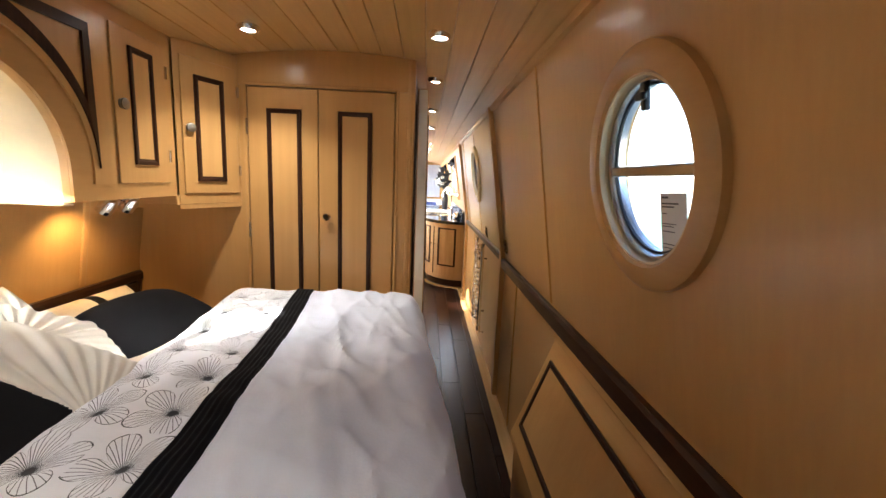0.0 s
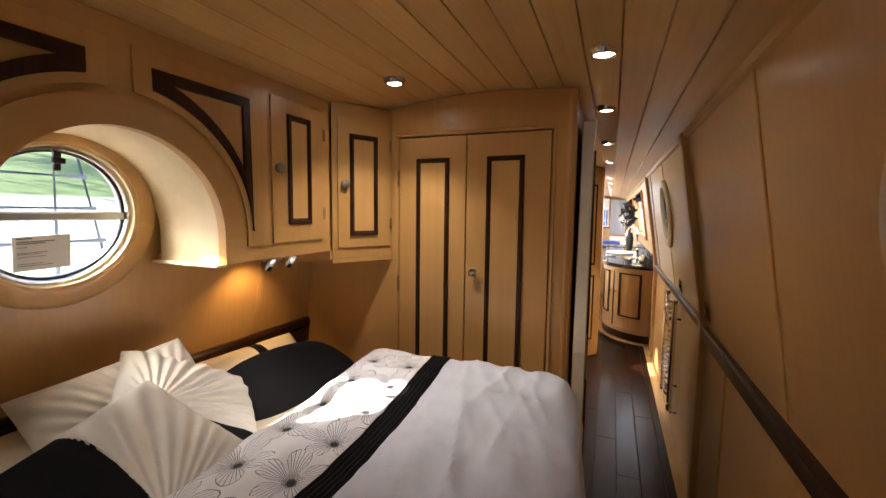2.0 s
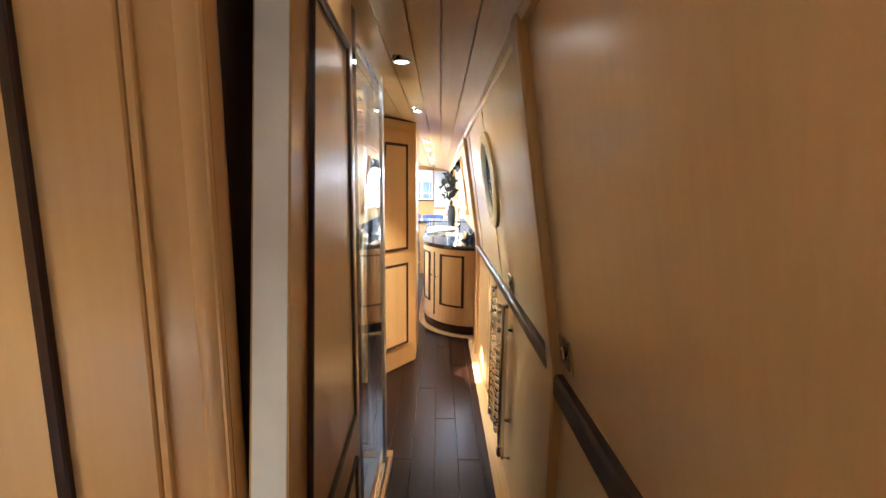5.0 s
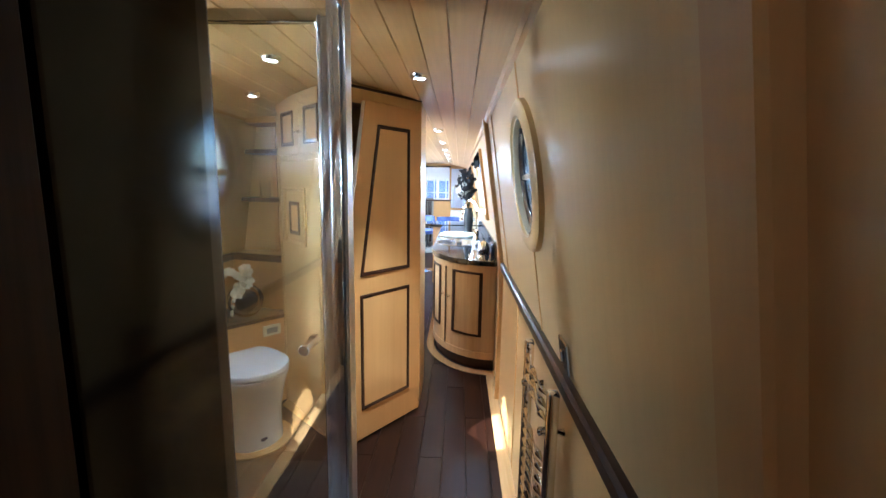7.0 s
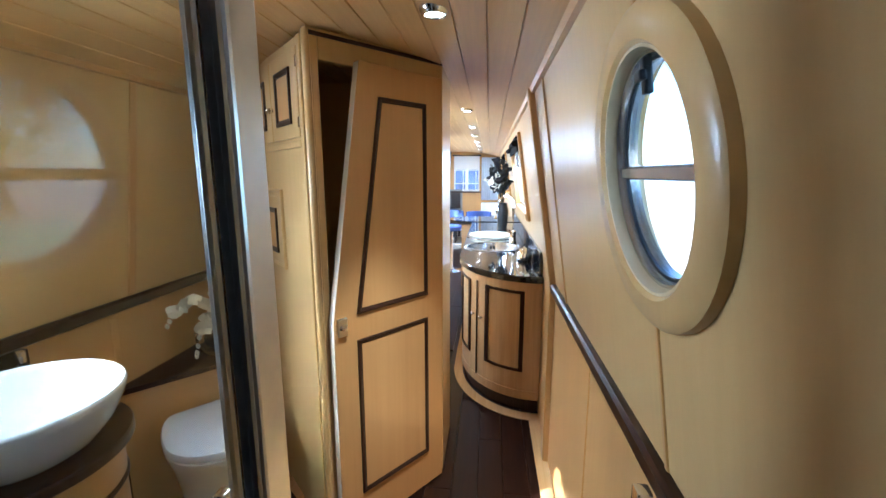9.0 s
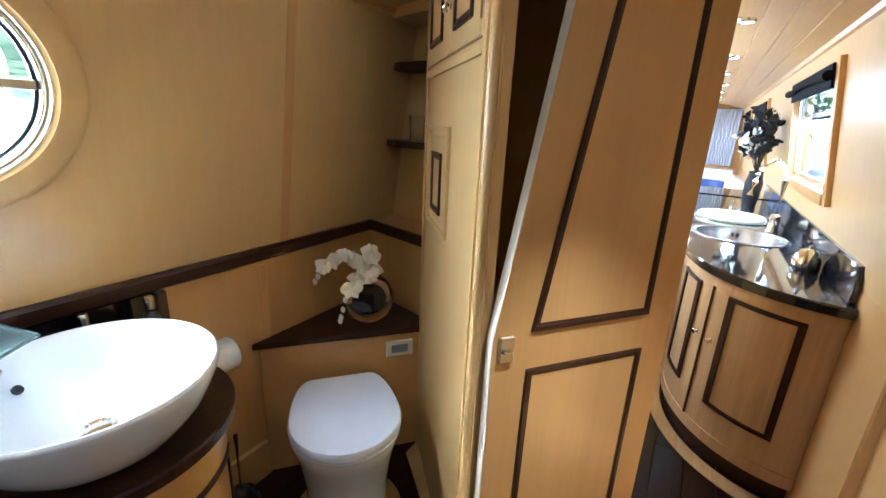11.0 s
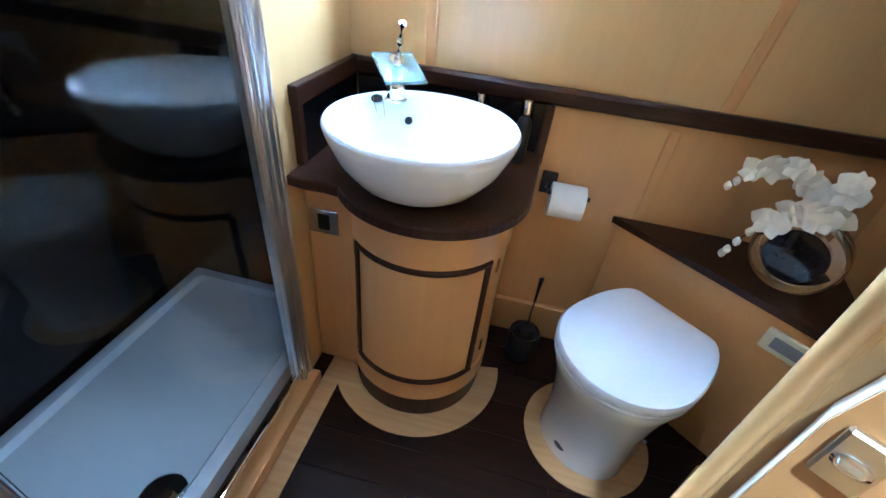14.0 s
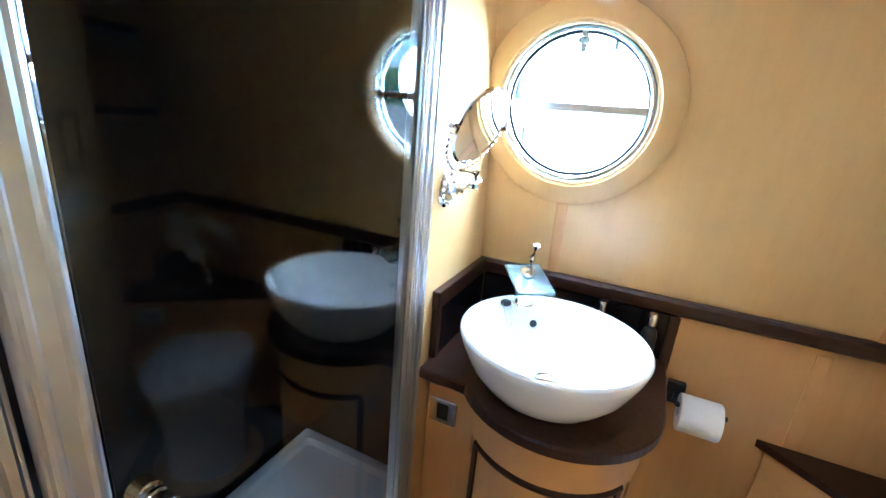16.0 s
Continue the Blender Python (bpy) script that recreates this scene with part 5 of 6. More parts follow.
rng = random.Random(5)
stem_bm = bmesh.new()
S1 = [VO + Vector(p) for p in ((0.0, 0.0, 0.19), (-0.02, -0.02, 0.26), (-0.05, -0.07, 0.31), (-0.09, -0.14, 0.29), (-0.11, -0.19, 0.21))]
S2 = [VO + Vector(p) for p in ((0.02, 0.0, 0.19), (0.015, -0.03, 0.23), (0.0, -0.08, 0.22), (-0.005, -0.13, 0.15), (0.0, -0.17, 0.065))]
S3 = [VO + Vector(p) for p in ((0.01, 0.0, 0.19), (0.01, 0.015, 0.25), (-0.01, 0.02, 0.32))]
for S in (S1, S2, S3):
    tube(stem_bm, S, 0.0026, 6)
part("stems", stem_bm, stem_m, orc, "thin dark stems")


def along(S, q):
    i = min(int(q * (len(S) - 1)), len(S) - 2)
    f = q * (len(S) - 1) - i
    return S[i].lerp(S[i + 1], f)


for S, qs in ((S1, (0.22, 0.40, 0.54, 0.68, 0.82)), (S2, (0.12, 0.30, 0.46, 0.60)), (S3, (0.35, 0.7, 1.0))):
    for q in qs:
        bm = bmesh.new()
        bloom(bm, along(S, q) + Vector((0.014, -0.014, rng.uniform(-0.012, 0.012))), Vector((0.75 + rng.uniform(-0.4, 0.4), -0.5 + rng.uniform(-0.7, 0.7), 0.2 + rng.uniform(-0.5, 0.4))), rng.uniform(0.036, 0.050), rng)
        part("blossom", bm, petal_m, orc, "white blossom", True)
for S, qs in ((S1, (0.88, 0.94, 1.0)), (S2, (0.78, 0.88, 0.96, 1.0))):
    for q in qs:
        bm = bmesh.new()
        c = along(S, q)
        lathe(bm, Plane(c + Vector((0.006, -0.004, 0)), (1, 0, 0.3), (0, 1, 0)), [(0.002, -0.012), (0.008, -0.006), (0.010, 0.002), (0.006, 0.010), (0.001, 0.014)], 12)
        part("bud", bm, petal_m, orc, "closed white bud", True)

# three-sided closet between bathroom and galley
C0, C1, CB = Vector((0.165, 4.745, 0)), Vector((-0.335, 5.262, 0)), Vector((0.562, 5.215, 0))
cl = thing("closet", (0.1, 5.2, 0), "full-height maple corner closet with small beaded doors", "closet")
P = Plane(C1, C0 - C1, (0, 0, 1))
L1 = (C0 - C1).length
bm = bmesh.new()
slab(bm, P, 0, L1, 0, 1.945, -0.02, 0, 0.002)
part("front", bm, pale_wall, cl)
for q in ((0.021, L1 - 0.061, 1.575, 1.60, 0, 0.010, 0.004), (0.0, 0.02, 0, 1.94, 0, 0.008, 0.003), (L1 - 0.06, L1 - 0.03, 0, 1.94, 0, 0.010, 0.004)):
    bm = bmesh.new()
    slab(bm, P, *q)
    part("face_bead", bm, pale_wall, cl)
bm = bmesh.new()
lathe(bm, Plane((C0.x, C0.y, 0), (1, 0, 0), (0, 1, 0)), [(0.013, 0), (0.013, 1.945)], 16)
part("corner_bead", bm, pale_wall, cl, "", True)
wd = (L1 - 0.10) / 2
for k in range(2):
    Q = P.shifted(0.03 + k * (wd + 0.004), 1.61, 0.010)
    d = panel_door(cl, Q, wd, 0.30, 0.009, [(0.07, wd - 0.07, 0.05, 0.245)], pale_wall, panel_wood, bead=0.022)
    knob(Q, wd - 0.02 if k == 0 else 0.02, 0.12, d, 0.010, 0.016)
    for zz in (0.05, 0.25):
        hinge(Q, -0.003 if k == 0 else wd + 0.003, zz, d, 0.035)
Q = P.shifted(0.085, 1.115, 0.0)
bm = bmesh.new()
moulding(bm, Q, rect(0.0, 0.30, -0.03, 0.305), 0.016, 0.012)
hd = part("hatch_surround", bm, pale_wall, cl)
panel_door(hd, Q.shifted(0.03, 0, 0.006), 0.245, 0.275, 0.006, [(0.055, 0.19, 0.03, 0.225)], pale_wall, panel_wood, "hatch", bead=0.022)
for o in hd.children:
    for q in list(o.children):
        q.parent = hd
P2 = Plane(C0, CB - C0, (0, 0, 1))
L2 = (CB - C0).length
bm = bmesh.new()
slab(bm, P2, 0.0, 0.045, 0, 1.958, -0.03, 0, 0.003)
slab(bm, P2, L2 - 0.02, L2, 0, 1.958, -0.03, 0, 0.003)
slab(bm, P2, 0.045, L2 - 0.02, 1.86, 1.958, -0.03, 0, 0.003)
part("door_frame", bm, pale_wall, cl)
bm = bmesh.new()
slab(bm, P2, 0.0, L2, 1.932, 1.946, 0.0, 0.010, 0.004)
part("head_bead", bm, wenge, cl, "dark head bead")
bm = bmesh.new()
box(bm, -0.33, 0.545, 5.57, 5.598, 0.0, 1.95, 0.001)
part("inner_wall", bm, pale_wall, cl)
bm = bmesh.new()
box(bm, 0.545, 0.562, 5.235, 5.598, 0.0, 1.945, 0.002)
part("inner_wall", bm, pale_wall, cl)
bm = bmesh.new()
prism(bm, FLAT, [(C1.x - 0.0, C1.y + 0.0), (C0.x, C0.y), (C0.x + 0.06, C0.y - 0.045), (C1.x + 0.0, C1.y - 0.09)], -0.001, 0.0037)
part("closet_border", bm, inlay_wood, floor, "pale inlay along the closet")
# its door, ajar
e, P, d = framed_leaf("closet_door", (0.218, 4.742, 0.012), (0.347, 0.448, 0), 0.567, 1.865, 0.035, "panelled maple closet door standing ajar", [(0.175, 0.84), (0.945, 1.75)], 0.097, 0.15)
bm = bmesh.new()
slab(bm, P, 0.012, 0.052, 0.875, 0.945, 0.0, 0.012, 0.003)
lp = part("latch", bm, plain("satin_brass", (0.72, 0.66, 0.50), 0.3, 1.0), d, "satin brass turn latch")
bm = bmesh.new()
lathe(bm, P.shifted(0.032, 0.91), [(0.014, 0.0115), (0.014, 0.014), (0.011, 0.016)], 22, 1.15, 0.8)
slab(bm, P, 0.022, 0.042, 0.9085, 0.9115, 0.015, 0.021, 0.0012)
part("turn_button", bm, chrome, lp)
bm = bmesh.new()
slab(bm, P, 0.030, 0.05, 0.90, 0.94, -0.062, -0.035, 0.006)
part("inner_knob", bm, black_pl, d, "dark inner knob")

# ---- corridor fittings ----
tr = thing("towel_radiator", (1.04, 3.86, 0.17), "chrome ladder towel radiator on the corridor wall", "radiator")
RX, RA, RB = 1.055, 3.67, 4.04
for yy in (RA, RB):
    bm = bmesh.new()
    slab(bm, FLAT, RX - 0.015, RX + 0.015, yy - 0.016, yy + 0.016, 0.235, 0.925, 0.007)
    part("upright", bm, chrome, tr, "", True)
bars = [0.27 + 0.036 * k for k in range(13)] + [0.825 + 0.036 * k for k in range(3)]
for z in bars:
    bm = bmesh.new()
    tube(bm, [(RX, RA, z), (RX - 0.015, RA + 0.07, z), (RX - 0.02, (RA + RB) / 2, z), (RX - 0.015, RB - 0.07, z), (RX, RB, z)], 0.010, 10)
    part("bar", bm, chrome, tr, "", True)
for yy in (RA + 0.04, RB - 0.04):
    for z in (0.34, 0.79):
        bm = bmesh.new()
        tube(bm, [(RX - 0.005, yy, z), (1.10, yy, z)], 0.011, 10)
        lathe(bm, Plane((RX - 0.015, yy, z), (0, 0, 1), (0, 1, 0)), [(0.012, -0.02), (0.013, 0.008), (0.008, 0.012)], 12)
        part("bracket", bm, chrome, tr, "", True)
for yy in (RA, RB):
    bm = bmesh.new()
    tube(bm, [(RX, yy, 0.24), (RX, yy, 0.19), (RX + 0.01, yy, 0.172), (1.10, yy, 0.17)], 0.010, 10)
    lathe(bm, Plane((RX, yy, 0.205), (1, 0, 0), (0, 1, 0)), [(0.013, -0.024), (0.018, -0.018), (0.018, 0.018), (0.013, 0.024)], 14)
    part("valve", bm, chrome, tr, "chrome valve", True)


def switch(y, z):
    P = wall_plane(y, z, 1)
    e = thing("light_switch", P.o, "brushed metal light switch plate on the corridor wall", "switch", "corridor switches")
    bm = bmesh.new()
    slab(bm, P, -0.043, 0.043, -0.043, 0.043, 0.0005, 0.009, 0.003)
    q = part("plate", bm, chrome, e)
    bm = bmesh.new()
    slab(bm, P, -0.037, 0.037, -0.037, 0.037, 0.0088, 0.0098, 0.0006)
    part("face", bm, smoked, q, "dark smoked metal face")
    bm = bmesh.new()
    slab(bm, P, -0.009, 0.009, -0.016, 0.016, 0.008, 0.016, 0.004)
    part("rocker", bm, chrome, q)
    for s in (-1, 1):
        bm = bmesh.new()
        lathe(bm, P.shifted(s * 0.030, 0), [(0.004, 0.009), (0.003, 0.0112)], 10)
        part("screw", bm, alu, q)


switch(2.86, 1.03)
switch(3.70, 1.015)

# ---- ceiling downlights ----
CH = plain("satin_chrome", (0.75, 0.74, 0.72), 0.12, 1.0)


def downlight(x, y, watts, lit=True, cone=88, aim=(0, 0)):
    z = ceil_z(x)
    e = thing("ceiling_downlight", (x, y, z), "small round chrome downlight in the boarded ceiling", "lamp", "ceiling downlights")
    P = Plane((x, y, z), (1, 0, 0), (0, -1, 0))
    bm = bmesh.new()
    ring_solid(bm, P, [(0.026, -0.012), (0.026, 0.013), (0.029, 0.017), (0.034, 0.016), (0.037, 0.011), (0.042, 0.005), (0.043, -0.012)], 32)
    part("bezel", bm, CH, e, "chrome bezel", True)
    bm = bmesh.new()
    lathe(bm, P, [(0.0262, 0.006), (0.025, 0.012), (0.018, 0.0145), (0.008, 0.0155)], 24)
    part("lens", bm, lamp_glow if lit else alu, e, "lit lens" if lit else "", True)
    if watts:
        d = bpy.data.lights.new("downlight", "SPOT")
        d.energy, d.color, d.spot_size, d.spot_blend, d.shadow_soft_size = watts, (1.0, 0.92, 0.80), radians(cone), 0.85, 0.03
        new("downlight_light", d).matrix_world = look((x, y, z - 0.024), (x + aim[0], y + aim[1], 0))
    return e


LD_ = 1.1
for x, y, w in ((0.614, 0.35, 0.7), (-0.10, 0.35, 4.4), (0.614, -1.0, 0.7), (-0.10, 2.02, 4.8), (0.614, 1.92, 0.7), (0.612, 2.60, 0.2), (0.607, 3.54, 0.12), (0.612, 4.585, 26.0), (-0.315, 4.13, 0.8), (0.01, 4.435, 1.3), (-0.33, 4.95, 0.2), (0.61, 6.38, LD_), (0.605, 7.45, 0), (0.60, 8.35, LD_), (0.60, 9.3, 0), (0.60, 10.2, LD_), (0.60, 11.1, 0), (0.60, 12.0, 0)):
    downlight(x, y, w, cone=106 if x < 0 and y < 2.2 else 86 if y < 2.2 else 58 if 4.5 < y < 4.6 else 88, aim=(0.02, 0.16) if 4.5 < y < 4.6 else (0, 0))
downlight(0.25, 4.475, 0, False)

# ---- galley ----
gw = wood("galley_cupboard_veneer", (0.48, 0.30, 0.14), (0.60, 0.40, 0.20), 2, rough=0.3, fine=45, vary=0.03)
GC = Vector((1.09, 6.42, 0))
gal = thing("galley_cabinet", (1.0, 6.0, 0), "bow-fronted maple galley cabinet with dark beads", "cabinet")


def gal_front(r, sx=0.80):
    out = []
    for k in range(29):
        t = radians(-91 - 89 * k / 28)
        out.append((GC.x + 0.50 / 0.63 * r * 1.0 * math.cos(t), GC.y + r * math.sin(t)))
    return out


def gal_body(r, z0, z1, mat, name, label="", y_end=8.6):
    f = gal_front(r)
    bm = bmesh.new()
    prism(bm, FLAT, [(1.098, f[0][1])] + f + [(f[-1][0], y_end), (1.098, y_end)], z0, z1)
    return part(name, bm, mat, gal, label, True)


gal_body(0.60, 0.0, 0.095, wenge, "plinth", "dark recessed plinth")
gal_body(0.635, 0.095, 0.845, gw, "body")
gal_body(0.641, 0.095, 0.15, gw, "lower_rail")
gal_body(0.641, 0.80, 0.845, gw, "upper_rail")


def gal_panel(k0, k1, z0, z1, knob_side):
    f = [Vector((*p, 0)) for p in gal_front(0.637)]
    for a, b, c, d in ((k0, k1, z0, z0 + 0.02), (k0, k1, z1 - 0.02, z1), (k0, k0 + 0.9, z0, z1), (k1 - 0.9, k1, z0, z1)):
        pts = []
        n = 14
        for i in range(n + 1):
            q = a + (b - a) * i / n
            j = min(int(q), 27)
            pts.append(f[j].lerp(f[j + 1], q - j))
        bm = bmesh.new()
        ctr = Vector((GC.x, GC.y, 0))
        rings = []
        for p in pts:
            o = (p - ctr).normalized()
            rings.append([p - o * 0.004 + Vector((0, 0, c)), p + o * 0.007 + Vector((0, 0, c + 0.003)), p + o * 0.007 + Vector((0, 0, d - 0.003)), p - o * 0.004 + Vector((0, 0, d))])
        loft(bm, rings)
        part("bead", bm, wenge, gal, "curved dark bead", True)
    q = k1 + 1.3 if knob_side > 0 else k0 - 1.3
    j = int(q)
    p = f[j].lerp(f[j + 1], q - j)
    o = (p - Vector((GC.x, GC.y, 0))).normalized()
    knob(Plane(p + Vector((0, 0, 0.56)), Vector((0, 0, 1)).cross(o), (0, 0, 1)), 0, 0, gal, 0.011, 0.024)


gal_panel(3.1, 12.5, 0.272, 0.79, 1)
gal_panel(18.0, 24.5, 0.272, 0.79, -1)
for j in (16.6,):
    f = gal_front(0.6375)
    p = Vector((*f[15], 0)).lerp(Vector((*f[16], 0)), 0.3)
    bm = bmesh.new()
    lathe(bm, Plane((p.x, p.y, 0), (1, 0, 0), (0, 1, 0)), [(0.006, 0.15), (0.006, 0.80)], 8)
    part("door_gap", bm, wenge, gal, "dark gap between the doors")
bm = bmesh.new()
f = gal_front(0.63)
bo = [(p[0] + (p[0] - GC.x) * 0.02, p[1] - 0.12 * abs(math.sin(math.radians(91 + 89 * k / 28)))) for k, p in enumerate(f)]
prism(bm, FLAT, [(1.098, f[0][1])] + f + [(f[-1][0], 8.4), (f[-1][0] - 0.07, 8.4)] + [(GC.x + (x - GC.x) * 1.13, GC.y + (y - GC.y) * 1.13) for x, y in reversed(f)] + [(1.098, GC.y - 0.63 * 1.13)], -0.001, 0.0036)
part("galley_border", bm, inlay_wood, floor, "pale inlay round the galley cabinet")
wt = thing("galley_worktop", (1.0, 6.5, 0.85), "polished black granite galley worktop with an upstand", "worktop")
f = gal_front(0.665)
bm = bmesh.new()
outl = [(1.098, f[0][1])] + f + [(f[-1][0], 8.6), (1.098, 8.6)]
loft(bm, [[(1.0 + (x - 1.0) * k, 6.9 + (y - 6.9) * k, z) for x, y in outl] for k, z in ((0.99, 0.846), (1.0, 0.852), (1.0, 0.882), (0.993, 0.888))])
part("slab", bm, granite, wt)
bm = bmesh.new()
box(bm, 1.075, 1.0975, 5.80, 8.6, 0.889, 1.03, 0.004)
part("upstand", bm, granite, wt, "black granite upstand")


def cut_round(ob, x, y, r, z0, z1):
    """Takes a round hole out of a part for good."""
    bm = bmesh.new()
    lathe(bm, Plane((x, y, 0), (1, 0, 0), (0, 1, 0)), [(r, z0), (r, z1)], 48)
    bmesh.ops.recalc_face_normals(bm, faces=bm.faces)
    me = bpy.data.meshes.new("cutter")
    bm.to_mesh(me)
    bm.free()
    cutter = new("cutter", me)
    mod = ob.modifiers.new("hole", "BOOLEAN")
    mod.operation, mod.object, mod.solver = "DIFFERENCE", cutter, "EXACT"
    bpy.context.view_layer.update()
    made = bpy.data.meshes.new_from_object(ob.evaluated_get(bpy.context.evaluated_depsgraph_get()))
    ob.modifiers.clear()
    ob.data = made
    bpy.data.objects.remove(cutter)


for o in [q for q in gal.children if q.name.split(".")[0] in ("body", "upper_rail")] + [q for q in wt.children if q.name.startswith("slab")]:
    cut_round(o, 0.81, 6.78, 0.2165, 0.68, 1.0)


def deep_sink(x, y):
    e = thing("sink", (x, y, 0.888), "round stainless sink bowl let into the black granite", "sink")
    P = Plane((x, y, 0.888), (1, 0, 0), (0, 1, 0))
    bm = bmesh.new()
    lathe(bm, P, [(0.238, 0.0005), (0.238, 0.005), (0.221, 0.008), (0.213, 0.004), (0.210, -0.010), (0.204, -0.120), (0.185, -0.150), (0.05, -0.160), (0.02, -0.161)], 56, cap0=False)
    part("bowl", bm, steel, e, "", True)
    bm = bmesh.new()
    lathe(bm, P, [(0.040, -0.1585), (0.040, -0.155), (0.02, -0.154)], 24)
    part("waste", bm, chrome, e)
    for dx in (-0.013, 0.013):
        bm = bmesh.new()
        box(bm, x + dx - 0.008, x + dx + 0.008, y + 0.200, y + 0.2045, 0.835, 0.862, 0.003)
        part("overflow_slot", bm, black_pl, e, "dark overflow slot")
    return e


def sink(x, y, name, label):
    e = thing(name, (x, y, 0.888), label, "sink")
    P = Plane((x, y, 0.888), (1, 0, 0), (0, 1, 0))
    bm = bmesh.new()
    lathe(bm, P, [(0.222, 0.0005), (0.222, 0.006), (0.205, 0.009), (0.196, 0.006), (0.19, 0.003), (0.05, 0.0025), (0.01, 0.002)], 48)
    part("bowl", bm, steel, e, "", True)
    bm = bmesh.new()
    lathe(bm, P, [(0.035, 0.0035), (0.035, 0.006), (0.02, 0.0065)], 24)
    part("waste", bm, chrome, e)
    return e


deep_sink(0.81, 6.78)
dr = sink(0.79, 7.36, "drainer", "round stainless drainer with a pale board on it")
bd = thing("chopping_board", (0.79, 7.36, 0.897), "round white board lying over the drainer", "board")
bm = bmesh.new()
lathe(bm, Plane((0.79, 7.36, 0.8972), (1, 0, 0), (0, 1, 0)), [(0.19, 0), (0.197, 0.004), (0.197, 0.016), (0.19, 0.02)], 44)
part("disc", bm, ivory, bd, "", True)
gt = thing("galley_tap", (0.985, 7.02, 0.888), "tall chrome swan-neck mixer tap", "tap")
bm = bmesh.new()
TX, TY = 0.985, 7.02
arc = [k * math.pi / 14 for k in range(1, 14)]
sw = [(TX, TY, 0.888), (TX, TY, 1.20)] + [(TX - 0.07 + 0.07 * math.cos(t), TY - 0.014 * t, 1.20 + 0.10 * math.sin(t)) for t in arc] + [(TX - 0.143, TY - 0.046, 1.18), (TX - 0.155, TY - 0.048, 1.10)]
tube(bm, sw, 0.0165, 16)
part("spout", bm, chrome, gt, "", True)
bm = bmesh.new()
lathe(bm, Plane((TX, TY, 0.888), (1, 0, 0), (0, 1, 0)), [(0.034, 0), (0.034, 0.01), (0.027, 0.02), (0.027, 0.10), (0.019, 0.11)], 22)
part("body", bm, chrome, gt, "", True)
for s in (-1, 1):
    bm = bmesh.new()
    tube(bm, [(TX, TY, 0.95), (TX, TY + s * 0.06, 0.955), (TX - 0.03, TY + s * 0.075, 0.99)], 0.010, 10)
    part("lever", bm, chrome, gt, "", True)
kt = thing("kettle", (1.02, 6.22, 0.888), "small polished kettle standing on the granite", "kettle")
P = Plane((1.02, 6.22, 0.888), (1, 0, 0), (0, 1, 0))
bm = bmesh.new()
lathe(bm, P, [(0.045, 0), (0.052, 0.01), (0.050, 0.05), (0.03, 0.085), (0.008, 0.095), (0.008, 0.105)], 26)
part("pot", bm, chrome, kt, "", True)
bm = bmesh.new()
tube(bm, [(1.02, 6.26, 0.95), (1.02, 6.29, 0.97), (1.02, 6.28, 1.0), (1.02, 6.23, 1.005)], 0.006, 8)
part("handle", bm, black_pl, kt)


# side windows beyond
def side_window(name, y0, y1, z0, z1, side, label):
    w = thing(name, (wx(z0, side), y0, z0), label, "window", kind="structure")
    P = wall_plane((y0 + y1) / 2, z0, side)
    a, h = (y1 - y0) / 2, (z1 - z0) * 1.011
    bm = bmesh.new()
    for q in ((-a - 0.05, -a + 0.004, -0.05, h + 0.05), (a - 0.004, a + 0.05, -0.05, h + 0.05)):
        slab(bm, P, q[0], q[1], q[2], q[3], -0.05, 0.022, 0.004)
    slab(bm, P, -a, a, -0.05, 0.004, -0.05, 0.03, 0.004)
    slab(bm, P, -a, a, h - 0.004, h + 0.05, -0.05, 0.022, 0.004)
    part("surround", bm, maple_h, w)
    bm = bmesh.new()
    for q in ((-a + 0.004, -a + 0.03, 0.004, h - 0.004), (a - 0.03, a - 0.004, 0.004, h - 0.004), (-a + 0.03, a - 0.03, 0.004, 0.03), (-a + 0.03, a - 0.03, h - 0.03, h - 0.004), (-a + 0.03, a - 0.03, h * 0.66, h * 0.70)):
        slab(bm, P, q[0], q[1], q[2], q[3], -0.042, -0.012, 0.003)
    part("metal_frame", bm, alu, w, "bright aluminium frame")
    bm = bmesh.new()
    slab(bm, P, -a + 0.02, a - 0.02, 0.02, h - 0.02, -0.032, -0.028, 0)
    g = part("pane", bm, pane_glass, w)
    g.visible_shadow = False
    bm = bmesh.new()
    slab(bm, P, -a + 0.005, a - 0.005, h - 0.075, h + 0.03, 0.022, 0.034, 0.004)
    tube(bm, [P.at(-a, h - 0.02, 0.045), P.at(a, h - 0.02, 0.045)], 0.022, 12)
    part("blind", bm, black_cloth, w, "rolled black blind")
    return w


for i, (q, side) in enumerate([(r, 1) for r in RIGHT_RECT] + [(r, -1) for r in LEFT_RECT]):
    side_window("window_%d" % (5 + i), *q, side, "wide cabin window with an aluminium frame and rolled blind")

# left galley run
lg = thing("galley_cabinet", (-0.4, 7.4, 0), "pale maple galley cabinet run with beaded drawers", "cabinet")
bm = bmesh.new()
pts = [(-0.757, 6.6), (-0.10, 6.6)] + [(-0.10 + 0.22 * math.sin(radians(t)), 6.85 - 0.25 * math.cos(radians(t))) for t in range(10, 91, 10)] + [(0.12, 8.6), (-0.757, 8.6)]
prism(bm, FLAT, pts, 0.09, 0.85)
part("body", bm, gw, lg)
bm = bmesh.new()
prism(bm, FLAT, [(-0.757, 6.64), (-0.12, 6.64), (0.06, 6.88), (0.08, 8.6), (-0.757, 8.6)], 0, 0.0895)
part("plinth", bm, wenge, lg)
P = Plane((0.121, 6.95, 0), (0, 1, 0), (0, 0, 1))
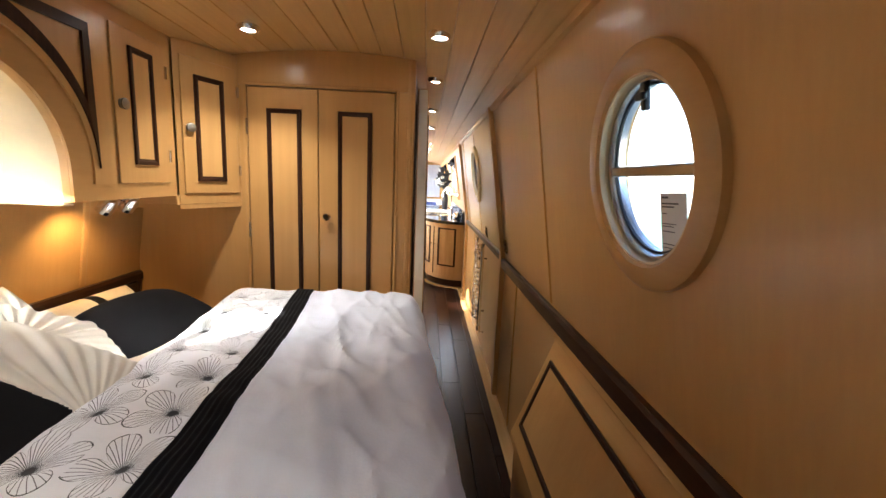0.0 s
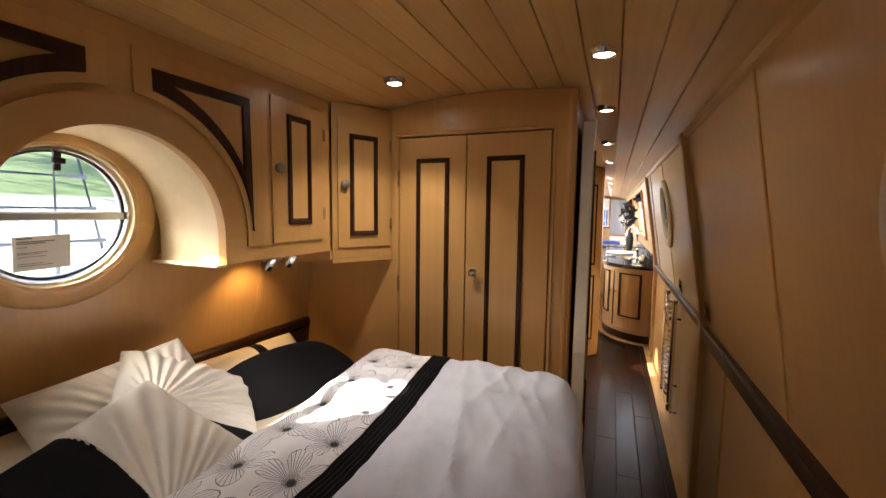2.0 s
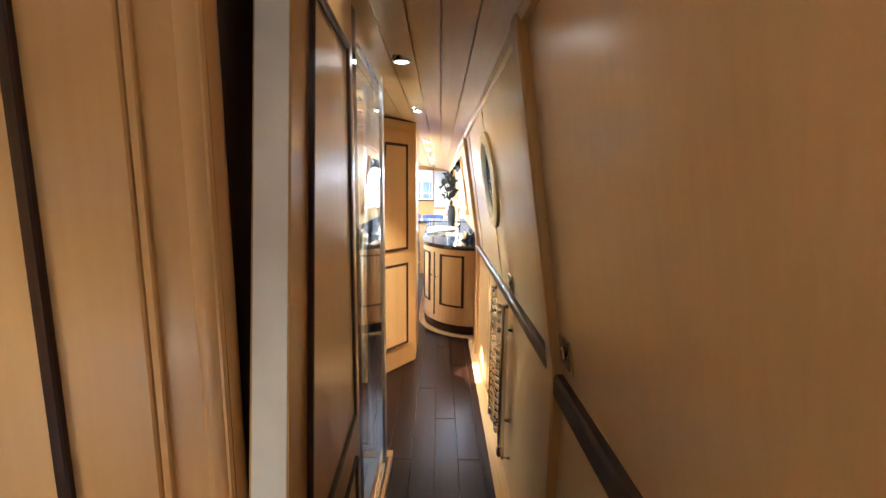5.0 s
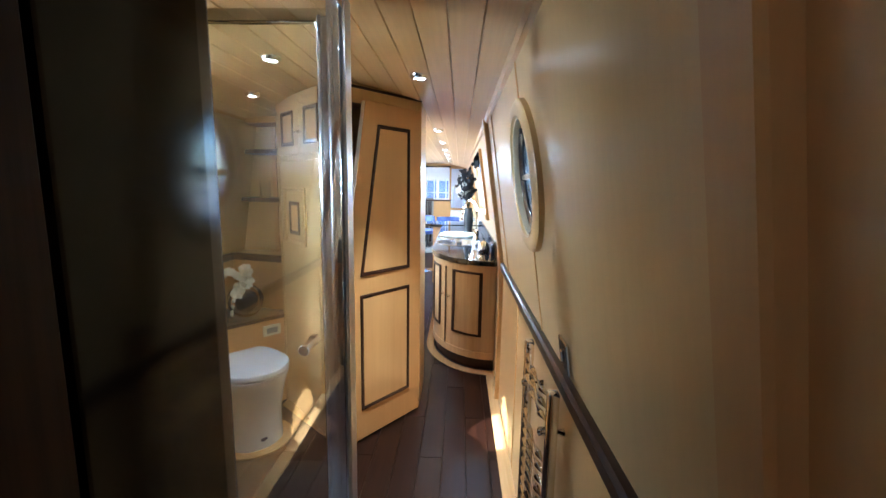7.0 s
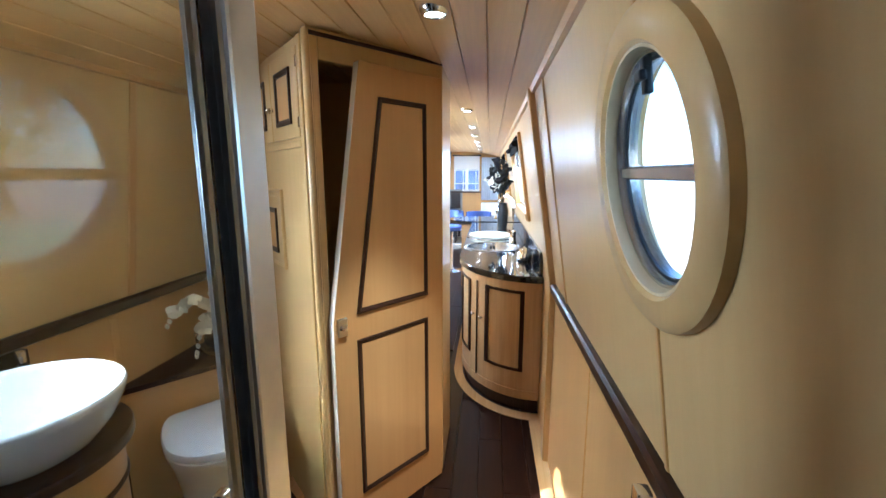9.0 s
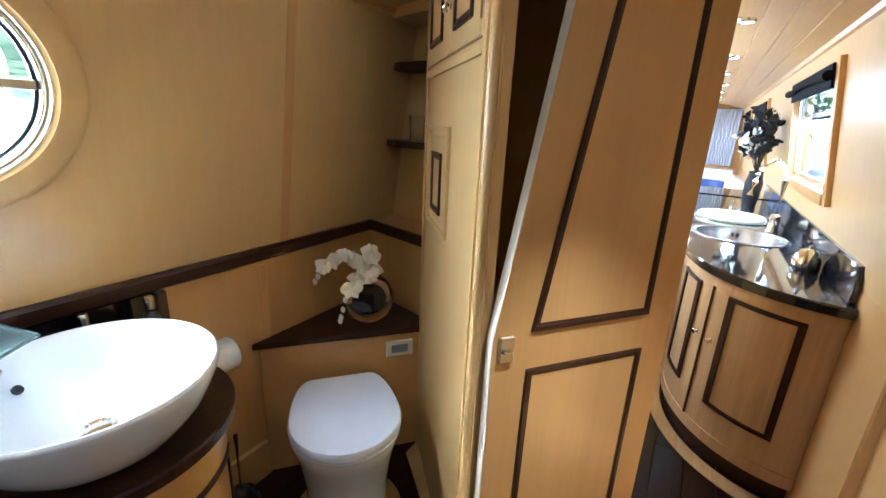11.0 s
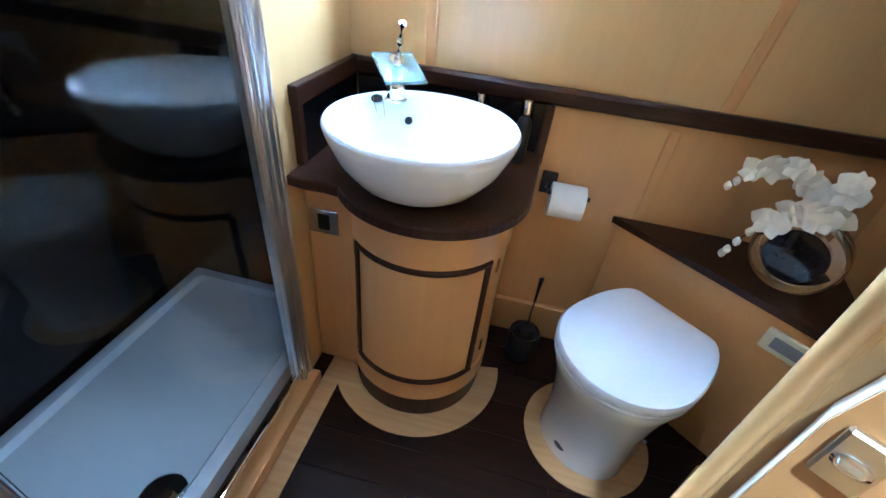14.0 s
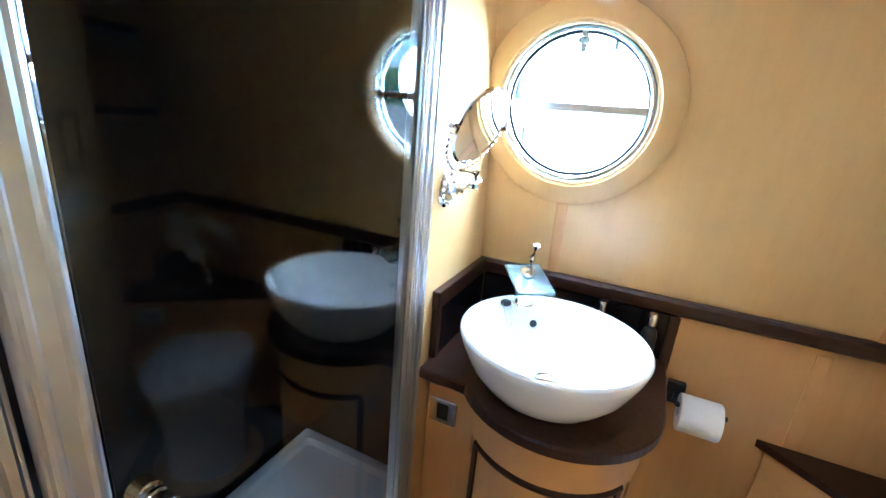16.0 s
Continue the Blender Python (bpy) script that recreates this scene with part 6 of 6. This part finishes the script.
for k in range(3):
    for b0, b1 in ((0.14, 0.34), (0.37, 0.57), (0.60, 0.80)):
        bm = bmesh.new()
        moulding(bm, P, rect(0.03 + 0.53 * k, 0.50 + 0.53 * k, b0, b1), 0.02, 0.008)
        part("drawer_bead", bm, wenge, lg)
        knob(P, 0.265 + 0.53 * k, (b0 + b1) / 2, lg, 0.012, 0.022)
lw = thing("galley_worktop", (-0.3, 7.4, 0.85), "polished black granite worktop on the cabinet run", "worktop")
bm = bmesh.new()
pts = [(-0.757, 6.57), (-0.09, 6.57)] + [(-0.09 + 0.24 * math.sin(radians(t)), 6.85 - 0.28 * math.cos(radians(t))) for t in range(10, 91, 10)] + [(0.15, 8.62), (-0.757, 8.62)]
prism(bm, FLAT, pts, 0.852, 0.888)
part("slab", bm, granite, lw)

# breakfast bar across the far end of the right run
bb = thing("breakfast_bar", (0.8, 8.75, 0), "rounded breakfast bar with a pale polished top", "table")
bm = bmesh.new()
pts = [(1.095, 8.62)] + [(0.72 + 0.40 * math.cos(radians(t)) - 0.1, 8.95 + 0.33 * math.sin(radians(t))) for t in range(270, 89, -12)] + [(1.095, 9.28)]
prism(bm, FLAT, pts, 0.86, 0.895)
part("top", bm, granite, bb)
bm = bmesh.new()
prism(bm, FLAT, [(1.095, 8.64), (0.62, 8.66), (0.42, 8.8), (0.42, 9.1), (0.62, 9.24), (1.095, 9.26)], 0, 0.859)
part("base", bm, gw, bb)

# dark-leaved bouquet by the galley window
BX, BY = 0.92, 7.90
bq = thing("flower_vase", (BX, BY, 0.888), "low black vase of dark and white artificial flowers", "plant")
bm = bmesh.new()
lathe(bm, Plane((BX, BY, 0.8885), (1, 0, 0), (0, 1, 0)), [(0.05, 0), (0.045, 0.015), (0.055, 0.10), (0.060, 0.20), (0.045, 0.27), (0.05, 0.29), (0.042, 0.29), (0.038, 0.26)], 28)
part("vase_body", bm, black_pl, bq, "glossy black vase", True)
rng = random.Random(11)
sb, lb, fb = bmesh.new(), bmesh.new(), bmesh.new()
for k in range(34):
    a, sp = rng.uniform(0, math.tau), rng.uniform(0.03, 0.24)
    tip = Vector((BX - 0.02 + sp * math.cos(a) * 0.85, BY + sp * math.sin(a) * 1.2, 1.30 + rng.uniform(0, 0.36) * (1.15 - sp * 2)))
    tip.x = min(tip.x, 0.975)
    mid = Vector((BX, BY, 1.20)).lerp(tip, 0.5) + Vector((0, 0, 0.05))
    tube(sb, [(BX, BY, 1.15), mid, tip], 0.0028, 5)
    white = tip.x < BX - 0.03 and tip.z < 1.46
    for j in range(9):
        c = mid.lerp(tip, rng.uniform(0.15, 1.0))
        d = Vector((rng.uniform(-1, 0.4), rng.uniform(-1, 1), rng.uniform(-0.5, 0.8))).normalized()
        n = d.cross(Vector((rng.uniform(-1, 1), rng.uniform(-1, 1), 1))).normalized()
        petal(fb if white and rng.random() < 0.65 else lb, c, d, d.cross(n).normalized(), n, rng.uniform(0.04, 0.075), rng.uniform(0.016, 0.030))
part("stems", sb, stem_m, bq)
part("leaves", lb, plain("black_leaf", (0.018, 0.018, 0.022), 0.5), bq, "dark leaves and blooms", True)["kind"] = "stuff"
part("blooms", fb, petal_m, bq, "white blooms", True)["kind"] = "stuff"


# bar stools with blue seats
def stool(x, y):
    e = thing("bar_stool", (x, y, 0), "chrome bar stool with a round dark blue seat", "stool", "bar stools")
    P = Plane((x, y, 0), (1, 0, 0), (0, 1, 0))
    bm = bmesh.new()
    lathe(bm, P, [(0.19, 0), (0.19, 0.012), (0.05, 0.03), (0.028, 0.06), (0.028, 0.60), (0.05, 0.64)], 30)
    part("pedestal", bm, chrome, e, "", True)
    bm = bmesh.new()
    lathe(bm, P, [(0.17, 0.64), (0.185, 0.66), (0.185, 0.70), (0.165, 0.715), (0.05, 0.72)], 32)
    part("seat", bm, plain("blue_vinyl", (0.03, 0.05, 0.16), 0.4), e, "dark blue padded seat", True)
    bm = bmesh.new()
    ring_solid(bm, P, [(0.175, 0.76), (0.19, 0.75), (0.205, 0.80), (0.20, 0.93), (0.185, 0.93)], 24, radians(20), radians(160))
    part("backrest", bm, plain("blue_vinyl_back", (0.03, 0.05, 0.16), 0.4), e, "curved blue back", True)


stool(0.62, 9.55)
stool(0.20, 9.7)

# stove on its tiled hearth at the far end
st = thing("stove", (0.02, 11.9, 0), "black iron stove on a dark tiled hearth", "stove")
bm = bmesh.new()
box(bm, -0.25, 0.14, 11.75, 12.1, 0.22, 0.75, 0.01)
box(bm, -0.28, 0.17, 11.72, 12.13, 0.75, 0.78, 0.006)
part("body", bm, black_pl, st)
bm = bmesh.new()
tube(bm, [(-0.05, 11.95, 0.78), (-0.05, 11.95, 1.93)], 0.055, 18)
part("flue", bm, black_pl, st, "", True)
bm = bmesh.new()
for ax in (-0.22, 0.10):
    for ay in (11.78, 12.06):
        box(bm, ax - 0.015, ax + 0.015, ay - 0.015, ay + 0.015, 0.101, 0.22, 0.003)
part("feet", bm, black_pl, st)
bm = bmesh.new()
box(bm, -0.21, 0.10, 11.742, 11.752, 0.34, 0.62, 0.004)
part("door_glass", bm, granite, st)
he = thing("hearth", (-0.2, 12.1, 0), "hearth and surround of small dark glossy tiles", "hearth")
bm = bmesh.new()
box(bm, -0.755, 0.22, 11.6, 12.58, 0.0, 0.10, 0.004)
box(bm, -0.755, 0.19, 12.56, 12.59, 0.1, 1.16, 0.002)
part("backing", bm, plain("grout", (0.25, 0.24, 0.22), 0.8), he)
tile = bmesh.new()
box(tile, 0.003, 0.097, -0.004, 0, 0.003, 0.047, 0.0015)
t0 = part("tile", tile, plain("dark_tile", (0.03, 0.02, 0.018), 0.15, vary=0.5, scale=20), he)
t0.matrix_parent_inverse = Matrix.Translation(-he.location) @ Matrix.Translation((-0.75, 12.56, 0.12))
for i in range(9):
    for j in range(20):
        if i + j == 0:
            continue
        o = t0.copy()
        scene.collection.objects.link(o)
        o.matrix_parent_inverse = Matrix.Translation(-he.location) @ Matrix.Translation((-0.75 + 0.1 * i, 12.56, 0.12 + 0.05 * j))

# sofa by the bow
sf = thing("sofa", (0.8, 11.0, 0), "low white upholstered sofa along the saloon wall", "sofa")
bm = bmesh.new()
box(bm, 0.62, 1.09, 10.221, 11.779, 0.08, 0.42, 0.03)
part("seat", bm, linen, sf, "", True)
bm = bmesh.new()
box(bm, 0.94, 1.09, 10.221, 11.779, 0.421, 0.86, 0.04)
part("back", bm, linen, sf, "", True)
for yy in (10.1, 11.78):
    bm = bmesh.new()
    box(bm, 0.60, 1.09, yy, yy + 0.12, 0.0, 0.6, 0.03)
    part("arm", bm, linen, sf, "", True)
for k in range(2):
    for xx in (0.65,):
        bm = bmesh.new()
        box(bm, xx, xx + 0.05, 10.35 + k * 1.3, 10.4 + k * 1.3, 0, 0.08, 0.004)
        part("foot", bm, wenge, sf)

# paired casements in the bow bulkhead, a white blind above and a curtain beside
white_gloss = plain("white_gloss", (0.8, 0.8, 0.78), 0.25)
bw = thing("window_bow", (0.28, 12.6, 1.12), "pair of white-framed casement windows in the bow bulkhead", "window", kind="structure")
for k in range(2):
    x0 = 0.28 * k
    P = Plane((x0, 12.605, 1.12), (1, 0, 0), (0, 0, 1))
    bm = bmesh.new()
    for q in ((0, 0.032, 0, 0.74), (0.248, 0.28, 0, 0.74), (0.032, 0.248, 0, 0.035), (0.032, 0.248, 0.70, 0.74), (0.032, 0.248, 0.155, 0.175), (0.032, 0.248, 0.44, 0.46), (0.19, 0.208, 0.035, 0.44)):
        slab(bm, P, q[0], q[1], q[2], q[3], -0.03, 0.012, 0.003)
    fr = part("sash", bm, white_gloss, bw, "white painted sash")
    bm = bmesh.new()
    slab(bm, P, 0.025, 0.255, 0.025, 0.71, -0.012, -0.008, 0)
    g = part("pane", bm, pane_glass, fr)
    g.visible_shadow = False
bm = bmesh.new()
box(bm, -0.04, 0.60, 12.55, 12.598, 1.085, 1.118, 0.004)
part("sill", bm, wenge, bw, "dark wenge sill")
bl = thing("roller_blind", (0.28, 12.56, 1.88), "white roller blind half drawn over the bow window", "blind")
bm = bmesh.new()
box(bm, 0.01, 0.55, 12.578, 12.581, 1.585, 1.87, 0)
part("cloth", bm, plain("blind_cloth", (0.82, 0.82, 0.80), 0.9, vary=0.02), bl)
bm = bmesh.new()
tube(bm, [(-0.03, 12.565, 1.885), (0.59, 12.565, 1.885)], 0.018, 12)
part("roller", bm, black_pl, bl, "dark roller tube", True)
cu = thing("curtain", (0.77, 12.5, 0.9), "white gathered curtain hanging beside the bow window", "curtain")
bm = bmesh.new()
rows_ = [[(0.60 + 0.36 * i / 60, 12.53 + 0.022 * math.sin(i * 0.95) + d, z) for i in range(61)] for z, d in ((1.84, 0.0), (1.4, 0.004), (0.93, -0.004))]
loft(bm, rows_, False, False, closed=False)
ob = part("cloth", bm, linen, cu, "", True)
th = ob.modifiers.new("thickness", "SOLIDIFY")
th.thickness = 0.004
st2 = thing("bow_steps", (0.78, 12.2, 0), "low white painted steps up to the bow", "steps")
for k, (ya, zt) in enumerate(((11.98, 0.30), (12.24, 0.60), (12.45, 0.88))):
    bm = bmesh.new()
    box(bm, 0.60, 1.02, ya, 12.585, 0.0 if k == 0 else (0.301, 0.601)[k - 1], zt, 0.006)
    part("step", bm, white_gloss, st2)

# ---- outside ----
bm = bmesh.new()
box(bm, -400, 400, -400, 400, -0.85, -0.80, 0)
m_, n_, l_, b_ = nodes_of("yard_and_grass")
tc = n_.new("ShaderNodeTexCoord")
sx = n_.new("ShaderNodeSeparateXYZ")
l_.new(tc.outputs["Object"], sx.inputs[0])
mr_ = n_.new("ShaderNodeMapRange")
mr_.inputs["From Min"].default_value, mr_.inputs["From Max"].default_value = -10.6, -9.9
l_.new(sx.outputs[0], mr_.inputs[0])
gr = ramp(n_, l_, noise_tex(n_, l_, 3.0, 5), [(0.3, (0.05, 0.10, 0.02)), (0.7, (0.12, 0.19, 0.05))])
gv = ramp(n_, l_, noise_tex(n_, l_, 6.0, 6), [(0.3, (0.42, 0.39, 0.34)), (0.7, (0.56, 0.53, 0.47))])
mxx = n_.new("ShaderNodeMix")
mxx.data_type = "RGBA"
l_.new(mr_.outputs[0], mxx.inputs[0])
l_.new(gr, mxx.inputs[6])
l_.new(gv, mxx.inputs[7])
l_.new(mxx.outputs[2], b_.inputs["Base Color"])
setv(b_, Roughness=0.95)
tagged(part("ground", bm, m_), "pale gravel boatyard running into mown grass", "ground", kind="structure")
bm = bmesh.new()
P = Plane((0, -300, 0), (1, 0, 0), (0, 0, 1))
prism(bm, P, [(-400, -0.79), (-1.9, -0.79), (-1.9, 0.50), (-2.1, 0.55), (-6.5, 0.85), (-11.5, 1.95), (-24, 4.2), (-60, 6.5), (-400, 9.0)], 0, -600)
tagged(part("bank", bm, m_), "pale gravel bank rising to sunlit mown grass", "ground", kind="structure")


def tree(x, y, h, seed, base=-0.8):
    rng = random.Random(seed)
    e = thing("tree", (x, y, base), "leafy broad green tree beyond the boatyard", "tree", "yard trees")
    bm = bmesh.new()
    tube(bm, [(x, y, base), (x + 0.1, y, base + h * 0.35), (x, y + 0.2, base + h * 0.65)], 0.28, 10, [1.2, 0.8, 0.45])
    cl_ = []
    for k in range(7):
        a = rng.uniform(0, math.tau)
        tip = Vector((x + math.cos(a) * h * 0.28, y + math.sin(a) * h * 0.28, base + 0.8 + h * rng.uniform(0.3, 0.85)))
        tube(bm, [(x, y, base + h * 0.3 + 0.1 * k), tip], 0.09, 6, [1, 0.4])
        cl_.append(tip)
    part("trunk", bm, plain("bark", (0.10, 0.07, 0.05), 0.9), e)
    bm = bmesh.new()
    for k in range(1500):
        c = rng.choice(cl_) + Vector((rng.gauss(0, h * 0.11), rng.gauss(0, h * 0.11), rng.gauss(0, h * 0.09)))
        s = rng.uniform(0.10, 0.24)
        d = Vector((rng.uniform(-1, 1), rng.uniform(-1, 1), rng.uniform(-1, 1))).normalized()
        n = d.cross(Vector((0.3, 0.5, 0.8))).normalized()
        vv = [bm.verts.new(c + q) for q in (d * s, n * s * 0.6, -d * s, -n * s * 0.6)]
        bm.faces.new(vv)
    part("crown", bm, leaf_m, e, "clumps of green leaves")


leaf_m = plain("green_leaf", (0.07, 0.13, 0.03), 0.7, vary=0.4, scale=1.5)
for k, (x, y, h) in enumerate(((-24, 8, 8), (-26, 16, 9), (-23, 24, 8), (-28, 32, 10), (-25, 2, 9), (-24, -8, 9), (26, 6, 7), (28, 14, 9), (25, -4, 8), (27, 24, 9), (6, 40, 9), (-4, 42, 10), (1, 38, 8))):
    tree(x, y, h, 100 + k, 4.0 if x < -20 else -0.8)

# tubular trestle steps standing in the yard
ts = thing("trestle_steps", (-3.9, 2.6, 0.66), "blue-grey tubular steel steps standing in the yard", "steps")
tm = plain("galvanised_tube", (0.20, 0.25, 0.30), 0.5, 0.6)
for yy in (2.2, 3.0):
    bm = bmesh.new()
    tube(bm, [(-4.4, yy, 0.70), (-4.3, yy, 3.0)], 0.022, 8)
    tube(bm, [(-3.5, yy, 0.64), (-4.2, yy, 2.6)], 0.022, 8)
    part("side_frame", bm, tm, ts)
for k in range(6):
    q = k / 6
    bm = bmesh.new()
    tube(bm, [(-3.5 - 0.7 * q, 2.2, 0.9 + 1.7 * q), (-3.5 - 0.7 * q, 3.0, 0.9 + 1.7 * q)], 0.02, 8)
    part("rung", bm, tm, ts)
bm = bmesh.new()
box(bm, -4.6, -4.1, 2.15, 3.05, 2.35, 2.39, 0.004)
part("platform", bm, tm, ts)

# blue canvas block added outside the bow window to keep out bright sky
cv = thing("cratch_cover", (0.2, 13.6, -0.1), "added blue canvas block darkening the view through the bow window", "cover")
bm = bmesh.new()
P = Plane((0, 13.45, 0), (1, 0, 0), (0, 0, 1))
prism(bm, P, [(CX - 0.9, 0.2), (CX + 0.9, 0.2), (CX + 0.75, 1.45), (CX, 1.78), (CX - 0.75, 1.45)], 0, -1.4)
part("canvas", bm, plain("blue_canvas", (0.06, 0.10, 0.22), 0.8, vary=0.5, scale=5), cv)
bm = bmesh.new()
box(bm, CX - 1.0, CX + 1.0, 12.66, 15.2, -0.79, 0.199, 0.03)
part("deck", bm, plain("deck_paint", (0.10, 0.11, 0.12), 0.6), cv)

# neighbouring boat moored alongside
nbm = thing("moored_boat", (5.5, 3, -0.8), "pale green cabin of a boat moored alongside", "boat")
bm = bmesh.new()
box(bm, 4.2, 6.2, -8, 9, -0.79, 0.15, 0.05)
part("hull", bm, plain("hull_paint", (0.05, 0.06, 0.07), 0.4), nbm)
bm = bmesh.new()
box(bm, 4.4, 6.0, -6, 7.5, 0.151, 1.0, 0.06)
cbn = part("cabin", bm, plain("green_cabin_paint", (0.18, 0.36, 0.30), 0.35), nbm, "pale green cabin")
for k in range(5):
    bm = bmesh.new()
    box(bm, 4.385, 4.40, -5 + 2.4 * k, -4 + 2.4 * k, 0.45, 0.8, 0.005)
    part("boat_window", bm, granite, cbn)

# ---- floor boards, laid last ----
me_cache = {}
FW, FL = 0.125, 1.2
for i in range(15):
    x = CX - 0.93 + i * FW
    off = (i % 3) * 0.4
    y = Y0 - off
    while y < Y1:
        ya, yb = max(y, Y0), min(y + FL, Y1)
        y += FL
        if yb - ya < 0.05:
            continue
        if x < 0.40 and (yb < 3.8 or ya > 5.3) and not (6 < ya < 9 and x > 0.05):
            continue
        key = round(yb - ya, 3)
        if key not in me_cache:
            bm = bmesh.new()
            box(bm, 0.0008, FW - 0.0008, 0.0008, key - 0.0008, -0.0118, 0, 0.0014)
            o = part("plank", bm, floor_wood, floor)
            me_cache[key] = o.data
        else:
            o = new("plank", me_cache[key])
            o.parent = floor
        o.location = (x, ya, 0)
bm = bmesh.new()
for x0, x1, y0, y1 in ((-0.76, 0.40, Y0, 3.6), (-0.76, 0.40, 5.4, Y1)):
    box(bm, x0, x1, y0, y1, -0.0119, -0.002, 0.001)
part("floor_fill", bm, floor_wood, floor)
